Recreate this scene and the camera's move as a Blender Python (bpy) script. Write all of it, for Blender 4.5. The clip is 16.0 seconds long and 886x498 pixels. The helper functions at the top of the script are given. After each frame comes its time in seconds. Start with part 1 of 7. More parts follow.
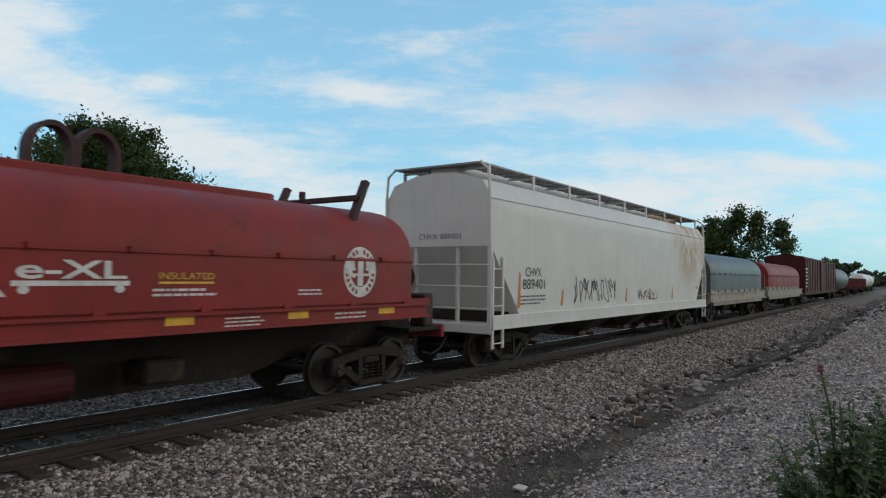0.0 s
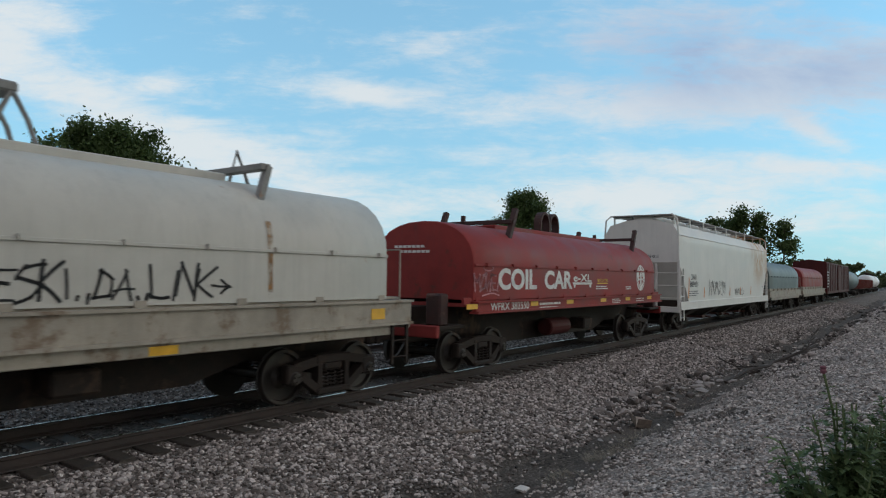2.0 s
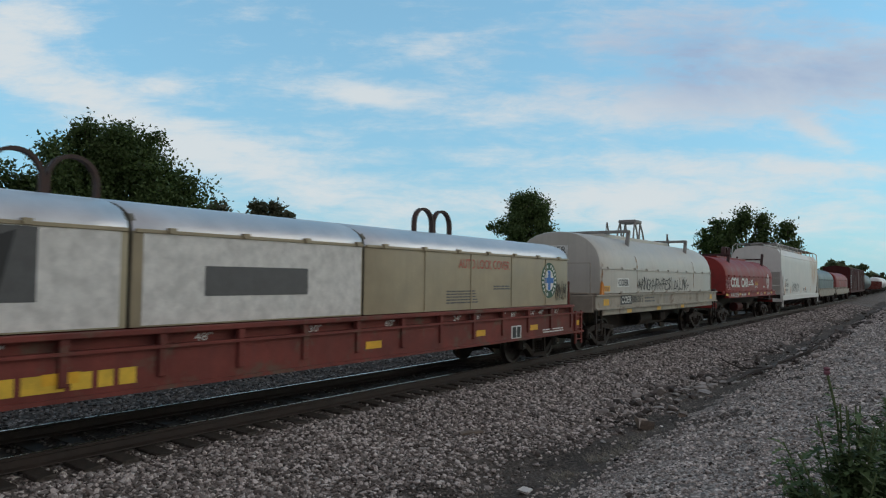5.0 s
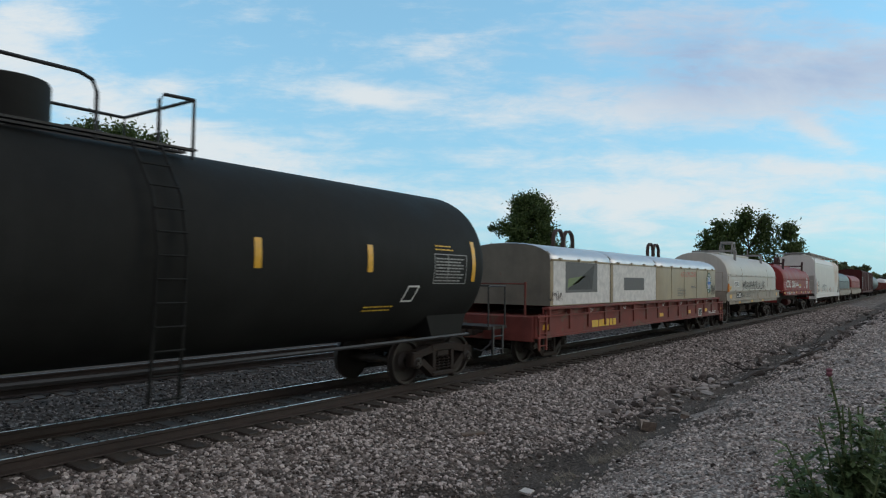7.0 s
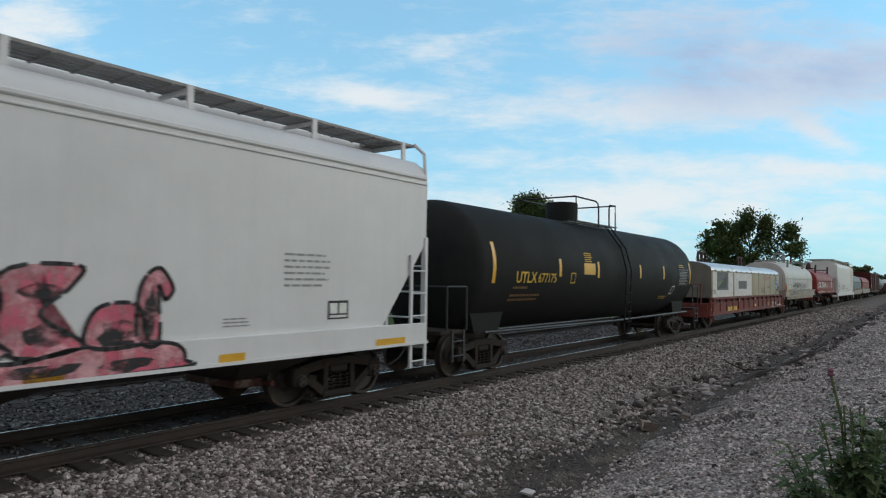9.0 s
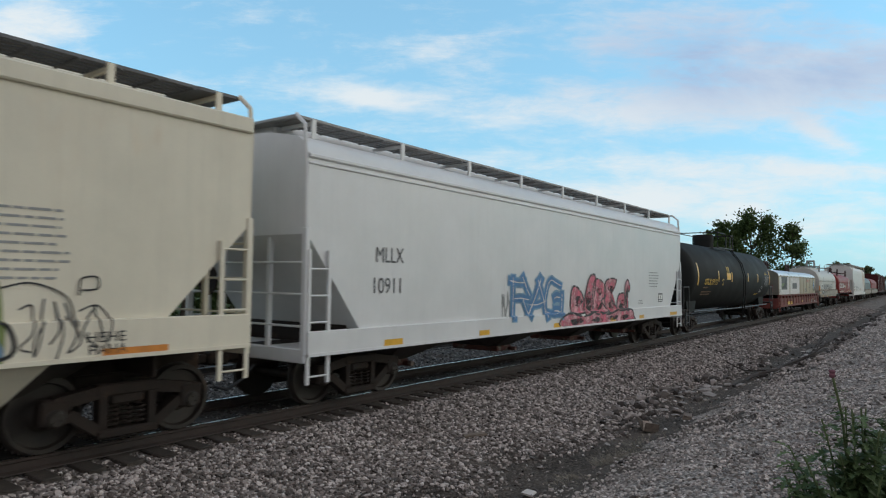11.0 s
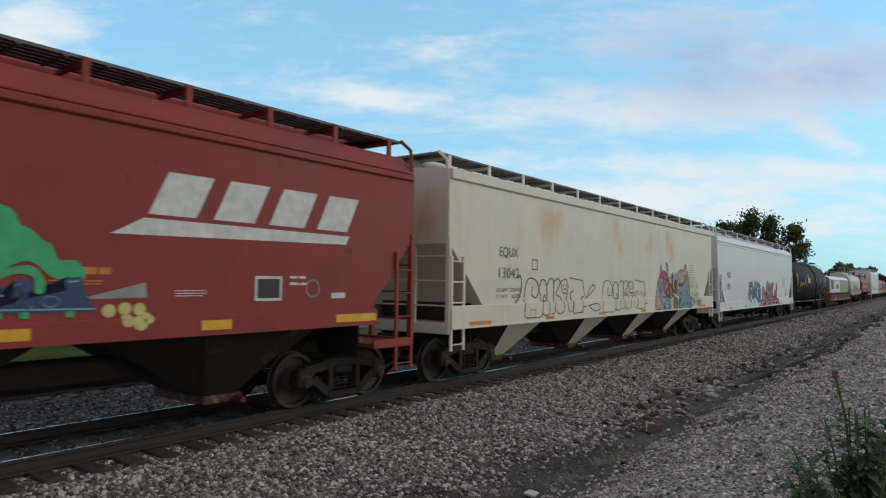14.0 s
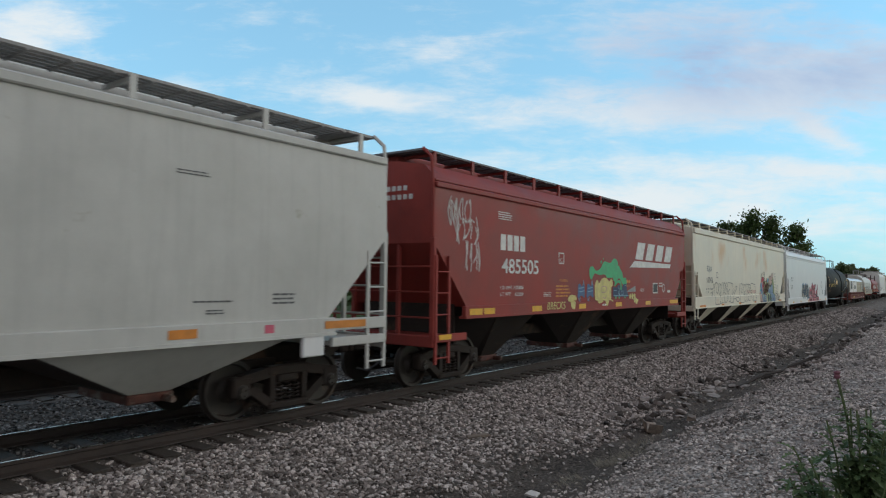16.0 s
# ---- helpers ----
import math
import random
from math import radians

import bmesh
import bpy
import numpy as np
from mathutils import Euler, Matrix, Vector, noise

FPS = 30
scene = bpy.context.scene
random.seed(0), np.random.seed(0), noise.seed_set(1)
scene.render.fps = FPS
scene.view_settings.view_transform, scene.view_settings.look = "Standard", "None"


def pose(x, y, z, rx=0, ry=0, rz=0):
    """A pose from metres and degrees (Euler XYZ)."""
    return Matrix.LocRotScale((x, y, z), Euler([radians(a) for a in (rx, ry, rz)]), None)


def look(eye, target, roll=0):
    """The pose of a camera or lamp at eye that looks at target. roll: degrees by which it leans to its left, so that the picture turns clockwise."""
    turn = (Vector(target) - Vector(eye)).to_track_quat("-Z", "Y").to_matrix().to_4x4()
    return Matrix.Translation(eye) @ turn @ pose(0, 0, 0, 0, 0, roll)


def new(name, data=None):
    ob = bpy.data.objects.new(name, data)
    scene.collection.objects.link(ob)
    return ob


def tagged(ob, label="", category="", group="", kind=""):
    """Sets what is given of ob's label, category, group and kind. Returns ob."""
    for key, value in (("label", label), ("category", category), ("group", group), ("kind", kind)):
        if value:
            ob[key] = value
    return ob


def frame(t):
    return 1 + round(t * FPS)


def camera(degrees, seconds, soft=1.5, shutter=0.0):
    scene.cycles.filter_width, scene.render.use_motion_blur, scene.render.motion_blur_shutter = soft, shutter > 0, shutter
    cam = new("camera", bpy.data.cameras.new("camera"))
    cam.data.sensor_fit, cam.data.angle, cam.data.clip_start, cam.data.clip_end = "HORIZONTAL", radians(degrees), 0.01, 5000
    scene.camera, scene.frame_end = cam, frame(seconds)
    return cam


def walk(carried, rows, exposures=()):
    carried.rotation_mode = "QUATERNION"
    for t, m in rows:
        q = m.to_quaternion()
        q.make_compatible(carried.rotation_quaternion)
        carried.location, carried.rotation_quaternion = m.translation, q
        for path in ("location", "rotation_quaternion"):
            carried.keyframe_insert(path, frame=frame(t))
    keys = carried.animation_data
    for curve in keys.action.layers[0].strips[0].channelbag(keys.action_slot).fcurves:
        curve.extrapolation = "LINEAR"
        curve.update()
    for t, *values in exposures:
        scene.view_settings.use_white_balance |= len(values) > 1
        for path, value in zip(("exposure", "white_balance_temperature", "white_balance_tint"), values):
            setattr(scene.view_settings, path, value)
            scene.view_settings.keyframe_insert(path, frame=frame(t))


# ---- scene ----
# ---------- camera: held by hand beside the line, drifting slightly to the left ----------
cam = camera(67.13, 16.0, soft=1.15, shutter=0.2)
EYE = Vector((0.0, -9.438, 2.149))
BEND = -0.0000517      # curvature of the line, very slightly away from the camera's side


def aim(yaw, pitch):
    way = Vector((math.cos(yaw) * math.cos(pitch), math.sin(yaw) * math.cos(pitch), math.sin(pitch)))
    return look(EYE, EYE + way * 10, 0.747)


walk(cam, [(t, aim(radians(35.655 + a), radians(2.315 + b))) for t, a, b in (
    (0, 0, 0), (2, 0.17, 0.07), (4, 0.315, 0.12), (6.5, 0.51, 0.24), (9, 0.63, 0.29),
    (12, 0.776, 0.385), (14, 0.92, 0.39), (16, 1.02, 0.43))], [(t, e, 6620, 10.5) for t, e in ((0, -0.1), (1, -0.1), (2.5, -0.15), (3.5, -0.22), (4.2, -0.25), (6.5, -0.25), (7.2, -0.05), (8, 0.0), (16, 0.0))])


def along(s):
    """Distance run by the train after s seconds."""
    return 6.9029 * s + 0.084824 * s * s - 0.002067 * s ** 3 + 0.13 * max(0.0, s - 14.2) ** 2


def spot(s, lat=0.0, z=0.0):
    """The pose on the line at s metres along it, lat metres to its far side."""
    a = BEND * s
    x, y = math.sin(a) / BEND, -(1 - math.cos(a)) / BEND
    return Matrix.Translation((x + math.sin(a) * lat, y + math.cos(a) * lat, z)) @ pose(0, 0, 0, 0, 0, -math.degrees(a))


# ---------- sky and sun ----------
def make_world():
    w = bpy.data.worlds.new("sky")
    scene.world = w
    w.use_nodes = True
    nt = w.node_tree
    nt.nodes.clear()
    N, L = nt.nodes.new, nt.links.new

    def math_node(op, a, b=None, c=None):
        n = N("ShaderNodeMath")
        n.operation = op
        for i, v in enumerate((a, b, c)):
            if v is None:
                continue
            if isinstance(v, (int, float)):
                n.inputs[i].default_value = v
            else:
                L(v, n.inputs[i])
        return n.outputs[0]

    def dot(vec, const):
        n = N("ShaderNodeVectorMath")
        n.operation = "DOT_PRODUCT"
        L(vec, n.inputs[0])
        n.inputs[1].default_value = const
        return n.outputs["Value"]

    out, bg = N("ShaderNodeOutputWorld"), N("ShaderNodeBackground")
    sky = N("ShaderNodeTexSky")
    sky.sky_type, sky.sun_disc = "NISHITA", False
    sky.sun_elevation, sky.sun_rotation = radians(SUN_EL), radians(SUN_ROT)
    sky.air_density, sky.dust_density, sky.ozone_density = 1.0, 0.6, 2.0
    direction = N("ShaderNodeTexCoord").outputs["Generated"]
    # a chart of the sky, centred where the line of cars is seen: east-west u, up v
    yaw = radians(36.2)
    fw, rt = (math.cos(yaw), math.sin(yaw), 0.0), (math.sin(yaw), -math.cos(yaw), 0.0)
    depth = math_node("MAXIMUM", dot(direction, fw), 0.12)
    u = math_node("DIVIDE", dot(direction, rt), depth)
    v = math_node("DIVIDE", dot(direction, (0, 0, 1)), depth)
    chart = N("ShaderNodeCombineXYZ")
    L(u, chart.inputs[0]), L(v, chart.inputs[1])

    def fbm(scale, sx, sy, detail=6.0, rough=0.55, warp=0.0, seed=0.0):
        m = N("ShaderNodeMapping")
        L(chart.outputs[0], m.inputs["Vector"])
        m.inputs["Scale"].default_value = (sx, sy, 1)
        m.inputs["Location"].default_value = (seed, seed * 0.7, seed * 1.3)
        m.inputs["Rotation"].default_value = (0, 0, radians(8))
        n = N("ShaderNodeTexNoise")
        n.inputs["Scale"].default_value, n.inputs["Detail"].default_value = scale, detail
        n.inputs["Roughness"].default_value, n.inputs["Distortion"].default_value = rough, warp
        L(m.outputs[0], n.inputs["Vector"])
        return n.outputs["Fac"]

    wisps = fbm(2.6, 1.0, 4.2, 8, 0.62, 0.35, 3.1)
    fine = fbm(10.0, 1.0, 3.8, 9, 0.66, 0.35, 7.7)

    def blob(cu, cv, ru, rv, tilt, gain):
        c, s = math.cos(radians(tilt)), math.sin(radians(tilt))
        du, dv = math_node("SUBTRACT", u, cu), math_node("SUBTRACT", v, cv)
        a = math_node("ADD", math_node("MULTIPLY", du, c / ru), math_node("MULTIPLY", dv, s / ru))
        b = math_node("ADD", math_node("MULTIPLY", du, -s / rv), math_node("MULTIPLY", dv, c / rv))
        q = math_node("ADD", math_node("MULTIPLY", a, a), math_node("MULTIPLY", b, b))
        return math_node("MULTIPLY", math_node("POWER", 2.718, math_node("MULTIPLY", q, -1.0)), gain)

    cover = None
    for args in CLOUDS:
        k = blob(*args)
        cover = k if cover is None else math_node("ADD", cover, k)
    # a closed grey deck overhead and behind, unseen, added to set the light
    rear = N("ShaderNodeMapRange")
    L(dot(direction, fw), rear.inputs[0])
    rear.inputs[1].default_value, rear.inputs[2].default_value, rear.inputs[3].default_value, rear.inputs[4].default_value = 0.1, 0.6, 1.0, 0.0
    cover = math_node("ADD", cover, math_node("MULTIPLY", rear.outputs[0], 1.0))
    # ragged wisps where there is cover, thin haze towards the horizon
    ragged = math_node("ADD", math_node("MULTIPLY", wisps, 1.9), math_node("ADD", math_node("MULTIPLY", fine, 1.9), math_node("MULTIPLY", fbm(30.0, 1.0, 2.0, 6, 0.6, 0.6, 5.3), 0.5)))
    dens = math_node("ADD", cover, math_node("SUBTRACT", ragged, 2.36))
    mr = N("ShaderNodeMapRange")
    mr.interpolation_type = "SMOOTHSTEP"
    L(dens, mr.inputs[0])
    mr.inputs[1].default_value, mr.inputs[2].default_value, mr.inputs[3].default_value, mr.inputs[4].default_value = -0.22, 1.10, 0.0, 0.90
    haze = N("ShaderNodeMapRange")
    L(v, haze.inputs[0])
    haze.inputs[1].default_value, haze.inputs[2].default_value, haze.inputs[3].default_value, haze.inputs[4].default_value = 0.0, 0.40, 0.85, 0.55
    # lilac-grey undersides of the thicker cloud
    shade = blob(0.50, 0.35, 0.36, 0.11, 0, 0.85)
    grey = N("ShaderNodeMix")
    grey.data_type = "RGBA"
    L(math_node("MULTIPLY", shade, math_node("MULTIPLY", fbm(4.0, 1.0, 2.4, 5, 0.6, 0.3, 1.9), 2.0)), grey.inputs["Factor"])
    grey.inputs["A"].default_value, grey.inputs["B"].default_value = (*CLOUD_WHITE, 1), (*CLOUD_LILAC, 1)
    deck = N("ShaderNodeMix")
    deck.data_type = "RGBA"
    L(rear.outputs[0], deck.inputs["Factor"])
    L(grey.outputs["Result"], deck.inputs["A"])
    deck.inputs["B"].default_value = (*UNSEEN_DECK, 1)
    tint = N("ShaderNodeMix")
    tint.data_type, tint.blend_type = "RGBA", "MULTIPLY"
    tint.inputs["Factor"].default_value = 1.0
    L(sky.outputs[0], tint.inputs["A"])
    tint.inputs["B"].default_value = (*SKY_TINT, 1)
    hz = N("ShaderNodeMix")
    hz.data_type = "RGBA"
    L(haze.outputs[0], hz.inputs["Factor"])
    L(tint.outputs["Result"], hz.inputs["A"])
    hz.inputs["B"].default_value = (*HAZE, 1)
    mix = N("ShaderNodeMix")
    mix.data_type = "RGBA"
    L(mr.outputs[0], mix.inputs["Factor"])
    L(hz.outputs["Result"], mix.inputs["A"])
    L(deck.outputs["Result"], mix.inputs["B"])
    L(mix.outputs["Result"], bg.inputs["Color"])
    bg.inputs["Strength"].default_value = SKY_STRENGTH
    L(bg.outputs[0], out.inputs["Surface"])


SUN_EL, SUN_ROT = 13.0, 140.0
SKY_STRENGTH = 0.1
SKY_TINT = (1.8, 3.0, 3.2)
CLOUD_WHITE, CLOUD_LILAC, UNSEEN_DECK, HAZE = (8.1, 8.7, 9.0), (4.0, 5.1, 7.2), (5.5, 4.72, 4.66), (3.5, 6.3, 8.4)
CLOUDS = ((-0.64, 0.385, 0.09, 0.05, 0, 1.0), (-0.55, 0.27, 0.28, 0.045, -22, 1.0), (-0.25, 0.16, 0.24, 0.05, -16, 0.85),
          (-0.12, 0.277, 0.10, 0.020, -5, 1.15), (0.24, 0.262, 0.30, 0.035, 3, 0.7), (0.0, 0.35, 0.09, 0.03, 0, 0.6),
          (0.50, 0.37, 0.34, 0.09, 0, 0.75), (0.57, 0.225, 0.05, 0.015, -24, 1.1), (0.48, 0.175, 0.36, 0.02, 0, 1.0), (0.30, 0.13, 0.25, 0.025, 4, 0.8),
          (0.40, 0.10, 0.45, 0.05, 0, 0.7), (0.60, 0.30, 0.22, 0.05, 8, 0.6), (-0.42, 0.285, 0.05, 0.014, 0, 0.8))
make_world()
sun = new("sun", bpy.data.lights.new("sun", "SUN"))
sun.data.energy, sun.data.angle, sun.data.color = 0.5, radians(25), (1.0, 0.88, 0.76)
sun.matrix_world = look((50, -40, 22), (0, 0, 0))


# ---------- materials ----------
MATS = {}


def surface(name, base, rough=0.6, metal=0.0, vary=0.2, scale=3.0, bump=0.15, grain=60.0, second=None, amount=0.0, second_scale=1.2,
            stretch=(1, 1, 1), streak=0.0, piece=0.0, spec=0.5):
    """A painted, rusty, stony or leafy surface: base colour with broad stains, fine grain, patches of a second colour, streaks and relief."""
    if name in MATS:
        return MATS[name]
    m = MATS[name] = bpy.data.materials.new(name)
    m.use_nodes = True
    nt = m.node_tree
    N, L = nt.nodes.new, nt.links.new
    b = nt.nodes["Principled BSDF"]
    co = N("ShaderNodeTexCoord").outputs["Object"]
    mp = N("ShaderNodeMapping")
    L(co, mp.inputs["Vector"])
    mp.inputs["Scale"].default_value = stretch

    def noise_at(s, detail=5.0, vec=mp.outputs[0], r=0.6):
        n = N("ShaderNodeTexNoise")
        n.inputs["Scale"].default_value, n.inputs["Detail"].default_value, n.inputs["Roughness"].default_value = s, detail, r
        L(vec, n.inputs["Vector"])
        return n.outputs["Fac"]

    def ramp(fac, lo, hi, a, c):
        r = N("ShaderNodeMapRange")
        L(fac, r.inputs[0])
        for i, x in enumerate((lo, hi, a, c)):
            r.inputs[i + 1].default_value = x
        return r.outputs[0]

    def mix(fac, a, c, how="MIX"):
        n = N("ShaderNodeMix")
        n.data_type, n.blend_type = "RGBA", how
        for sock, x in (("Factor", fac), ("A", a), ("B", c)):
            if isinstance(x, (int, float)):
                n.inputs[sock].default_value = x
            elif isinstance(x, tuple):
                n.inputs[sock].default_value = (*x, 1)
            else:
                L(x, n.inputs[sock])
        return n.outputs["Result"]

    broad, fine = noise_at(scale), noise_at(grain, 3.0)
    col = mix(ramp(broad, 0.35, 0.65, 0, 1), tuple(c * (1 - vary) for c in base), tuple(min(1, c * (1 + vary)) for c in base))
    col = mix(ramp(fine, 0.35, 0.65, 0, vary), col, tuple(c * 0.55 for c in base))
    if streak:
        sm = N("ShaderNodeMapping")
        L(co, sm.inputs["Vector"])
        sm.inputs["Scale"].default_value = (2.4, 2.4, 0.12)
        col = mix(ramp(noise_at(2.2, 6, sm.outputs[0], 0.7), 0.48, 0.75, 0, streak), col, tuple(c * 0.5 + 0.03 for c in base))
    if second:
        hold = noise_at(second_scale, 7.0, mp.outputs[0], 0.68)
        col = mix(ramp(hold, 0.72 - amount * 0.5, 0.78 - amount * 0.38, 0, 0.9), col, second)
    if piece:
        info = N("ShaderNodeObjectInfo")
        col = mix(ramp(info.outputs["Random"], 0, 1, 0, piece), col, tuple(c * 0.35 for c in base))
    L(col, b.inputs["Base Color"])
    L(ramp(broad, 0.3, 0.7, max(0.05, rough - 0.1), min(1, rough + 0.12)), b.inputs["Roughness"])
    b.inputs["Metallic"].default_value = metal
    b.inputs["Specular IOR Level"].default_value = spec
    if bump:
        bp = N("ShaderNodeBump")
        bp.inputs["Strength"].default_value, bp.inputs["Distance"].default_value = bump, 0.01
        L(fine, bp.inputs["Height"])
        L(bp.outputs[0], b.inputs["Normal"])
    return m


RUST = (0.30, 0.13, 0.04)
m_steel = surface("dark_steel", (0.028, 0.0195, 0.015), 0.8, 0.0, 0.35, 4, 0.3, 40, (0.085, 0.05, 0.032), 0.32, spec=0.3)
m_wheel = surface("wheel_steel", (0.036, 0.028, 0.022), 0.6, 0.2, 0.3, 5, 0.2, 50, (0.12, 0.07, 0.04), 0.3)
m_rail = surface("rail_side", (0.05, 0.036, 0.03), 0.75, 0.2, 0.3, 3, 0.3, 60)
m_railtop = surface("rail_head", (0.86, 0.80, 0.74), 0.28, 1.0, 0.1, 8, 0.05, 90)
m_dullhead = surface("dull_rail_head", (0.30, 0.28, 0.27), 0.45, 0.8, 0.15, 8, 0.05, 90)
m_tie = surface("creosoted_timber", (0.075, 0.06, 0.048), 0.85, 0, 0.35, 5, 0.6, 30, (0.16, 0.13, 0.11), 0.35, 3, (1, 1, 1), 0, 0.4)
m_yellow = surface("reflector_yellow", (0.75, 0.40, 0.02), 0.4, 0, 0.12, 6, 0.05)
m_white = surface("lettering_white", (0.72, 0.72, 0.68), 0.6, 0, 0.15, 6, 0.05)
m_black = surface("lettering_black", (0.025, 0.025, 0.027), 0.6, 0, 0.2, 6, 0.05)
m_ylet = surface("lettering_yellow", (0.72, 0.45, 0.04), 0.6, 0, 0.15, 6, 0.05)
p_red = surface("oxide_red_paint", (0.285, 0.046, 0.036), 0.55, 0, 0.16, 1.2, 0.06, 60, (0.10, 0.03, 0.02), 0.15, 2, streak=0.25, spec=0.25)
p_maroon = surface("maroon_hood_paint", (0.25, 0.034, 0.03), 0.55, 0, 0.18, 1.2, 0.06, 60, (0.10, 0.04, 0.03), 0.2, 2, streak=0.3, spec=0.2)
p_grey = surface("light_grey_paint", (0.50, 0.49, 0.455), 0.5, 0, 0.1, 0.8, 0.05, 60, (0.30, 0.27, 0.2), 0.1, 1.5, streak=0.3)
p_white = surface("weathered_white_paint", (0.66, 0.645, 0.60), 0.5, 0, 0.06, 0.8, 0.05, 60, (0.45, 0.30, 0.16), 0.06, 1.2, streak=0.2)
p_clean = surface("clean_white_paint", (0.70, 0.695, 0.68), 0.42, 0, 0.05, 0.8, 0.04, 60, streak=0.1)
p_cream = surface("rusty_cream_paint", (0.72, 0.655, 0.52), 0.5, 0, 0.06, 0.7, 0.05, 60, streak=0.2)
p_tan = surface("tan_hood_paint", (0.36, 0.30, 0.19), 0.55, 0, 0.14, 1.0, 0.05, 60, streak=0.3)
# hood ends: olive-grey paint, darkened further to hold their shade
p_hood_end_shade = surface("shaded_olive_hood_end", (0.17, 0.16, 0.125), 0.6, 0, 0.2, 1.5, 0.05, 60, (0.22, 0.07, 0.05), 0.12, 1.5, streak=0.4)
p_coil = surface("grey_hood_paint", (0.50, 0.475, 0.42), 0.5, 0, 0.08, 1.0, 0.05, 60, RUST, 0.09, 2.2, streak=0.3)
p_black = surface("black_tank_paint", (0.020, 0.0205, 0.019), 0.7, 0, 0.25, 1.0, 0.05, 60, streak=0.15, spec=0.12)
p_blue = surface("blue_grey_paint", (0.09, 0.12, 0.125), 0.5, 0, 0.2, 1.0, 0.05, 60, streak=0.3, spec=0.3)
p_silver = surface("silver_roof_sheet", (0.55, 0.56, 0.58), 0.4, 0.5, 0.1, 1.5, 0.05, 60)
p_deck = surface("faded_red_frame_paint", (0.19, 0.05, 0.04), 0.65, 0, 0.25, 1.5, 0.1, 60, (0.14, 0.09, 0.065), 0.34, 2, streak=0.35, spec=0.2)
p_box = surface("dark_boxcar_paint", (0.07, 0.016, 0.015), 0.65, 0, 0.2, 1.2, 0.06, 60, streak=0.3, spec=0.15)
m_galv = surface("galvanised_grating", (0.30, 0.29, 0.28), 0.6, 0.2, 0.2, 3, 0.1, 60, (0.2, 0.13, 0.09), 0.15)
m_walk = surface("dark_walk_grating", (0.13, 0.13, 0.135), 0.6, 0.2, 0.25, 3, 0.1, 60)
p_frame = surface("grimy_grey_frame_paint", (0.34, 0.295, 0.235), 0.6, 0, 0.22, 1.5, 0.1, 60, (0.16, 0.10, 0.06), 0.36, 2, streak=0.45)


def stain(name, col, cover, scale=5.0, lo=0.38, hi=0.62, stretch=(1, 1, 1)):
    """A ragged stain that lets the paint below show through."""
    m = surface(name, col, 0.75, 0, 0.25, 3, 0.05, 40)
    nt = m.node_tree
    N, L = nt.nodes.new, nt.links.new
    n = N("ShaderNodeTexNoise")
    n.inputs["Scale"].default_value, n.inputs["Detail"].default_value, n.inputs["Roughness"].default_value = scale, 7, 0.7
    mp = N("ShaderNodeMapping")
    mp.inputs["Scale"].default_value = stretch
    L(N("ShaderNodeTexCoord").outputs["Object"], mp.inputs["Vector"])
    L(mp.outputs[0], n.inputs["Vector"])
    r = N("ShaderNodeMapRange")
    L(n.outputs["Fac"], r.inputs[0])
    for i, x in enumerate((lo, hi, 0.0, cover)):
        r.inputs[i + 1].default_value = x
    L(r.outputs[0], nt.nodes["Principled BSDF"].inputs["Alpha"])
    return m


def rust_smears(m, col, most, blotch, fine, zones):
    """Soft orange rust smears on the upper side sheets, strongest in broken blotches."""
    nt = m.node_tree
    N, L = nt.nodes.new, nt.links.new
    sock = nt.nodes["Principled BSDF"].inputs["Base Color"]
    under = sock.links[0].from_socket
    co = N("ShaderNodeTexCoord").outputs["Object"]
    fac = None
    for scale, stretch, lo, hi in (blotch, fine) + zones:
        r = N("ShaderNodeMapRange")
        r.interpolation_type = "SMOOTHSTEP"
        if isinstance(stretch, tuple):
            mp, n = N("ShaderNodeMapping"), N("ShaderNodeTexNoise")
            mp.inputs["Scale"].default_value = stretch
            mp.inputs["Location"].default_value = (3.7, 0, 1.2)
            n.inputs["Scale"].default_value, n.inputs["Detail"].default_value, n.inputs["Roughness"].default_value = scale, 4, 0.55
            L(co, mp.inputs["Vector"])
            L(mp.outputs[0], n.inputs["Vector"])
            L(n.outputs["Fac"], r.inputs[0])
        else:
            sp = N("ShaderNodeSeparateXYZ")
            L(co, sp.inputs[0])
            L(sp.outputs[stretch], r.inputs[0])
        a, b = (0.0, 1.0)
        for i, x in enumerate((min(lo, hi), max(lo, hi), a if lo < hi else b, b if lo < hi else a)):
            r.inputs[i + 1].default_value = x
        if fac is None:
            fac = r.outputs[0]
        else:
            k = N("ShaderNodeMath")
            k.operation = "MULTIPLY"
            L(fac, k.inputs[0])
            L(r.outputs[0], k.inputs[1])
            fac = k.outputs[0]
    k = N("ShaderNodeMath")
    k.operation = "MULTIPLY"
    L(fac, k.inputs[0])
    k.inputs[1].default_value = most
    mx = N("ShaderNodeMix")
    mx.data_type = "RGBA"
    L(k.outputs[0], mx.inputs["Factor"])
    L(under, mx.inputs["A"])
    mx.inputs["B"].default_value = (*col, 1)
    L(mx.outputs["Result"], sock)


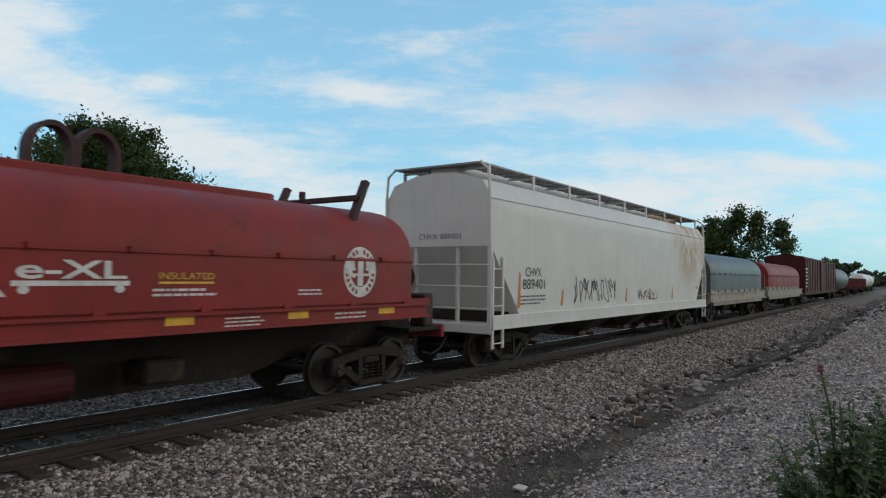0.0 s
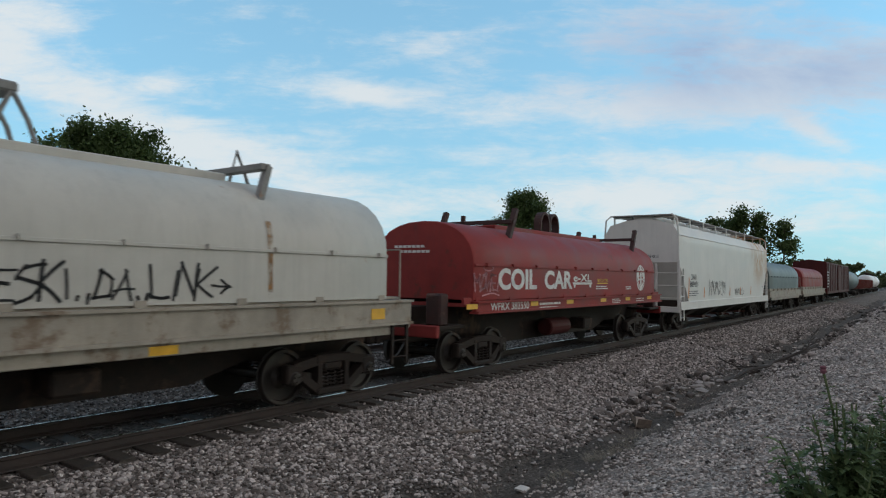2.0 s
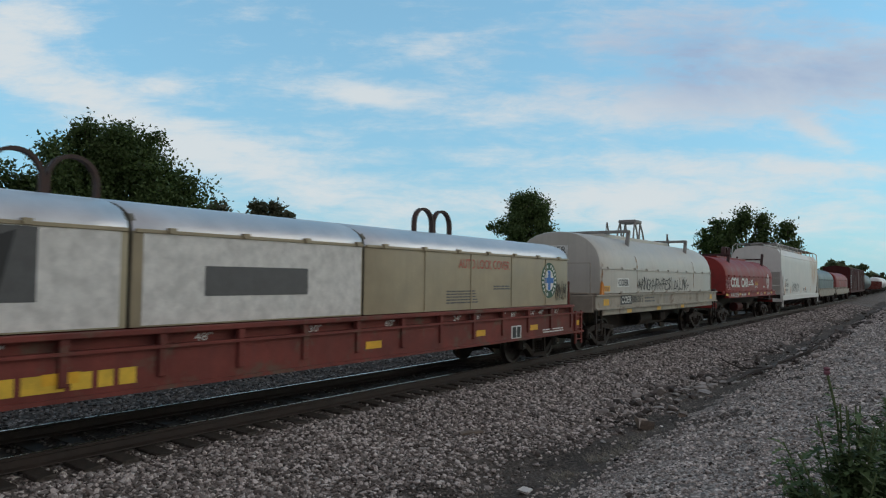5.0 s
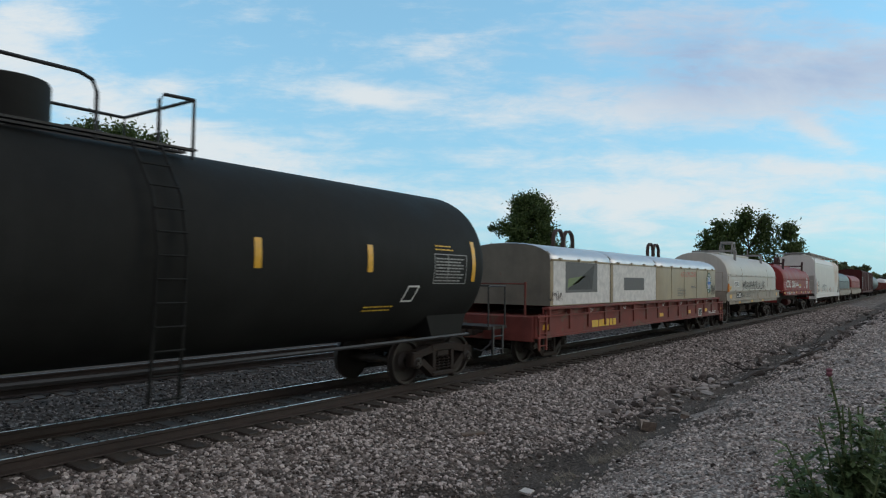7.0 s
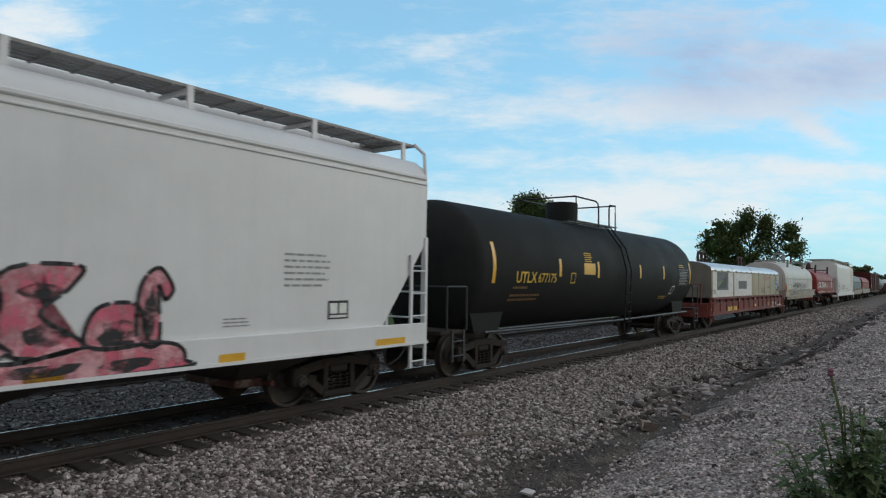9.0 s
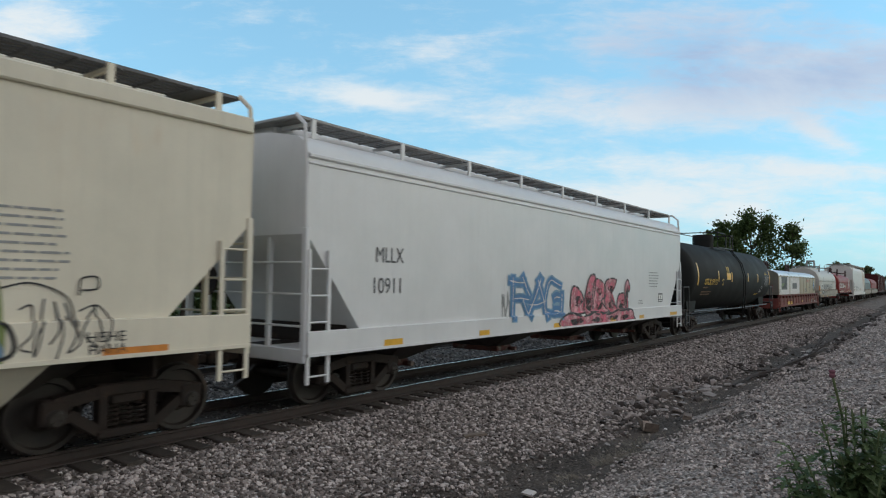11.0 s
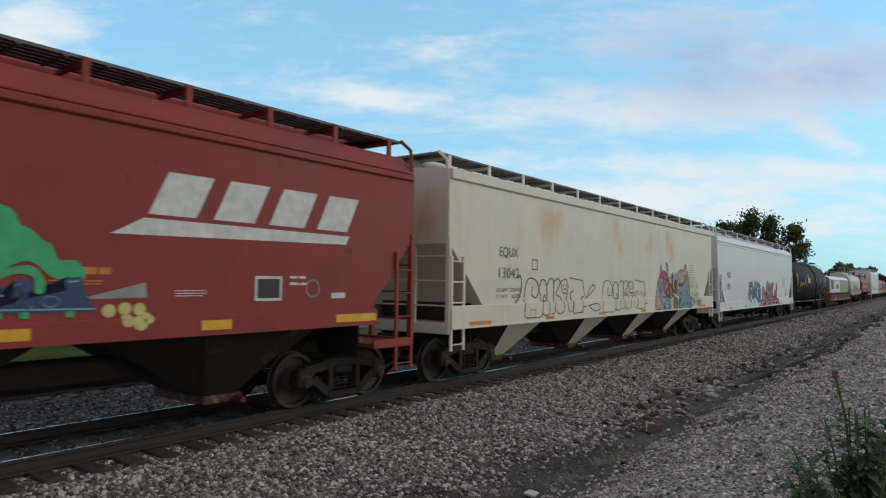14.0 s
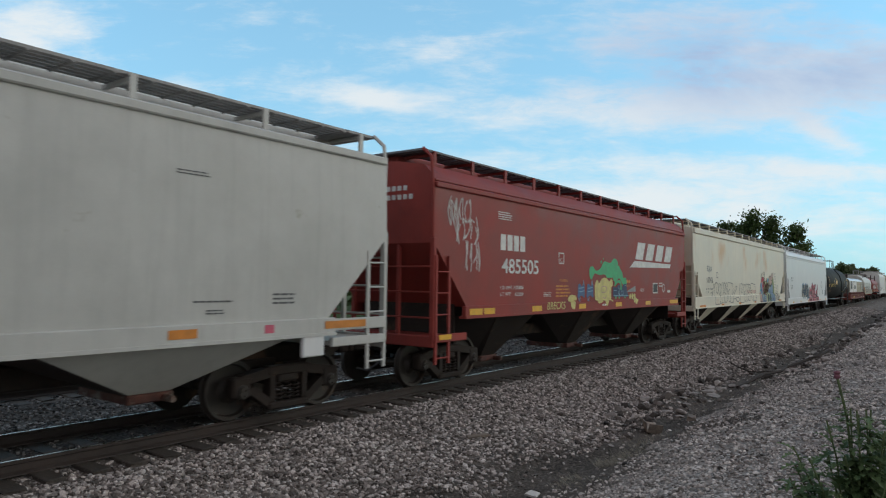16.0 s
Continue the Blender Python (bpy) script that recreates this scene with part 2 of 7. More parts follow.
rust_smears(p_cream, (0.62, 0.32, 0.10), 0.75, (0.62, (0.9, 1, 0.45), 0.48, 0.66), (1.7, (1.3, 1, 0.5), 0.30, 0.62), ((1.0, "Z", 2.6, 3.4), (1.0, "Z", 4.2, 3.9)))
rust_smears(p_white, (0.45, 0.22, 0.07), 1.0, (0.8, (0.7, 1, 0.6), 0.30, 0.55), (3.0, (1.0, 1, 0.6), 0.25, 0.58), ((1.0, "X", 3.4, 6.8), (1.0, "Z", 1.3, 3.4)))


# ---------- mesh helpers ----------
def box(bm, x0, x1, y0, y1, z0, z1, bev=0.0):
    vs = [bm.verts.new((x, y, z)) for x in (x0, x1) for y in (y0, y1) for z in (z0, z1)]
    fs = [bm.faces.new([vs[i] for i in f]) for f in ((0, 1, 3, 2), (4, 6, 7, 5), (0, 4, 5, 1), (2, 3, 7, 6), (0, 2, 6, 4), (1, 5, 7, 3))]
    if bev:
        bmesh.ops.bevel(bm, geom=list({e for f in fs for e in f.edges}), offset=bev, segments=1, affect="EDGES")
    return bm


def loft(bm, rings, caps=True, closed=True):
    vv = [[bm.verts.new(p) for p in r] for r in rings]
    n = len(vv[0])
    for a, b in zip(vv, vv[1:]):
        for i in range(n if closed else n - 1):
            j = (i + 1) % n
            bm.faces.new((a[i], a[j], b[j], b[i]))
    if caps:
        bm.faces.new(vv[0][::-1])
        bm.faces.new(vv[-1])
    return bm


def tube(bm, pts, r=0.02, n=6):
    pts = [Vector(p) for p in pts]
    rings = []
    for i, p in enumerate(pts):
        d = (pts[min(i + 1, len(pts) - 1)] - pts[max(i - 1, 0)]).normalized()
        a = d.orthogonal().normalized() if abs(d.z) > 0.9 else d.cross(Vector((0, 0, 1))).normalized()
        b = d.cross(a)
        rings.append([p + (a * math.cos(2 * math.pi * k / n) + b * math.sin(2 * math.pi * k / n)) * r for k in range(n)])
    return loft(bm, rings)


def spun(bm, prof, centre, axis="y", n=28):
    """Turns a profile of (offset along the axis, radius) round an axis through centre."""
    cx, cy, cz = centre
    rings = []
    for o, r in prof:
        ring = []
        for k in range(n):
            a = 2 * math.pi * k / n
            c, s = r * math.cos(a), r * math.sin(a)
            ring.append({"y": (cx + c, cy + o, cz + s), "x": (cx + o, cy + c, cz + s), "z": (cx + c, cy + s, cz + o)}[axis])
        rings.append(ring)
    return loft(bm, rings)


LENGTH = {}       # true length of a car over the length its parts are drawn with


def part(name, bm, material, parent=None, label="", smooth=False):
    """Links a bmesh as one mesh object under a thing or a part."""
    if isinstance(bm, bmesh.types.BMesh):
        root = parent
        while root and root.parent:
            root = root.parent
        if root and root.name in LENGTH:
            for v in bm.verts:
                v.co.x *= LENGTH[root.name]
        bmesh.ops.recalc_face_normals(bm, faces=bm.faces[:])
        me = bpy.data.meshes.new(name)
        bm.to_mesh(me)
        bm.free()
        if smooth:
            for f in me.polygons:
                f.use_smooth = True
            me.set_sharp_from_angle(angle=radians(32))
        me.materials.append(material)
    else:
        me = bm
    ob = new(name, me)
    ob.parent = parent
    if label:
        tagged(ob, label)
    return ob


def B():
    return bmesh.new()


def thing(name, label, category, group=""):
    return tagged(new(name), label, category, group)


def plate(name, pts, y, parent, material, depth=0.004, label=""):
    """A thin painted or fixed plate on a side, its outline given as (x, z)."""
    bm = B()
    loft(bm, [[(x, y, z) for x, z in pts], [(x, y - depth, z) for x, z in pts]])
    return part(name, bm, material, parent, label)


def rect(x0, x1, z0, z1):
    return [(x0, z0), (x1, z0), (x1, z1), (x0, z1)]


# ---------- ground: one sheet with the ballast shoulder, the ditch, the gravel bank and the field ----------
def profile(lat, s):
    """Height of the ground across the line, rail top being 0."""
    pts = ((-3000, 1.0), (-60, 1.0), (-14, 0.75), (-9, 0.42), (-7, 0.0), (-5.6, -0.52), (-5.0, -0.70), (-4.5, -0.69), (-1.75, -0.22), (-1.36, -0.225), (-0.82, -0.215), (-0.72, -0.185), (0.72, -0.185), (0.82, -0.215), (1.36, -0.23),
           (2.0, -0.24), (2.9, -0.36), (4.0, -0.2), (6.7, -0.2), (8.0, -0.45), (10, -0.8), (40, -1.0), (3000, -1.0))
    for (a, za), (b, zb) in zip(pts, pts[1:]):
        if a <= lat <= b:
            z = za + (zb - za) * (lat - a) / (b - a)
            break
    wob = 0.0
    if lat < -1.8:
        k = min(1.0, (-1.8 - lat) / 2)
        wob = k * (0.10 * noise.noise((s * 0.35, lat * 0.5, 0)) + 0.07 * noise.noise((s * 1.3, lat * 1.6, 4)))
    elif lat > 8:
        wob = 0.15 * noise.noise((s * 0.1, lat * 0.1, 2))
    return z + wob


def mid_y(s):
    c = max(-300.0, min(300.0, s))
    return -BEND * c * c / 2 - BEND * c * (s - c)


def ground_point(s, lat):
    return (s, lat + mid_y(s), profile(lat, s))


def stony(name, base, second, size, bump, dark):
    """Loose stone: cells of differing greys over dark joints, with relief."""
    m = MATS[name] = bpy.data.materials.new(name)
    m.use_nodes = True
    nt = m.node_tree
    N, L = nt.nodes.new, nt.links.new
    b = nt.nodes["Principled BSDF"]
    co = N("ShaderNodeTexCoord").outputs["Object"]
    v = N("ShaderNodeTexVoronoi")
    v.inputs["Scale"].default_value, v.inputs["Randomness"].default_value = size, 1.0
    L(co, v.inputs["Vector"])
    sep = N("ShaderNodeSeparateColor")
    L(v.outputs["Color"], sep.inputs[0])
    n = N("ShaderNodeTexNoise")
    n.inputs["Scale"].default_value, n.inputs["Detail"].default_value = 0.6, 6
    L(co, n.inputs["Vector"])

    def mix(fac, a, c, how="MIX"):
        k = N("ShaderNodeMix")
        k.data_type, k.blend_type = "RGBA", how
        for sock, x in (("Factor", fac), ("A", a), ("B", c)):
            if isinstance(x, (int, float)):
                k.inputs[sock].default_value = x
            elif isinstance(x, tuple):
                k.inputs[sock].default_value = (*x, 1)
            else:
                L(x, k.inputs[sock])
        return k.outputs["Result"]

    def ramp(fac, lo, hi, a, c):
        r = N("ShaderNodeMapRange")
        L(fac, r.inputs[0])
        for i, x in enumerate((lo, hi, a, c)):
            r.inputs[i + 1].default_value = x
        return r.outputs[0]

    col = mix(sep.outputs[0], tuple(c * 0.30 for c in base), tuple(c * 1.65 for c in base))
    col = mix(ramp(n.outputs["Fac"], 0.4, 0.62, 0, 0.75), col, second)
    col = mix(ramp(v.outputs["Distance"], 0.35, 0.8, 0, dark), col, tuple(c * 0.25 for c in base))
    L(col, b.inputs["Base Color"])
    b.inputs["Roughness"].default_value = 0.9
    b.inputs["Specular IOR Level"].default_value = 0.08
    bp = N("ShaderNodeBump")
    bp.inputs["Strength"].default_value, bp.inputs["Distance"].default_value = bump, 0.02
    inv = N("ShaderNodeMath")
    inv.operation = "SUBTRACT"
    inv.inputs[0].default_value = 1.0
    L(v.outputs["Distance"], inv.inputs[1])
    L(inv.outputs[0], bp.inputs["Height"])
    L(bp.outputs[0], b.inputs["Normal"])
    return m


m_ballast = stony("ballast_bed", (0.26, 0.225, 0.20), (0.18, 0.155, 0.135), 22, 0.9, 0.7)
m_silt = stony("dark_silt", (0.09, 0.077, 0.066), (0.15, 0.128, 0.11), 26, 0.9, 0.45)
m_bed = stony("dark_track_bed", (0.135, 0.118, 0.105), (0.085, 0.073, 0.065), 24, 0.9, 0.7)
m_bank = stony("gravel_bank", (0.36, 0.315, 0.28), (0.25, 0.215, 0.19), 30, 0.9, 0.65)
m_grass = surface("field_grass", (0.06, 0.085, 0.025), 0.95, 0, 0.4, 0.4, 0.6, 8, (0.10, 0.10, 0.045), 0.3, 0.2, spec=0.05)


def make_ground():
    ss = [-1500, -700, -300, -150, -80, -40, -20, -10] + [-6 + 0.25 * i for i in range(150)] + [31.5 + 0.5 * i for i in range(128)] + [97, 100, 105, 125, 150, 190, 240, 320, 450, 700, 1200, 2600]
    ll = [-2500, -1000, -400, -150, -60, -30, -20, -16, -13] + [-11.5 + 0.4 * i for i in range(10)] + [-7.5 + 0.15 * i for i in range(30)] + [-3.0, -2.7, -2.4, -2.1, -1.8, -1.6] + [-1.36, -0.82, -0.72, 0, 0.72, 0.82, 1.36, 2, 2.5, 2.9, 3.4, 4, 4.6, 5.3, 6, 6.7, 7.3, 8, 9, 10, 13, 18, 26, 40, 70, 140, 300, 700, 1500, 3000]
    verts = [ground_point(s, l) for s in ss for l in ll]
    n = len(ll)
    faces, mats = [], []
    for i in range(len(ss) - 1):
        for j in range(n - 1):
            faces.append((i * n + j, i * n + n + j, i * n + n + j + 1, i * n + j + 1))
            s, l = (ss[i] + ss[i + 1]) / 2, (ll[j] + ll[j + 1]) / 2
            e = 0.9 * noise.noise((s * 0.45, l * 0.6, 9)) + 0.4 * noise.noise((s * 2.3, l * 2, 3))
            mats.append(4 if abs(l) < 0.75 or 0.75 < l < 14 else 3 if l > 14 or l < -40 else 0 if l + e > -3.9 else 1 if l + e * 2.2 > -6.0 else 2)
    me = bpy.data.meshes.new("ground")
    me.from_pydata(verts, [], faces)
    for m in (m_ballast, m_silt, m_bank, m_grass, m_bed):
        me.materials.append(m)
    me.polygons.foreach_set("material_index", mats)
    me.polygons.foreach_set("use_smooth", [True] * len(faces))
    tagged(new("ground", me), "grey gravel and dark silt trackside ground with green field beyond", "ground", kind="structure")


make_ground()


# ---------- rails ----------
def rail_strip(name, centre, parent_label, head_mat):
    """One rail: flat foot, web and a head worn bright on top."""
    sect = [(-0.075, -0.17), (0.075, -0.17), (0.07, -0.155), (0.012, -0.13), (0.010, -0.05), (0.036, -0.038), (0.036, -0.008), (0.028, -0.001),
            (-0.028, -0.001), (-0.036, -0.008), (-0.036, -0.038), (-0.010, -0.05), (-0.012, -0.13), (-0.07, -0.155)]
    stops = [-60 + 2.5 * i for i in range(24)] + [4 * i for i in range(90)]
    rings = [[tuple(spot(s, centre + a, z).translation) for a, z in sect] for s in stops]
    ob = part(name, loft(B(), rings), m_rail)
    head = [[tuple(spot(s, centre + a, 0.0005).translation) for a in (-0.02, 0.02)] for s in stops]
    ob2 = part("rail_head", loft(B(), head, caps=False, closed=False), head_mat, ob, "bright wheel-worn rail head")
    return tagged(ob, parent_label, "rail", kind="structure")


TRACK2 = 5.3
for lat in (-0.7525, 0.7525):
    rail_strip("rail", lat, "rusty steel rail with a polished running surface", m_railtop)
for lat in (TRACK2 - 0.7525, TRACK2 + 0.7525):
    rail_strip("rail", lat, "rusty steel rail of the neighbouring track", m_dullhead)


# ---------- trucks, wheels and couplers shared by all cars ----------
def bar(bm, a, b, w, y0, y1):
    """A flat bar between two points of the x-z plane, w deep, from y0 to y1."""
    d = Vector((b[0] - a[0], b[1] - a[1])).normalized() * (w / 2)
    q = [(a[0] - d.y, a[1] + d.x), (b[0] - d.y, b[1] + d.x), (b[0] + d.y, b[1] - d.x), (a[0] + d.y, a[1] - d.x)]
    return loft(bm, [[(x, y0, z) for x, z in q], [(x, y1, z) for x, z in q]])


def mesh_of(bm, name, material, smooth=False):
    bmesh.ops.recalc_face_normals(bm, faces=bm.faces[:])
    me = bpy.data.meshes.new(name)
    bm.to_mesh(me)
    bm.free()
    me.materials.append(material)
    if smooth:
        for f in me.polygons:
            f.use_smooth = True
        me.set_sharp_from_angle(angle=radians(32))
    return me


def side_frame_mesh():
    bm = B()
    for x in (-0.889, 0.889):
        box(bm, x - 0.17, x + 0.17, -0.1, 0.1, 0.36, 0.68, 0.03)
        bar(bm, (x, 0.62), (x * 0.42, 0.70), 0.15, -0.09, 0.09)
        bar(bm, (x * 0.82, 0.48), (x * 0.36, 0.19), 0.13, -0.09, 0.09)
        bar(bm, (x * 0.36, 0.16), (x * 0.36, 0.72), 0.10, -0.09, 0.09)
    box(bm, -0.42, 0.42, -0.10, 0.10, 0.64, 0.79, 0.025)
    box(bm, -0.40, 0.40, -0.12, 0.12, 0.12, 0.23, 0.025)
    return mesh_of(bm, "side_frame", m_steel)


def spring_mesh():
    bm = B()
    for x in (-0.17, 0.0, 0.17):
        pts = [(x + 0.065 * math.cos(k * 0.9), 0.065 * math.sin(k * 0.9) - 0.03, 0.24 + 0.0085 * k) for k in range(34)]
        tube(bm, pts, 0.016, 5)
    return mesh_of(bm, "spring", m_steel)


def bolster_mesh():
    bm = box(B(), -0.22, 0.22, -1.08, 1.08, 0.52, 0.66, 0.03)
    box(bm, -0.35, 0.35, -0.35, 0.35, 0.66, 0.82, 0.03)
    for x in (-0.55, 0.55):
        box(bm, x - 0.06, x + 0.06, -0.9, 0.9, 0.30, 0.42)
    return mesh_of(bm, "bolster", m_steel)


def wheel_set_mesh():
    bm = B()
    for s in (-1, 1):
        prof = [(-0.07, 0.10), (-0.07, 0.40), (-0.066, 0.478), (-0.045, 0.483), (-0.035, 0.461), (0.058, 0.455), (0.064, 0.445), (0.062, 0.395), (0.0, 0.375), (-0.012, 0.20), (0.05, 0.13), (0.08, 0.125), (0.08, 0.06)]
        spun(bm, [(s * (0.7525 + o), r) for o, r in prof], (0, 0, 0), "y", 32)
        spun(bm, [(s * 0.95, 0.115), (s * 1.10, 0.115), (s * 1.12, 0.09), (s * 1.145, 0.085)], (0, 0, 0), "y", 16)
        for k in range(3):
            a = 2 * math.pi * k / 3
            spun(bm, [(s * 1.14, 0.018), (s * 1.165, 0.018)], (0.05 * math.cos(a), 0, 0.05 * math.sin(a)), "y", 6)
    spun(bm, [(-0.96, 0.08), (0.96, 0.08)], (0, 0, 0), "y", 12)
    return mesh_of(bm, "wheel_set", m_wheel, True)


def coupler_mesh():
    bm = box(B(), -0.1, 0.42, -0.07, 0.07, 0.78, 0.92, 0.02)
    box(bm, 0.38, 0.62, -0.14, 0.13, 0.74, 0.97, 0.04)
    box(bm, 0.60, 0.74, -0.16, -0.03, 0.74, 0.97, 0.03)
    return mesh_of(bm, "coupler", m_steel)


ME_SIDE, ME_SPRING, ME_BOLSTER, ME_WHEEL, ME_COUPLER = side_frame_mesh(), spring_mesh(), bolster_mesh(), wheel_set_mesh(), coupler_mesh()
ROLLING = []      # wheel sets and their places on the truck
TRAIN = []        # cars and where their middles stand when the clip begins


def running_gear(car, half, tc):
    """Two trucks at +-tc and couplers beyond +-half on a car."""
    for sgn in (-1, 1):
        truck = part("truck", ME_BOLSTER, m_steel, car, "dark grimy cast steel truck")
        truck.location = (sgn * tc * LENGTH.get(car.name, 1.0), 0, 0)
        for y in (-1.0, 1.0):
            part("side_frame", ME_SIDE, m_steel, truck).location = (0, y, 0)
            part("spring", ME_SPRING, m_steel, truck).location = (0, y, 0)
        for x in (-0.889, 0.889):
            ws = part("wheel_set", ME_WHEEL, m_wheel, truck)
            ROLLING.append((ws, x))
        c = part("coupler", ME_COUPLER, m_steel, car)
        c.matrix_basis = pose(sgn * half * LENGTH.get(car.name, 1.0), 0, 0, 0, 0, 0 if sgn > 0 else 180)
        hose = tube(B(), [(sgn * half, 0.35 * sgn, 0.72), (sgn * (half + 0.25), 0.38 * sgn, 0.5), (sgn * (half + 0.5), 0.32 * sgn, 0.36), (sgn * (half + 0.66), 0.2 * sgn, 0.42)], 0.025)
        part("brake_hose", hose, m_black, car, "black rubber brake hose")


def ladder(car, x, y, along_x, z0, z1, material, w=0.42, step=0.33, name="ladder"):
    """Two stiles and rungs; along_x: on a side (True) or on an end."""
    bm = B()
    h = w / 2
    for k in (-h, h):
        if along_x:
            box(bm, x + k - 0.03, x + k + 0.03, y - 0.012, y + 0.03, z0, z1)
        else:
            box(bm, x - 0.012, x + 0.03, y + k - 0.03, y + k + 0.03, z0, z1)
    z = z0 + 0.12
    while z < z1:
        a, b = ((x - h, y, z), (x + h, y, z)) if along_x else ((x, y - h, z), (x, y + h, z))
        tube(bm, [a, b], 0.016, 5)
        z += step
    return part(name, bm, material, car)


m_gate = surface("rusty_gate_steel", (0.10, 0.035, 0.025), 0.8, 0, 0.4, 6, 0.3, 40, (0.2, 0.16, 0.13), 0.35, 4)


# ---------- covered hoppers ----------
# slope sheets: the shade under the car is put into their colour
m_slope_shade = surface("shaded_slope_sheet", (0.035, 0.026, 0.021), 0.85, 0, 0.3, 2.5, 0.2, 40, (0.09, 0.055, 0.04), 0.25, 2.0)


def hopper(label, rear, front, body, frame_mat, zb, zs, zc, cut, ze, top, bays, tc_in, roof, mould, w=1.58, bulge=0.0, walk_mat=None, gate=0.3, posts=9, bay_mat=None, face=0.46, zend=None, short_sill=False, recess_shade=True, longer=1.0):
    hl, mid = (front - rear) / 2 / longer, (front + rear) / 2
    ze0 = zb if zend is None else zend
    sl = hl - cut + 0.12 if short_sill else hl
    car = thing("hopper_car", label, "freight car", "cars of the train")
    LENGTH[car.name] = longer
    TRAIN.append((car, mid))
    # the tank-like body: sides, roof and sloping end sheets in one shell
    def ring(x):
        e = max(0.0, abs(x) - (hl - cut)) / cut
        z0 = zs + (zc - zs) * e
        side = []
        for k in range(9):
            f = k / 8
            z = z0 + (ze - z0) * f
            g = (z - zs) / (ze - zs)
            side.append((-(w - 0.02) - bulge * math.sin(math.pi * min(1, max(0, g))), z))
        half = side + list(roof)
        return [(x, y, z) for y, z in half] + [(x, 0, roof[-1][1] + 0.04)] + [(x, -y, z) for y, z in reversed(half)]
    xs = sorted({sg * (hl - cut * k / 6) for sg in (-1, 1) for k in range(7)} | {-(hl - cut) * (1 - k / 6) for k in range(13)})
    part("body", loft(B(), [ring(x) for x in xs]), body, car, smooth=True)
    # eave moulding
    for sg in (-1, 1):
        for z0, z1, proud in mould:
            y0, y1 = sorted((sg * (w - 0.08), sg * (w - 0.02 + proud)))
            part("roof_edge", box(B(), -hl, hl, y0, y1, z0, z1, min(0.02, (z1 - z0) * 0.3)), body, car)
        bm = box(B(), -sl, sl, sg * w - 0.05, sg * w + 0.05, zb, zs + 0.02, 0.012)
        box(bm, -sl, sl, sg * (w - 0.02) - 0.09, sg * (w - 0.02) + 0.09, zb - 0.02, zb + 0.03)
        part("side_sill", bm, frame_mat, car)
    # centre sill and end platforms
    part("centre_sill", box(B(), -hl - 0.1, hl + 0.1, -0.28, 0.28, 0.72, 1.02, 0.02), m_steel, car)
    for sg in (-1, 1):
        x0, x1 = sorted((sg * (hl - cut * 0.95), sg * hl))
        part("end_platform", box(B(), x0, x1, -w + 0.05, w - 0.05, ze0 - 0.01, ze0 + 0.06), frame_mat, car)
        part("end_sill", box(B(), sg * hl - 0.05, sg * hl + 0.05, -w, w, ze0 - 0.12, ze0 + 0.1, 0.015), frame_mat, car)
        # added dark sheet standing in for the shade under the slope sheet, and struts
        xb = sg * (hl - cut * 0.98)
        if short_sill:
            for y in (-1, 1):
                part("sill_end", box(B(), x0, x1, y * w - 0.04, y * w + 0.04, ze0 - 0.03, ze0 + 0.12, 0.012), frame_mat, car)
        if recess_shade:
            part("bulkhead", box(B(), xb - 0.02, xb + 0.02, -w + 0.3, w - 0.3, 0.85, zs + 0.5), m_steel, car)
        for y in (-0.62, 0.62):
            part("slope_strut", tube(B(), [(sg * (hl - 0.05), y, ze0 + 0.1), (sg * (hl - 0.06), y, zc - 0.02)], 0.05, 4), frame_mat, car)
        for y in (-1, 1):
            part("corner_post", box(B(), sg * hl - 0.05, sg * hl + 0.05, y * (w - 0.04) - 0.05, y * (w - 0.04) + 0.05, ze0, zc + 0.1, 0.012), frame_mat, car)
            ladder(car, sg * (hl - 0.24), y * (w + 0.02), True, ze0 - 0.45, zc - 0.25, frame_mat, 0.42, 0.42)
        # end ladder and end rails
        bm = B()
        for z in (ze0 + 0.45, ze0 + 0.95, ze0 + 1.45):
            tube(bm, [(sg * (hl + 0.04), -w + 0.05, z), (sg * (hl + 0.04), w - 0.05, z)], 0.018, 5)
        part("end_rail", bm, frame_mat, car)
        bm = spun(B(), [(sg * (hl + 0.16), 0.27), (sg * (hl + 0.19), 0.27), (sg * (hl + 0.19), 0.23), (sg * (hl + 0.16), 0.23), (sg * (hl + 0.16), 0.27)], (0, 0.75, zb + 1.15), "x", 20)
        if sg < 0:
            part("brake_wheel", bm, m_steel, car)
    # discharge bays
    span = 2 * (hl - cut) / bays
    for k in range(bays):
        xc = -(hl - cut) + span * (k + 0.5)
        bm = B()
        a, b2 = span * 0.47, 0.33
        def oct_ring(hx, hx2, hy, hy2, z):
            return [(xc - hx, -hy2, z), (xc - hx2, -hy, z), (xc + hx2, -hy, z), (xc + hx, -hy2, z), (xc + hx, hy2, z), (xc + hx2, hy, z), (xc - hx2, hy, z), (xc - hx, hy2, z)]
        loft(bm, [oct_ring(a, a * face, w - 0.12, 0.7, zs), oct_ring(a * 0.96, a * (face - 0.05), w - 0.14, 0.68, zb - 0.02), oct_ring(b2, b2 * 0.85, 0.62, 0.45, gate + 0.12)])
        sheets = [f for f in bm.faces if abs(f.calc_center_median().x - xc) > 0.05 and f.calc_center_median().z < zb]
        bmesh.ops.delete(bm, geom=sheets, context="FACES_ONLY")
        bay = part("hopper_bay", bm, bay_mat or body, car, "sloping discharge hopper")
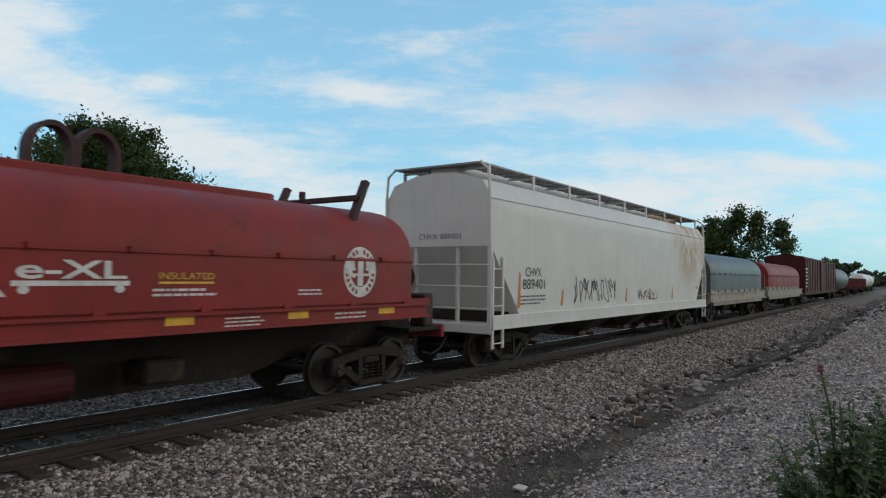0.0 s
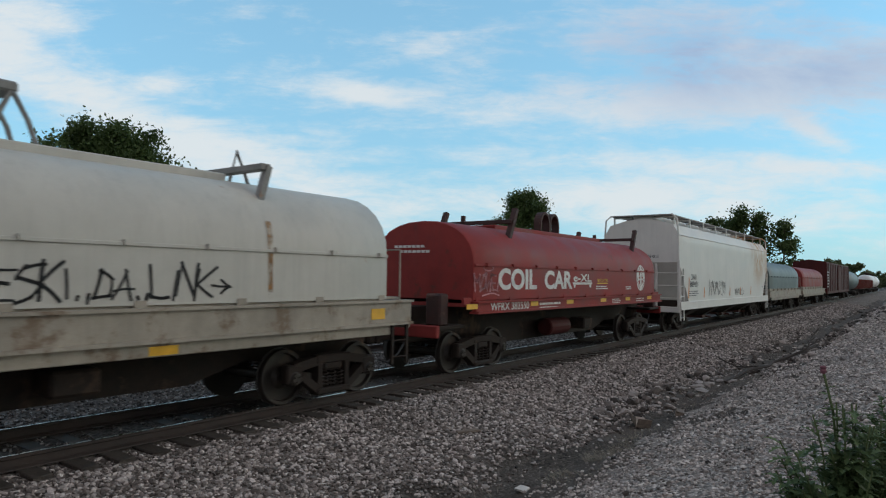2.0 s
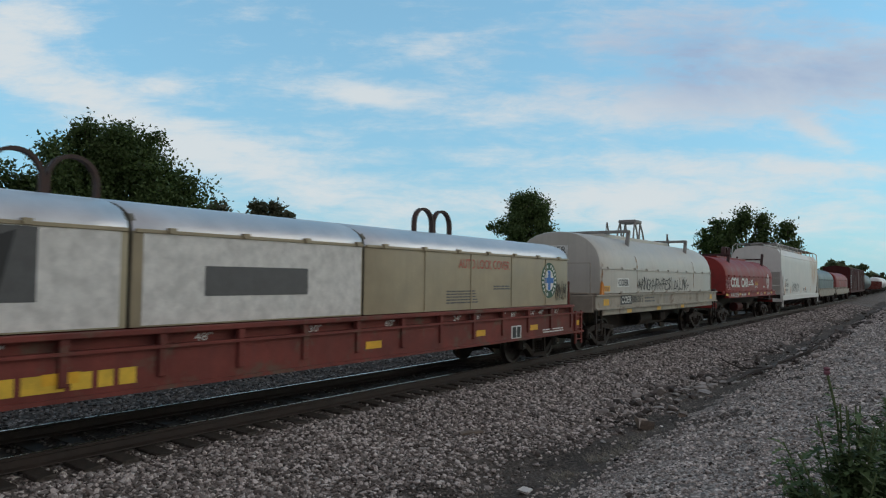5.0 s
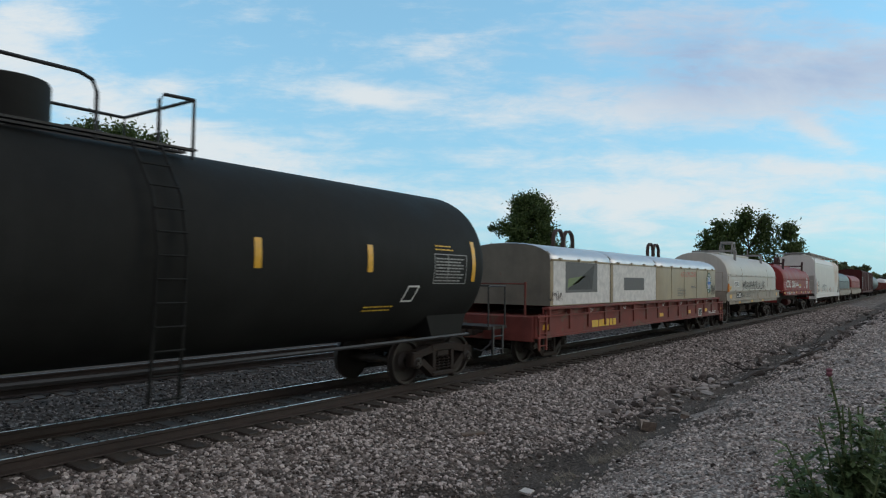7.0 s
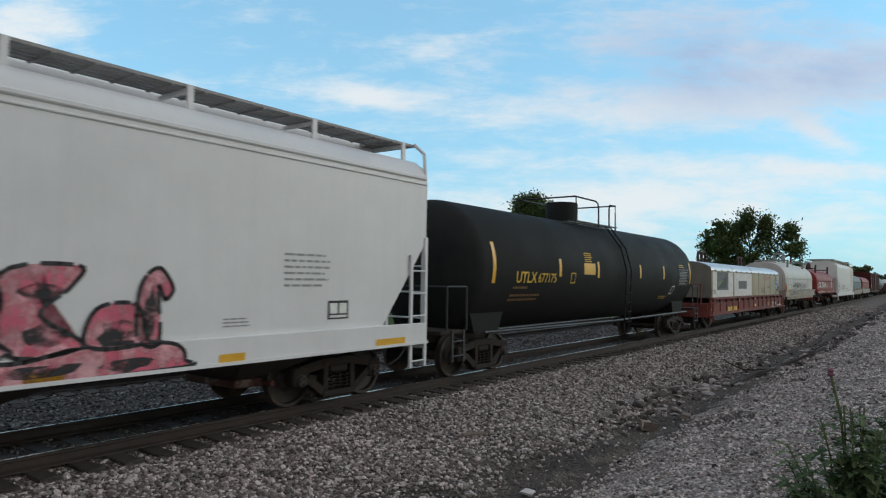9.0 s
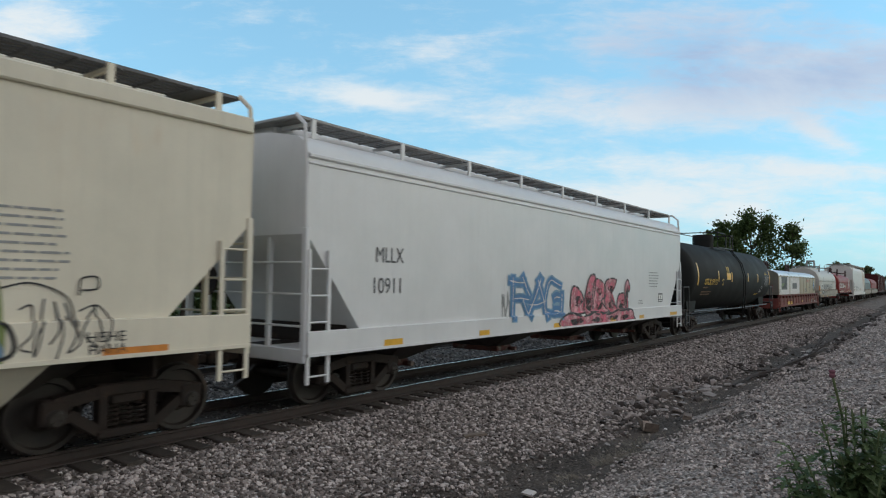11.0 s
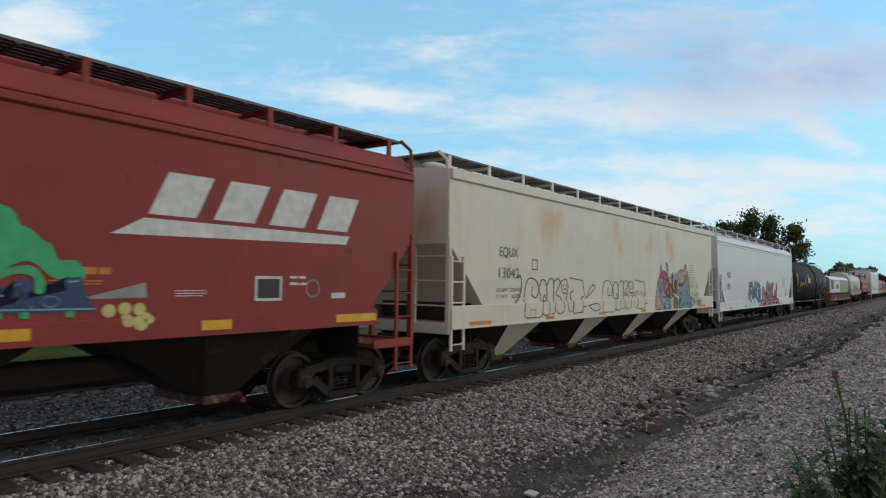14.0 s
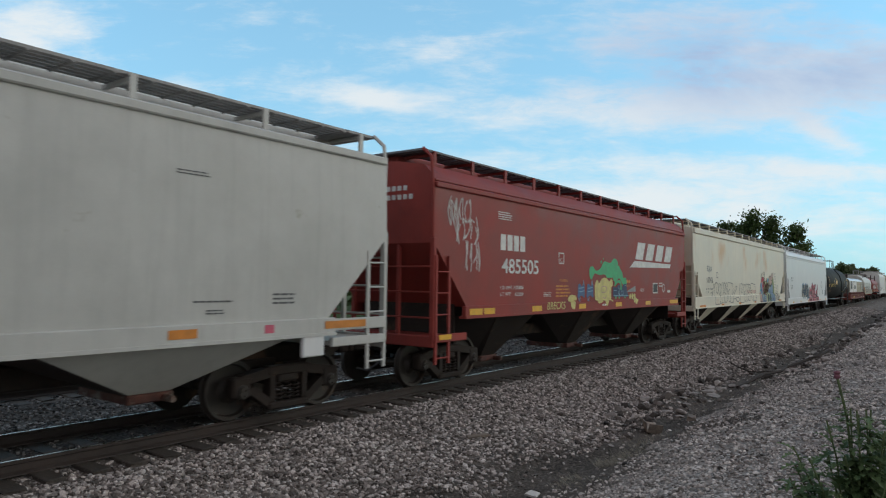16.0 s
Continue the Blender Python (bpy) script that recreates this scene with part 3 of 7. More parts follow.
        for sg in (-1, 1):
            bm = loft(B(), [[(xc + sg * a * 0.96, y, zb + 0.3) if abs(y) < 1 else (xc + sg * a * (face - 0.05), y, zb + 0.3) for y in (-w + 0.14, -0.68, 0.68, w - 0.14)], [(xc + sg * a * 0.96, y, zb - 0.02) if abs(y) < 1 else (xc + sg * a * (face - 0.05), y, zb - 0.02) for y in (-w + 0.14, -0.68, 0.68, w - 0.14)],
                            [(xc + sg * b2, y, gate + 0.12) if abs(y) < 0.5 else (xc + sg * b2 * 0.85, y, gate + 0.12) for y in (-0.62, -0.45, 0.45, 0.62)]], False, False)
            part("slope_sheet", bm, m_slope_shade, bay, "dark slope sheet with its shade in the colour")
        bm = box(B(), xc - 0.34, xc + 0.34, -0.68, 0.68, gate, gate + 0.13, 0.02)
        spun(bm, [(-0.9, 0.05), (-0.67, 0.05)], (xc + 0.2, 0, gate + 0.05), "y", 8)
        spun(bm, [(0.67, 0.05), (0.9, 0.05)], (xc + 0.2, 0, gate + 0.05), "y", 8)
        part("outlet_gate", bm, m_gate, bay, "rusty red outlet gate")
    # roof: trough hatches between two running boards on brackets
    part("hatch_cover", box(B(), -hl + 0.25, hl - 0.25, -0.40, 0.40, roof[-1][1] - 0.05, top + 0.03, 0.04), body, car, "long trough roof hatch")
    wm = walk_mat or m_steel
    for sg in (-1, 1):
        bm = B()
        for y in (0.62, 0.76, 0.90, 1.04, 1.18):
            box(bm, -hl + 0.1, hl - 0.1, sg * y - 0.05, sg * y + 0.05, top - 0.04, top)
        for k in range(int(hl * 2 / 0.5)):
            x = -hl + 0.1 + k * 0.5
            box(bm, x, x + 0.04, sg * 0.9 - 0.33, sg * 0.9 + 0.33, top - 0.06, top - 0.04)
        part("running_board", bm, wm, car, "steel grating running board")
        foot = min(z for y, z in roof if y > -1.4) - 0.06
        for k in range(posts):
            x = -hl + 0.35 + (2 * hl - 0.7) * k / (posts - 1)
            bm = box(B(), x - 0.045, x + 0.045, sg * 1.26 - 0.02, sg * 1.26 + 0.02, foot, top - 0.02)
            box(bm, x - 0.03, x + 0.03, min(sg * 0.5, sg * 1.27), max(sg * 0.5, sg * 1.27), top - 0.11, top - 0.055)
            part("walk_bracket", bm, frame_mat, car)
    for sg in (-1, 1):
        x0, x1 = sorted((sg * (hl - 0.65), sg * (hl + 0.02)))
        part("end_walk", box(B(), x0, x1, -1.25, 1.25, top - 0.045, top - 0.002), wm, car, "steel grating cross walk")
        for y in (-1, 1):
            bm = tube(B(), [(sg * hl, y * (w - 0.05), zc), (sg * (hl + 0.02), y * (w - 0.05), ze), (sg * (hl + 0.02), y * (w - 0.1), top - 0.2), (sg * hl, y * 1.25, top)], 0.035, 6)
            part("grab_iron", bm, frame_mat, car)
    running_gear(car, hl, hl - tc_in)
    return car, hl, mid, w


m_lift = surface("rusty_maroon_steel", (0.05, 0.02, 0.017), 0.7, 0.1, 0.3, 5, 0.3, 40, (0.13, 0.07, 0.05), 0.3)


def coil_hood(car, x0, x1, z0, zseam, zpeak, w, material, label="", roof=None):
    n = 14
    prof = [(-w, z0), (-w, (z0 + zseam) / 2), (-w, zseam)]
    for k in range(1, n):
        a = math.pi * k / n
        prof.append((-w * abs(math.cos(a)) ** 0.85 * (1 if a < math.pi / 2 else -1), zseam + (zpeak - zseam) * math.sin(a) ** 0.9))
    prof += [(w, zseam), (w, (z0 + zseam) / 2), (w, z0)]
    xs = [x0, x0 + 0.04] + [x0 + (x1 - x0) * k / 8 for k in range(1, 8)] + [x1 - 0.04, x1]
    rings = [[(x, y * (0.985 if x in (x0, x1) else 1), z0 + (z - z0) * (0.99 if x in (x0, x1) else 1)) for y, z in prof] for x in xs]
    hood = part("hood", loft(B(), rings), material, car, label, smooth=True)
    if roof:
        hood.data.materials.append(roof)
        for f in hood.data.polygons:
            if f.center.z > zseam and abs(f.normal.x) < 0.5:
                f.material_index = 1
    bm = B()
    for sg in (-1, 1):
        box(bm, x0 + 0.02, x1 - 0.02, sg * w - 0.025, sg * w + 0.025, zseam - 0.03, zseam + 0.02, 0.006)
        k = x0 + 0.5
        while k < x1:
            box(bm, k - 0.05, k + 0.05, sg * w - 0.06, sg * w + 0.06, zseam - 0.02, zseam + 0.05)
            k += 1.15
    part("seam_strip", bm, material, hood)
    return hood


def coil_frame(car, hl, tc, material, z0, z1, w=1.5, belly=True, short=0.0, tank=None):
    for sg in (-1, 1):
        a = hl - short
        bm = box(B(), -a, a, sg * w - 0.06, sg * w + 0.06, z0, z1, 0.012)
        box(bm, -a, a, sg * w - 0.12, sg * w + 0.12, z0 - 0.02, z0 + 0.03)
        box(bm, -a, a, sg * w - 0.12, sg * w + 0.1, z1 - 0.03, z1 + 0.01)
        part("side_sill", bm, material, car)
        if short:
            x0, x1 = sorted((sg * (a - 0.1), sg * hl))
            part("end_platform", box(B(), x0, x1, -1.2, 1.2, z0 - 0.34, z0 - 0.26, 0.01), m_steel, car)
            part("end_sill", box(B(), sg * hl - 0.06, sg * hl + 0.06, -1.25, 1.25, z0 - 0.5, z0 - 0.24, 0.02), material, car)
            part("brake_stand", box(B(), sg * (hl - 0.35) - 0.16, sg * (hl - 0.35) + 0.16, -1.15, -0.75, z0 - 0.27, z0 + 0.42, 0.04), m_lift, car, "dark maroon brake housing")
        else:
            part("end_sill", box(B(), sg * hl - 0.06, sg * hl + 0.06, -w, w, z0 - 0.1, z1, 0.02), material, car)
    part("deck", box(B(), -hl + 0.05 + short, hl - 0.05 - short, -w + 0.05, w - 0.05, z1 - 0.12, z1 - 0.04), material, car)
    if belly:
        pts = [(-hl, 0.72), (-tc + 1.3, 0.72), (-tc + 2.3, 0.45), (tc - 2.3, 0.45), (tc - 1.3, 0.72), (hl, 0.72), (hl, z1 - 0.12), (-hl, z1 - 0.12)]
    else:
        pts = [(-hl, 0.72), (hl, 0.72), (hl, z1 - 0.12), (-hl, z1 - 0.12)]
    bm = loft(B(), [[(x, -0.35, z) for x, z in pts], [(x, 0.35, z) for x, z in pts]])
    part("centre_sill", bm, m_steel, car)
    bm = spun(B(), [(-1.4, 0.2), (-1.36, 0.24), (-0.2, 0.24), (-0.16, 0.2)], (0, -0.75, 0.78), "x", 16)
    part("air_reservoir", bm, tank or m_steel, car, "brake air reservoir")
    part("brake_cylinder", box(B(), 0.7, 1.3, -1.0, -0.5, 0.62, 0.95, 0.04), m_steel, car)


def coil_car(label, rear, front, hood_rear, hood_front, z0, z1, zh, zseam, zpeak, tc, hood_mat, frame_mat, lift, longer=1.0):
    hl, mid = (front - rear) / 2 / longer, (front + rear) / 2
    car = thing("coil_car", label, "freight car", "cars of the train")
    LENGTH[car.name] = longer
    TRAIN.append((car, mid))
    short = 0.95 if lift == 1 else 0.0
    coil_frame(car, hl, tc, frame_mat, z0, z1, short=short, tank=p_box if short else None)
    a, b = hood_rear - mid, hood_front - mid
    hood = coil_hood(car, a, b, zh, zseam, zpeak, 1.46, hood_mat)
    for sg in (-1, 1):
        y0, y1 = sorted((sg * 1.34, sg * 1.41))
        part("deck_side", box(B(), -hl + 0.7, hl - 0.7, y0, y1, z1 - 0.06, zh + 0.05), frame_mat, car)
        if not short:
            part("lower_flange", box(B(), -hl + 0.5, hl - 0.5, sg * 1.46 - 0.05, sg * 1.46 + 0.05, z0 - 0.2, z0 - 0.02, 0.012), frame_mat, car)
    for x in [a + 0.15 + (b - a - 0.3) * k / 8 for k in range(9)]:
        for sg in (-1, 1):
            part("hood_guide", box(B(), x - 0.08, x + 0.08, sg * 1.42 - 0.05, sg * 1.42 + 0.05, z1 - 0.02, zh + 0.06), frame_mat, car)
    for sg in (-1, 1):
        if short:
            continue
        part("brake_platform", box(B(), sg * (hl - 0.35) - 0.3, sg * (hl - 0.35) + 0.3, -1.3, 1.3, z1 + 0.02, z1 + 0.06), frame_mat, car)
        ladder(car, sg * (hl - 0.3), -1.54, True, 0.55, z1 - 0.3, m_steel, 0.4, 0.3, "side_step")
        ladder(car, sg * (hl - 0.3), 1.54, True, 0.55, z1 - 0.3, m_steel, 0.4, 0.3, "side_step")
        bm = tube(B(), [(sg * (hl - 0.1), -1.35, z1), (sg * (hl - 0.1), -1.35, z1 + 0.95), (sg * (hl - 0.1), -0.5, z1 + 0.95), (sg * (hl - 0.1), -0.5, z1)], 0.02)
        part("handrail", bm, frame_mat, car)
    bm = spun(B(), [(-hl - 0.03, 0.27), (-hl, 0.27), (-hl, 0.23), (-hl - 0.03, 0.23), (-hl - 0.03, 0.27)], (0, 0.5, z1 + 0.8), "x", 20)
    tube(bm, [(-hl + 0.02, 0.5, z1), (-hl + 0.02, 0.5, z1 + 0.8)], 0.03)
    part("brake_wheel", bm, m_steel, car)
    running_gear(car, hl, tc)
    return car, hl, mid, (a, b)


# ---------- the train, car by car from its far end ----------
def far_tank(label, rear, front, material, zc=2.3, r=1.4):
    hl, mid = (front - rear) / 2, (front + rear) / 2
    car = thing("tank_car", label, "tank car", "cars of the train")
    TRAIN.append((car, mid))
    h = hl - 0.6
    prof = [(-h, 0.2), (-h + 0.05, r * 0.6), (-h + 0.25, r * 0.86), (-h + 0.6, r)] + [(h - 0.6, r), (h - 0.25, r * 0.86), (h - 0.05, r * 0.6), (h, 0.2)]
    part("tank", spun(B(), prof, (0, 0, zc), "x", 36), material, car, smooth=True)
    part("centre_sill", box(B(), -hl, hl, -0.3, 0.3, 0.72, 1.0), m_steel, car)
    part("manway", spun(B(), [(0, 0.45), (0.5, 0.45), (0.55, 0.3)], (0, 0, zc + r - 0.06), "z", 18), m_steel, car)
    for sg in (-1, 1):
        part("end_platform", box(B(), sg * (hl - 0.3) - 0.3, sg * (hl - 0.3) + 0.3, -1.45, 1.45, 0.98, 1.1), m_steel, car)
        part("saddle", box(B(), sg * (hl - 2.2) - 0.3, sg * (hl - 2.2) + 0.3, -0.9, 0.9, 0.9, zc - r + 0.25, 0.03), m_steel, car)
    running_gear(car, hl, hl - 1.9)
    return car


w_tank = far_tank("white cylindrical tank car with a weathered dark underframe", 166.0, 182.0, p_clean)
w_tank2 = far_tank("dirty white tank car with dark underframe", 147.0, 164.5, p_clean)


def gondola(label, rear, front):
    hl, mid = (front - rear) / 2, (front + rear) / 2
    car = thing("gondola_car", label, "freight car", "cars of the train")
    TRAIN.append((car, mid))
    for sg in (-1, 1):
        part("side_wall", box(B(), -hl, hl, sg * 1.48 - 0.04, sg * 1.48 + 0.04, 1.1, 2.6), p_deck, car)
        part("end_wall", box(B(), sg * hl - 0.04, sg * hl + 0.04, -1.44, 1.44, 1.1, 2.6), p_deck, car)
        for k in range(13):
            x = -hl + 0.1 + (2 * hl - 0.2) * k / 12
            part("side_stake", box(B(), x - 0.06, x + 0.06, sg * 1.56 - 0.05, sg * 1.56 + 0.05, 1.1, 2.6), p_deck, car)
    part("deck", box(B(), -hl, hl, -1.44, 1.44, 1.05, 1.15), m_steel, car)
    part("centre_sill", box(B(), -hl, hl, -0.3, 0.3, 0.7, 1.0), m_steel, car)
    running_gear(car, hl, hl - 1.9)


gondola("dark rusty red open gondola with ribbed sides", 110.8, 127.5)
gondola("dark rusty red open gondola with ribbed sides", 128.8, 145.6)
far_tank("grey tank car with dark grimy underframe", 90.8, 109.4, p_blue, 2.35, 1.45)


def boxcar(rear, front):
    hl, mid = (front - rear) / 2, (front + rear) / 2
    car = thing("box_car", "dark oxide red boxcar with faded white stencils", "freight car", "cars of the train")
    TRAIN.append((car, mid))
    bm = B()
    sect = [(-1.5, 1.15), (-1.5, 4.1), (-1.42, 4.2), (0, 4.42), (1.42, 4.2), (1.5, 4.1), (1.5, 1.15)]
    loft(bm, [[(x, y, z) for y, z in sect] for x in (-hl, hl)])
    part("body", bm, p_box, car)
    for k in range(15):
        x = -hl + 0.05 + (2 * hl - 0.1) * k / 14
        part("side_rib", box(B(), x - 0.04, x + 0.04, -1.545, -1.50, 1.15, 4.1), p_box, car)
    part("door", box(B(), -1.4, 1.4, -1.58, -1.51, 1.2, 3.9, 0.02), p_box, car)
    part("side_sill", box(B(), -hl, hl, -1.55, -1.49, 0.95, 1.2), p_box, car)
    part("centre_sill", box(B(), -hl, hl, -0.3, 0.3, 0.7, 1.1), m_steel, car)
    for z in range(6):
        plate("stencil", rect(-hl + 0.7, -hl + 2.0 - 0.15 * (z % 3), 3.1 - 0.3 * z, 3.2 - 0.3 * z), -1.55, car, m_white)
    ladder(car, -hl + 0.3, -1.56, True, 0.8, 4.0, p_box)
    running_gear(car, hl, hl - 1.9)


boxcar(63.2, 89.0)
redc = coil_car("red coil car with a rounded steel hood and grey frame", 46.4, 61.5, 47.2, 60.7, 1.1, 1.5, 1.7, 2.45, 3.4, 5.6, p_maroon, p_frame, 0)
blue = coil_car("blue-grey coil car with a rounded steel hood", 32.2, 45.3, 32.6, 44.8, 1.1, 1.5, 1.64, 2.42, 3.5, 4.9, p_blue, p_frame, 0)

# bays take the dark slope colour, which holds the shade under the car
chvx = hopper("weathered white covered hopper car streaked with rust", 12.85, 31.07, p_white, p_white, 0.97, 1.25, 2.85, 1.25, 3.95, 4.80, 4, 1.5, ((-1.55, 3.97), (-1.30, 4.38), (-0.6, 4.58)), ((3.92, 3.96, 0.02),), gate=0.32, walk_mat=m_galv, bay_mat=m_slope_shade, longer=1.0581)
wfrx = coil_car("dark red coil car with a rounded hood and white lettering", -2.92, 11.45, -1.762, 9.988, 1.37, 1.61, 1.65, 2.42, 3.44, 5.05, p_maroon, p_maroon, 1, longer=1.0230)
coer = coil_car("light grey coil car with a rounded hood and graffiti", -17.95, -4.21, -17.175, -4.955, 1.28, 1.70, 1.74, 2.51, 3.66, 5.2, p_coil, p_frame, 2, longer=1.0254)


def flat_coil(rear, front, longer=1.0):
    hl, mid = (front - rear) / 2 / longer, (front + rear) / 2
    car = thing("coil_flat_car", "red coil flat car carrying white and tan hoods", "freight car", "cars of the train")
    LENGTH[car.name] = longer
    TRAIN.append((car, mid))
    coil_frame(car, hl, hl - 1.6, p_deck, 0.72, 1.25, belly=False)
    for a, b, m in ((-7.85, -3.9, p_tan), (-3.85, 0.25, p_tan), (0.3, 8.3, p_tan)):
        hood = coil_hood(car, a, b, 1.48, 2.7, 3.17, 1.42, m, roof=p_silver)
        hood.data.materials.append(p_hood_end_shade)
        # faces turned along the line get the end colour with shade in it
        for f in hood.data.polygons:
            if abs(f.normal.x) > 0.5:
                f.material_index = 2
    running_gear(car, hl, hl - 1.6)
    return car, hl, mid


bnfl = flat_coil(-37.09, -18.89, longer=1.0229)


def tank_car(rear, front, longer=1.0):
    hl, mid = (front - rear) / 2 / longer, (front + rear) / 2
    car = thing("tank_car", "long black tank car with yellow stripes and lettering", "tank car", "cars of the train")
    LENGTH[car.name] = longer
    TRAIN.append((car, mid))
    R, zc = 1.56, 2.45
    h = hl - 0.25
    prof = [(-h + 0.75 * (1 - math.sin(a)), R * math.cos(a)) for a in [math.pi / 2 * (1 - k / 8) for k in range(9)]]
    prof[0] = (prof[0][0], 0.05)
    prof = prof + [(-x, r) for x, r in reversed(prof)]
    part("tank", spun(B(), prof, (0, 0, zc), "x", 56), p_black, car, smooth=True)
    part("centre_sill", box(B(), -hl - 0.2, -hl + 3.2, -0.3, 0.3, 0.72, 1.02), m_steel, car)
    part("centre_sill", box(B(), hl - 3.2, hl + 0.2, -0.3, 0.3, 0.72, 1.02), m_steel, car)
    running_gear(car, hl + 0.25, 6.95)
    return car, hl, mid, R, zc


utlx = tank_car(-56.15, -38.60, longer=1.0203)
# here too the bays are coloured dark for the shade beneath
allx = hopper("clean white covered hopper car with pink graffiti", -76.33, -57.33, p_clean, p_clean, 0.95, 1.3, 2.85, 1.2, 3.95, 4.78, 4, 1.75, ((-1.55, 4.13), (-1.46, 4.30), (-1.28, 4.43), (-0.6, 4.56)), ((3.95, 3.99, 0.025), (4.05, 4.13, 0.035)), gate=0.4, walk_mat=m_galv, bay_mat=m_slope_shade, longer=1.0160)
equx = hopper("cream covered hopper car with rust stains and graffiti", -96.75, -77.42, p_cream, p_cream, 1.19, 1.62, 2.9, 1.2, 4.20, 4.80, 4, 1.4, ((-1.54, 4.42), (-1.3, 4.45), (-0.6, 4.52)), ((4.21, 4.43, 0.06),), gate=0.2, posts=13, walk_mat=m_walk, longer=1.0266)
# red bays drawn in dark steel, their shade put into the colour
bnsf = hopper("oxide red covered hopper car with painted graffiti", -113.82, -97.95, p_red, p_red, 1.4, 1.62, 2.9, 1.1, 3.99, 4.79, 3, 1.2, ((-1.55, 4.12), (-1.47, 4.28), (-1.28, 4.46), (-0.6, 4.58)), ((3.99, 4.10, 0.05), (4.11, 4.16, 0.02)), gate=0.25, posts=12, walk_mat=m_walk, bay_mat=m_steel, zend=0.98, short_sill=True, longer=1.0173)
gry = hopper("light grey covered hopper car with curved sides", -132.6, -115.26, p_grey, p_grey, 1.28, 1.52, 2.9, 1.35, 4.18, 4.75, 3, 1.7, ((-1.54, 4.32), (-1.3, 4.40), (-0.6, 4.5)), ((4.19, 4.32, 0.05),), face=0.85, short_sill=True, zend=1.1, recess_shade=False, bulge=0.04, gate=0.42, walk_mat=m_galv, longer=1.0000)


# ---------- sleepers ----------
def tie_mesh(k):
    rnd = random.Random(k)
    bm = box(B(), -0.115, 0.115, -1.295, 1.295, -0.36, -0.172, 0.012)
    for v in bm.verts:
        v.co += Vector((rnd.uniform(-0.01, 0.01), rnd.uniform(-0.03, 0.03), rnd.uniform(-0.008, 0.004)))
    return mesh_of(bm, "tie", m_tie)


TIES = [tie_mesh(k) for k in range(4)]
for centre, first, count, what in ((0.0, 0.27, 135, "creosoted timber sleepers of the line carrying the train"), (TRACK2, 2.43, 110, "creosoted timber sleepers of the neighbouring track")):
    bed = tagged(new("track"), what, "railway track", kind="structure")
    rnd = random.Random(5)
    for k in range(count):
        ob = part("tie", TIES[rnd.randrange(4)], m_tie, bed)
        ob.matrix_basis = spot(first + 0.48 * k, centre + rnd.uniform(-0.05, 0.05), rnd.uniform(-0.02, 0.0)) @ pose(0, 0, 0, 0, 0, rnd.uniform(-1.5, 1.5))


# ---------- loose stones ----------
def island_stone(name, a, b, c):
    """Broken stone whose colour differs from piece to piece."""
    m = MATS[name] = bpy.data.materials.new(name)
    m.use_nodes = True
    nt = m.node_tree
    N, L = nt.nodes.new, nt.links.new
    bs = nt.nodes["Principled BSDF"]
    cr = N("ShaderNodeValToRGB")
    cr.color_ramp.elements[0].color, cr.color_ramp.elements[1].color = (*a, 1), (*c, 1)
    cr.color_ramp.elements.new(0.55).color = (*b, 1)
    L(N("ShaderNodeNewGeometry").outputs["Random Per Island"], cr.inputs[0])
    n = N("ShaderNodeTexNoise")
    n.inputs["Scale"].default_value, n.inputs["Detail"].default_value = 55, 4
    L(N("ShaderNodeTexCoord").outputs["Object"], n.inputs["Vector"])
    mx = N("ShaderNodeMix")
    mx.data_type, mx.blend_type = "RGBA", "MULTIPLY"
    mx.inputs["Factor"].default_value = 0.7
    L(cr.outputs[0], mx.inputs["A"])
    L(n.outputs["Fac"], mx.inputs["B"])
    sc = N("ShaderNodeMix")
    sc.data_type, sc.blend_type = "RGBA", "MULTIPLY"
    sc.inputs["Factor"].default_value = 1.0
    sc.inputs["B"].default_value = (1.45, 1.45, 1.45, 1)
    L(mx.outputs["Result"], sc.inputs["A"])
    L(sc.outputs["Result"], bs.inputs["Base Color"])
    bs.inputs["Roughness"].default_value, bs.inputs["Specular IOR Level"].default_value = 0.85, 0.3
    return m


m_stone = island_stone("crushed_stone", (0.07, 0.058, 0.05), (0.28, 0.24, 0.215), (0.68, 0.60, 0.55))
m_pebble = island_stone("fine_gravel", (0.10, 0.085, 0.074), (0.39, 0.335, 0.30), (0.76, 0.68, 0.62))
m_pale = surface("pale_broken_stone", (0.30, 0.27, 0.245), 0.85, 0, 0.2, 9, 0.5, 40)


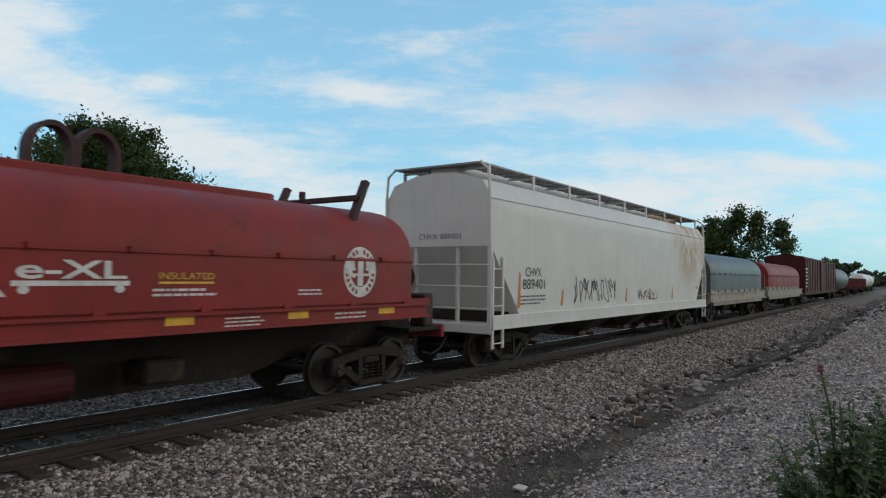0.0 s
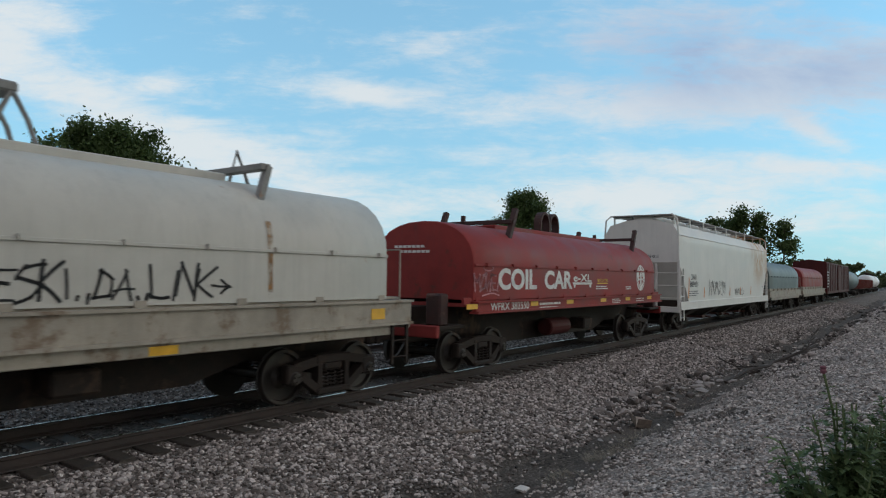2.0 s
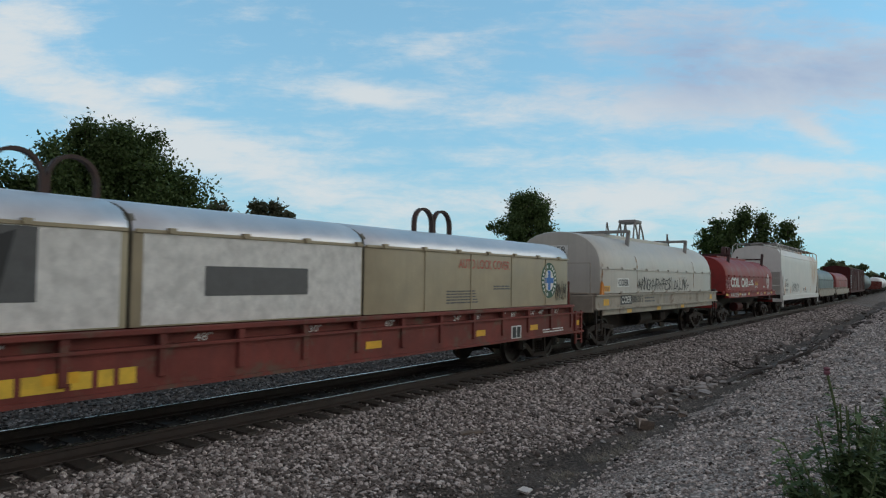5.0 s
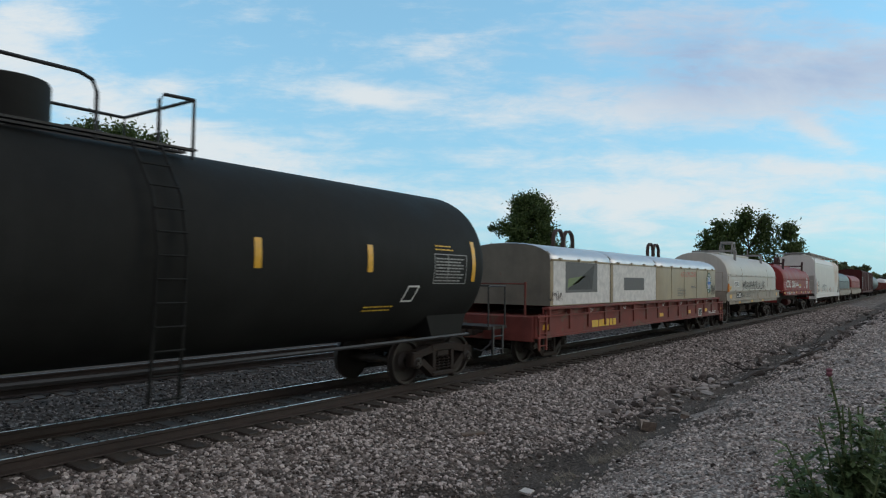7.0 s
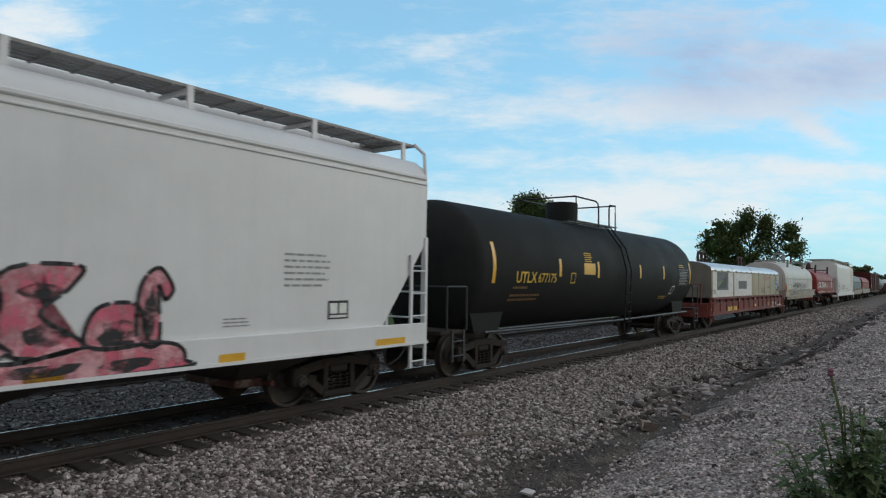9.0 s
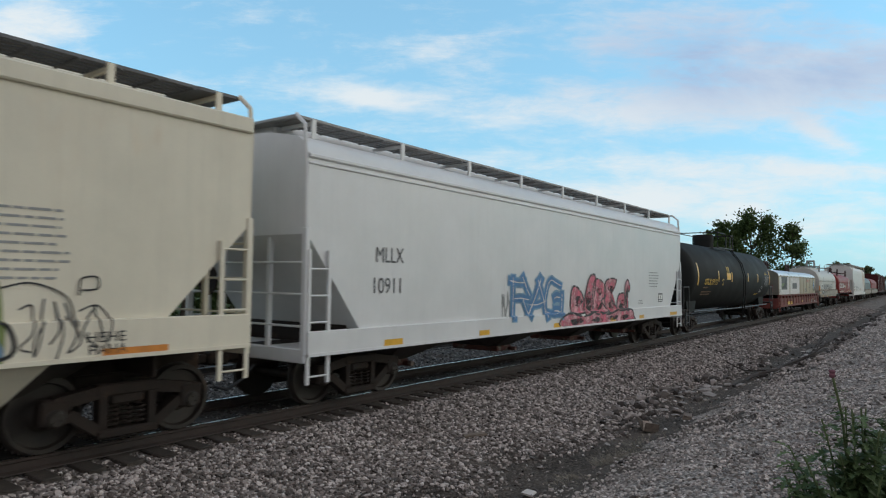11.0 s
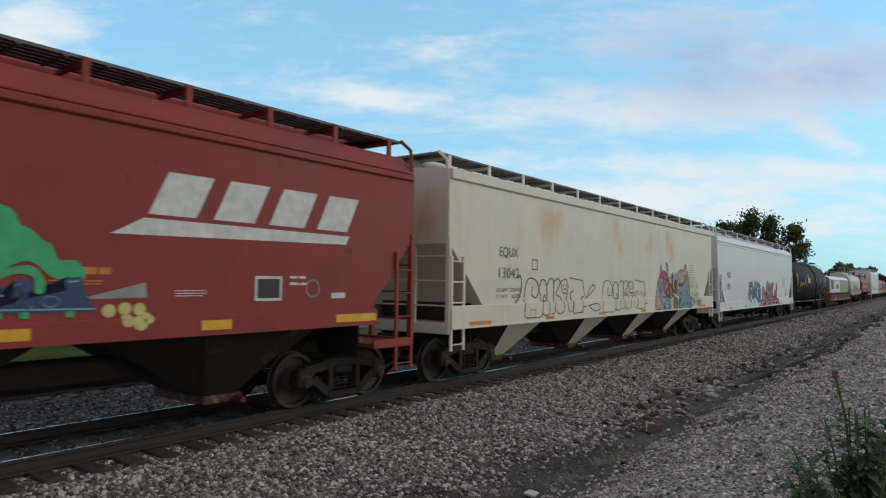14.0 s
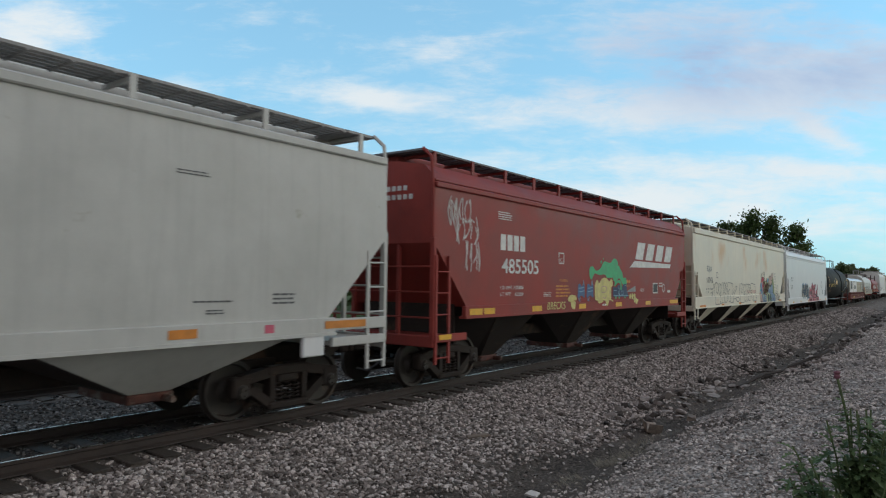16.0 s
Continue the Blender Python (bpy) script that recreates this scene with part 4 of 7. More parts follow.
def scatter(name, label, patches, material, sink, seed, category="gravel"):
    """Stones as one mesh. patches: (s from, to, lat from, to, count, smallest, largest)."""
    rng = np.random.default_rng(seed)
    bm = B()
    bmesh.ops.create_icosphere(bm, subdivisions=1, radius=1.0)
    bm.verts.index_update()
    base = np.array([v.co[:] for v in bm.verts])
    tris = np.array([[v.index for v in f.verts] for f in bm.faces])
    bm.free()
    V, F, off = [], [], 0
    for s0, s1, l0, l1, count, small, large in patches:
        ss, ll = rng.uniform(s0, s1, count), rng.uniform(l0, l1, count)
        size = small + (large - small) * rng.random(count) ** 1.8
        for s, l, r in zip(ss, ll, size):
            if abs(l) < 1.4 and abs((s - 0.27 + 0.24) % 0.48 - 0.24) < 0.13 or abs(l - TRACK2) < 1.4 and abs((s - 2.43 + 0.24) % 0.48 - 0.24) < 0.13:
                continue
            wave = 0.8 * noise.noise((s * 0.45, l * 0.6, 9)) + 0.35 * noise.noise((s * 1.9, l * 1.9, 3))
            if -5.5 < l < -2.6 and large > 0.04 and rng.random() > max(0.06, min(1.0, (l + 4.8 + wave) / 1.3)):
                continue
            if sink < 0.3 and rng.random() > max(0.10, min(1.0, (-l - 5.3 + wave) / 1.1)):
                continue
            x, y, z = ground_point(s, l)
            a = rng.uniform(0, 6.28)
            shape = base * (1 + rng.uniform(-0.5, 0.42, (12, 1))) * (r * rng.uniform(0.75, 1.25), r * rng.uniform(0.75, 1.25), r * rng.uniform(0.5, 0.85))
            t = rng.uniform(-0.5, 0.5)
            ca, sa, ct, st = math.cos(a), math.sin(a), math.cos(t), math.sin(t)
            R = np.array(((ca, -sa * ct, sa * st), (sa, ca * ct, -ca * st), (0, st, ct)))
            V.append(shape @ R.T + (x, y, z + r * sink))
            F.append(tris + off)
            off += 12
    V, F = np.concatenate(V), np.concatenate(F)
    me = bpy.data.meshes.new(name)
    me.vertices.add(len(V))
    me.vertices.foreach_set("co", V.ravel())
    me.loops.add(len(F) * 3)
    me.loops.foreach_set("vertex_index", F.ravel().astype(np.int32))
    me.polygons.add(len(F))
    me.polygons.foreach_set("loop_start", np.arange(0, len(F) * 3, 3, dtype=np.int32))
    me.update(calc_edges=True)
    me.shade_flat()
    me.materials.append(material)
    return tagged(new(name, me), label, category, kind="stuff")


scatter("ballast", "crushed grey and pinkish stone ballast beside the rails", (
    (1.2, 8, -4.6, -1.32, 17000, 0.014, 0.042), (8, 15, -4.7, -1.32, 13000, 0.016, 0.044), (15, 26, -4.7, -1.32, 12000, 0.02, 0.048), (26, 48, -4.6, -1.3, 10000, 0.028, 0.056), (48, 90, -4.6, -1.3, 6000, 0.04, 0.08),
    (1.5, 14, -1.32, -0.85, 1300, 0.014, 0.035), (14, 40, -1.32, -0.85, 1300, 0.02, 0.04)), m_stone, 0.35, 1)
m_dull = island_stone("dark_track_stone", (0.03, 0.026, 0.023), (0.13, 0.115, 0.105), (0.36, 0.33, 0.31))
scatter("track_bed_stone", "dark stone between the rails and the two tracks", (
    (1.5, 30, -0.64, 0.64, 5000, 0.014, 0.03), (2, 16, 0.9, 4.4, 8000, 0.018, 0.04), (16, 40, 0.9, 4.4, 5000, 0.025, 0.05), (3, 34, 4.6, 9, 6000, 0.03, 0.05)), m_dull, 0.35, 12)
scatter("fine_gravel", "fine trodden pale gravel on the trackside bank", (
    (2.4, 9, -8.9, -5.9, 13000, 0.006, 0.026), (9, 20, -9.0, -5.8, 11000, 0.010, 0.034), (20, 50, -8.8, -5.8, 7000, 0.018, 0.05), (50, 95, -9.0, -5.8, 3500, 0.04, 0.08), (1.5, 30, -6.0, -4.2, 9000, 0.008, 0.035)), m_pebble, 0.25, 2)


m_clod = island_stone("ditch_rubble", (0.035, 0.029, 0.025), (0.12, 0.10, 0.088), (0.50, 0.44, 0.40))
scatter("ditch_rubble", "dark clods and broken shards strewn along the ditch", (
    (7, 13, -5.3, -4.2, 240, 0.02, 0.08), (13, 22, -5.5, -3.9, 620, 0.025, 0.15), (22, 40, -6.6, -4.0, 800, 0.03, 0.14), (40, 80, -7.4, -4.2, 500, 0.05, 0.18), (5, 24, -8.0, -5.8, 130, 0.02, 0.06), (8, 40, -4.0, -2.0, 120, 0.03, 0.07)), m_clod, 0.35, 6, "rubble")


# ---------- stones and litter along the ditch ----------
def chunk(name, label, s, lat, size, seed, material, category="stone", flat=0.28):
    rnd = random.Random(seed)
    bm = B()
    bmesh.ops.create_icosphere(bm, subdivisions=1, radius=1.0)
    for v in bm.verts:
        k = 1 + rnd.uniform(-0.4, 0.35)
        v.co = Vector((round(v.co.x * k * 2.5) / 2.5 * 0.4 + v.co.x * k * 0.6, v.co.y * k * 0.8, max(-0.6, v.co.z * k * flat)))
    bmesh.ops.scale(bm, verts=bm.verts[:], vec=(size, size, size))
    ob = part(name, bm, material)
    x, y, z = ground_point(s, lat)
    ob.matrix_basis = pose(x, y, z + size * 0.25, rnd.uniform(-12, 12), rnd.uniform(-12, 12), rnd.uniform(0, 360))
    return tagged(ob, label, category, "stones along the ditch")


for i, (s, lat, size) in enumerate(((12.3, -4.7, 0.05), (13.6, -4.7, 0.08), (16.6, -4.4, 0.12), (17.0, -4.75, 0.15), (17.9, -4.75, 0.2), (18.2, -4.2, 0.12), (19.6, -4.8, 0.14), (20.4, -5.6, 0.1), (15.8, -4.3, 0.09), (16.9, -4.1, 0.08), (11.5, -6.9, 0.05), (10.3, -7.2, 0.045), (13.2, -6.8, 0.05), (15.1, -4.5, 0.13), (17.2, -4.3, 0.2), (17.7, -4.35, 0.16), (18.4, -4.5, 0.24), (18.9, -4.65, 0.18), (14.3, -4.45, 0.09),
                                    (16.2, -4.6, 0.1), (19.3, -5.2, 0.15), (14.8, -4.85, 0.1), (11.2, -4.8, 0.07), (10.1, -5.9, 0.06), (22.5, -5.2, 0.16), (25.0, -5.4, 0.18))):
    chunk("stone", "pale broken stone lying in the ditch", s, lat, size, i, m_pale)


def slab(name, label, s, lat, lx, ly, lz, turn, tilt, material, category):
    bm = box(B(), -lx / 2, lx / 2, -ly / 2, ly / 2, 0, lz, min(lz, ly) * 0.2)
    rnd = random.Random(int(s * 10))
    for v in bm.verts:
        v.co += Vector((rnd.uniform(-0.08, 0.08) * lx, rnd.uniform(-0.1, 0.1) * ly, 0))
    ob = part(name, bm, material)
    x, y, z = ground_point(s, lat)
    ob.matrix_basis = pose(x, y, z + 0.02, tilt, tilt * 0.4, turn)
    return tagged(ob, label, category)


m_board = surface("old_board", (0.17, 0.13, 0.10), 0.85, 0, 0.3, 6, 0.5, 30, stretch=(0.3, 3, 3))
m_carton = surface("dirty_cardboard", (0.27, 0.215, 0.17), 0.85, 0, 0.3, 9, 0.3, 40, (0.5, 0.45, 0.4), 0.25, 8)
m_card = surface("torn_card", (0.62, 0.57, 0.52), 0.8, 0, 0.15, 6, 0.2)
slab("plank", "short weathered plank lying on the ballast", 9.49, -3.17, 0.5, 0.09, 0.04, -12, 8, m_board, "plank")


def carton():
    bm = box(B(), -0.2, 0.2, -0.13, 0.13, 0, 0.012)
    bar(bm, (-0.2, 0.0), (-0.27, 0.19), 0.012, -0.13, 0.13)
    bar(bm, (0.2, 0.0), (0.36, 0.05), 0.012, -0.12, 0.13)
    loft(bm, [[(-0.2, 0.13, 0), (0.2, 0.13, 0), (0.18, 0.19, 0.16), (-0.22, 0.17, 0.2)], [(-0.2, 0.142, 0), (0.2, 0.142, 0), (0.18, 0.202, 0.16), (-0.22, 0.182, 0.2)]])
    ob = part("carton", bm, m_carton)
    x, y, z = ground_point(12.86, -4.95)
    ob.matrix_basis = pose(x, y, z + 0.05, 6, -5, 30)
    tagged(ob, "torn open dirty brown carton lying in the ditch", "litter")


carton()
slab("paper", "crumpled white paper on the gravel", 7.9, -5.08, 0.2, 0.14, 0.03, 10, 6, m_card, "litter")
slab("board", "dark broken board beside the ditch", 14.0, -5.35, 0.42, 0.16, 0.1, 15, 5, m_board, "plank")


def branch():
    rnd = random.Random(3)
    bm = B()

    def limb(s, lat, h, ds, dl, dh, length, r, depth):
        pts = []
        for i in range(8):
            x, y, z = ground_point(s, lat)
            pts.append((x, y, z + max(0.03, h)))
            s += ds * length / 7 + rnd.uniform(-0.03, 0.03) * length
            lat += dl * length / 7 + rnd.uniform(-0.03, 0.03) * length
            h += dh * length / 7
            if depth and i in (2, 4, 5):
                limb(s, lat, h, ds * 0.6 + rnd.uniform(-0.5, 0.6), rnd.uniform(-0.4, 0.9), rnd.uniform(0.05, 0.34), length * 0.30, r * 0.55, depth - 1)
        tube(bm, pts, r, 6)
    limb(19.4, -5.0, 0.06, 0.97, -0.19, 0.025, 6.4, 0.042, 2)
    tagged(part("dead_branch", bm, m_twig), "bare dark dead branch lying along the ditch", "branch")


m_twig = surface("dark_dead_wood", (0.05, 0.04, 0.034), 0.9, 0, 0.3, 6, 0.5, 30)
branch()


# ---------- trees ----------
def leafy(name, dark, light):
    m = MATS[name] = bpy.data.materials.new(name)
    m.use_nodes = True
    nt = m.node_tree
    N, L = nt.nodes.new, nt.links.new
    bs = nt.nodes["Principled BSDF"]
    cr = N("ShaderNodeMix")
    cr.data_type = "RGBA"
    cr.inputs["A"].default_value, cr.inputs["B"].default_value = (*dark, 1), (*light, 1)
    L(N("ShaderNodeNewGeometry").outputs["Random Per Island"], cr.inputs["Factor"])
    L(cr.outputs["Result"], bs.inputs["Base Color"])
    bs.inputs["Roughness"].default_value, bs.inputs["Specular IOR Level"].default_value = 0.6, 0.2
    tr = N("ShaderNodeBsdfTranslucent")
    L(cr.outputs["Result"], tr.inputs["Color"])
    ms = N("ShaderNodeMixShader")
    ms.inputs[0].default_value = 0.25
    L(bs.outputs[0], ms.inputs[1])
    L(tr.outputs[0], ms.inputs[2])
    L(ms.outputs[0], nt.nodes["Material Output"].inputs["Surface"])
    return m


m_leaf = leafy("tree_leaves", (0.038, 0.066, 0.020), (0.105, 0.15, 0.05))
m_leaf2 = leafy("pale_tree_leaves", (0.05, 0.065, 0.03), (0.14, 0.13, 0.08))
# paler leaves for the farthest trees, distance haze mixed into the colour
m_leaf_haze = leafy("hazed_grey_green_leaves", (0.07, 0.095, 0.045), (0.17, 0.20, 0.10))
m_bark = surface("bark", (0.085, 0.065, 0.05), 0.9, 0, 0.3, 3, 0.8, 20, stretch=(3, 3, 0.6))


def tree(label, x, y, height, width, seed, clumps, leaves, leaf, material=None, base=0.25, group="trees behind the line"):
    rnd = random.Random(seed)
    rng = np.random.default_rng(seed)
    z0 = -1.05
    t = thing("tree", label, "tree", group)
    t.location = (x, y, z0)
    bm = B()
    r0 = height * 0.022
    top = Vector((rnd.uniform(-0.4, 0.4), rnd.uniform(-0.4, 0.4), height * 0.62))
    trunk = [Vector((0, 0, 0)), Vector((0.05, 0, height * 0.15)), top * 0.55 + Vector((rnd.uniform(-0.2, 0.2), 0, 0)), top]
    rings = []
    for p, r in zip(trunk, (r0 * 1.5, r0, r0 * 0.8, r0 * 0.35)):
        rings.append([p + Vector((math.cos(a) * r, math.sin(a) * r, 0)) for a in [2 * math.pi * k / 9 for k in range(9)]])
    loft(bm, rings)
    part("trunk", bm, m_bark, t)
    tips, bm = [], B()
    for k in range(clumps):
        a, u = rnd.uniform(0, 2 * math.pi), rnd.random()
        h = height * (base + (1 - base) * u ** 0.85)
        f = (h / height - base) / (1 - base)
        env = width / 2 * (math.sin(math.pi * min(1, 0.16 + 0.80 * f)) ** 0.7) * rnd.uniform(0.45, 1.05) * (1 + 0.22 * math.sin(3 * a + seed))
        tip = Vector((math.cos(a) * env, math.sin(a) * env, h * (1 - 0.03 * rnd.random())))
        start = top * min(0.95, max(0.25, (h / height - 0.12) / 0.62))
        mid = start.lerp(tip, 0.5) + Vector((0, 0, -0.05 * height * rnd.random()))
        tube(bm, [start, mid, tip], r0 * 0.16, 5)
        tips += [tip, mid.lerp(tip, 0.55)]
    part("limbs", bm, m_bark, t)
    V, F = [], []
    per = leaves // len(tips)
    for i, tip in enumerate(tips):
        rad = height * rng.uniform(0.026, 0.05)
        P = np.array(tip) + rng.normal(0, 1, (per, 3)) * (rad, rad, rad * 0.75)
        d1 = rng.normal(0, 1, (per, 3))
        d1 /= np.linalg.norm(d1, axis=1)[:, None]
        d2 = np.cross(d1, rng.normal(0, 1, (per, 3)))
        d2 /= np.linalg.norm(d2, axis=1)[:, None]
        sz = leaf * rng.uniform(0.6, 1.3, (per, 1))
        quad = np.stack((P - d1 * sz, P + d2 * sz * 0.55, P + d1 * sz, P - d2 * sz * 0.55), 1)
        V.append(quad.reshape(-1, 3))
    V = np.concatenate(V)
    n = len(V) // 4
    me = bpy.data.meshes.new("crown")
    me.vertices.add(len(V))
    me.vertices.foreach_set("co", V.ravel())
    me.loops.add(n * 4)
    me.loops.foreach_set("vertex_index", np.arange(n * 4, dtype=np.int32))
    me.polygons.add(n)
    me.polygons.foreach_set("loop_start", np.arange(0, n * 4, 4, dtype=np.int32))
    me.update(calc_edges=True)
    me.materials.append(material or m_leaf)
    tagged(part("crown", me, m_leaf, t), kind="stuff")
    return t


def from_eye(bearing, dist):
    """A place dist metres from the eye, bearing degrees to the left of the line."""
    return EYE.x + dist * math.cos(radians(bearing)), EYE.y + dist * math.sin(radians(bearing))


for bearing, dist, h, w, seed, clumps, leaves, leaf, mat, what in (
        (62.4, 46, 12.2, 11.2, 11, 135, 85000, 0.125, m_leaf, "tall dark green broadleaf tree with an uneven crown"),
        (73.5, 44, 9.8, 9.0, 12, 90, 34000, 0.14, m_leaf, "dark green broadleaf tree with a dense crown"),
        (66.5, 60, 9.0, 10.0, 16, 60, 12000, 0.24, m_leaf, "low bushy dark green tree"),
        (55.2, 66, 9.8, 8.0, 13, 50, 9000, 0.24, m_leaf2, "small thin tree with pale brownish green leaves"),
        (50.8, 74, 11.0, 9.5, 14, 55, 10000, 0.24, m_leaf2, "small thin tree with pale brownish green leaves"),
        (57.5, 58, 8.2, 7.0, 21, 45, 8000, 0.24, m_leaf, "low bushy green tree"),
        (66.0, 40, 4.6, 8.0, 31, 40, 9000, 0.15, m_leaf, "low dense green shrub at the field edge"),
        (58.5, 47, 4.8, 8.5, 32, 40, 9000, 0.16, m_leaf, "low dense green shrub at the field edge"),
        (52.5, 60, 4.2, 8.0, 33, 40, 8000, 0.18, m_leaf2, "low pale green shrub at the field edge"),
        (76.0, 40, 5.0, 8.0, 34, 40, 9000, 0.15, m_leaf, "low dense green shrub at the field edge"),
        (46.5, 75, 4.0, 9.0, 35, 36, 6000, 0.2, m_leaf, "low dense green shrub at the field edge"),
        (28.9, 96, 15.2, 10.2, 15, 80, 36000, 0.19, m_leaf, "dark green broadleaf tree with a rounded crown"),
        (13.7, 118, 13.0, 7.6, 17, 40, 6500, 0.25, m_leaf, "dark green broadleaf tree with a gappy crown"),
        (11.5, 120, 15.2, 8.6, 18, 46, 8500, 0.25, m_leaf, "tall dark green broadleaf tree with an open crown"),
        (8.9, 122, 12.8, 6.0, 22, 30, 4200, 0.25, m_leaf, "slender dark green tree with an open crown"),
        (5.5, 230, 9.6, 13.0, 19, 45, 7000, 0.5, m_leaf_haze, "distant low dark green tree"),
        (4.2, 240, 8.6, 12.0, 20, 40, 6000, 0.5, m_leaf_haze, "distant low dark green tree"),
        (2.9, 330, 7.5, 18.0, 23, 40, 5000, 0.6, m_leaf_haze, "distant low dark green tree")):
    x, y = from_eye(bearing, dist)
    tree(what, x, y, h, w, seed, clumps, leaves, leaf, mat, base=0.03 if "shrub" in what else 0.12 if "low" in what else 0.24)


# a belt of far woods that closes the horizon behind the field
def far_woods():
    rng = np.random.default_rng(4)
    n = 26000
    th = np.radians(rng.uniform(-35, 150, n))
    R = rng.uniform(420, 470, n)
    top = 5.5 + 3.0 * np.sin(th * 23) * np.sin(th * 57 + 1)
    P = np.stack((R * np.cos(th), -9.4 + R * np.sin(th), -1 + np.clip(rng.random(n) ** 0.7, 0, 1) * top), 1)
    d1 = rng.normal(0, 1, (n, 3)); d2 = rng.normal(0, 1, (n, 3))
    V = np.stack((P - d1 * 0.9, P + d2 * 0.7, P + d1 * 0.9, P - d2 * 0.7), 1).reshape(-1, 3)
    me = bpy.data.meshes.new("far_woods")
    me.from_pydata(V.tolist(), [], np.arange(n * 4).reshape(-1, 4).tolist())
    me.materials.append(m_leaf)
    tagged(new("far_woods", me), "dark green line of distant woods along the field", "woods", kind="stuff")


far_woods()


# ---------- thistle on the bank ----------
m_thistle = leafy("thistle_leaves", (0.055, 0.09, 0.035), (0.15, 0.21, 0.09))
m_stem = surface("thistle_stem", (0.10, 0.13, 0.05), 0.7, 0, 0.2, 20, 0.2)
m_flower = surface("thistle_flower", (0.19, 0.07, 0.09), 0.8, 0, 0.25, 60, 0.3)


def thistle(label, x, y, spread, height, stems, seed, flower):
    rnd = random.Random(seed)
    plant = thing("thistle", label, "wild plant")
    g = profile(y - mid_y(x), x)
    plant.location = (x, y, g)
    def leaf(bm, p, d, length):
        d = d.normalized()
        side = d.cross(Vector((0, 0, 1))).normalized()
        row = []
        for i in range(9):
            f = i / 8
            w = length * (0.32 if i % 2 else 0.08) * (1 - f) ** 0.5
            c = p + d * (length * f) + Vector((0, 0, length * (0.30 * f - 0.45 * f * f)))
            row.append((c - side * w + Vector((0, 0, w * 0.4)), c, c + side * w + Vector((0, 0, w * 0.4))))
        vv = [[bm.verts.new(q) for q in r] for r in row]
        for a, b in zip(vv, vv[1:]):
            for j in (0, 1):
                bm.faces.new((a[j], a[j + 1], b[j + 1], b[j]))
    stalks, leaves = B(), B()
    for k in range(stems):
        a = rnd.uniform(0, 2 * math.pi)
        lean = rnd.uniform(0.15, 1.15) * spread
        tall = k % 6 == 0
        h = height * (rnd.uniform(0.85, 1.0) if tall else rnd.uniform(0.45, 0.80))
        end = Vector((math.cos(a) * lean * (0.5 if tall else 1), math.sin(a) * lean * (0.5 if tall else 1), h))
        pts = [Vector((0, 0, 0)).lerp(end, f) + Vector((rnd.uniform(-0.02, 0.02), rnd.uniform(-0.02, 0.02), 0.12 * h * math.sin(math.pi * f))) for f in (0, 0.25, 0.5, 0.75, 1)]
        tube(stalks, pts, 0.004, 5)
        n = 26 if tall else 34
        for i in range(n):
            f = 0.12 + 0.86 * i / n
            j = min(3, int(f * 4))
            p = pts[j].lerp(pts[j + 1], f * 4 - j)
            b = rnd.uniform(0, 2 * math.pi)
            leaf(leaves, p, Vector((math.cos(b), math.sin(b), rnd.uniform(-0.3, 0.6))), rnd.uniform(0.08, 0.18) * (1.2 - 0.6 * f))
    tagged(part("stalk", stalks, m_stem, plant), kind="stuff")
    tagged(part("foliage", leaves, m_thistle, plant), kind="stuff")
    if flower:
        fx, fy, fz = flower
        bm = B()
        for i in range(30):
            f = 0.35 + 0.60 * i / 30
            b = rnd.uniform(0, 2 * math.pi)
            leaf(bm, Vector((fx * f, fy * f, fz * f)), Vector((math.cos(b), math.sin(b), rnd.uniform(0.1, 0.8))), rnd.uniform(0.06, 0.13) * (1.25 - 0.7 * f))
        tagged(part("stem_leaves", bm, m_thistle, plant), kind="stuff")
        bm = tube(B(), [(0, 0, height * 0.5), (fx * 0.5, fy * 0.5, fz * 0.85), (fx, fy, fz)], 0.006, 5)
        part("flower_stalk", bm, m_stem, plant)
        bm = spun(B(), [(-0.016, 0.004), (-0.01, 0.012), (0.0, 0.015), (0.008, 0.011), (0.018, 0.016), (0.024, 0.010), (0.025, 0.003)], (fx, fy, fz), "z", 14)
        part("flower_head", bm, m_flower, plant, "pink thistle flower head", smooth=True)
    return plant


thistle("green spiny thistle with one dull pink flower head", 3.72, -9.11, 0.27, 1.16, 52, 2, (-0.02, 0.075, 1.262))
thistle("green spiny thistle on the gravel bank", 3.95, -9.27, 0.30, 1.0, 40, 7, None)
thistle("low green thistle on the gravel bank", 6.9, -9.25, 0.30, 0.75, 20, 9, None)


# ---------- dry grass in the ditch ----------
def straw():
    rng = random.Random(8)
    V, F = [], []
    for k in range(5200):
        s, l = (rng.gauss(9.6, 0.7), rng.gauss(-5.25, 0.3)) if k % 3 == 0 else (rng.uniform(6, 30), rng.gauss(-5.1, 0.45))
        if noise.noise((s * 0.8, l, 5)) < 0.05:
            continue
        x, y, z = ground_point(s, l)
        a, h = rng.uniform(0, 6.28), rng.uniform(0.05, 0.2)
        dx, dy = math.cos(a) * h * 0.9, math.sin(a) * h * 0.9
        i = len(V)
        V += [(x - 0.006, y, z), (x + 0.006, y, z), (x + dx, y + dy, z + h * rng.uniform(0.2, 0.9))]
        F.append((i, i + 1, i + 2))
    me = bpy.data.meshes.new("dry_grass")
    me.from_pydata(V, [], F)
    me.materials.append(surface("straw", (0.25, 0.215, 0.165), 0.9, 0, 0.2, 30, 0))
    tagged(new("dry_grass", me), "thin pale dry grass along the ditch", "grass", kind="stuff")


straw()


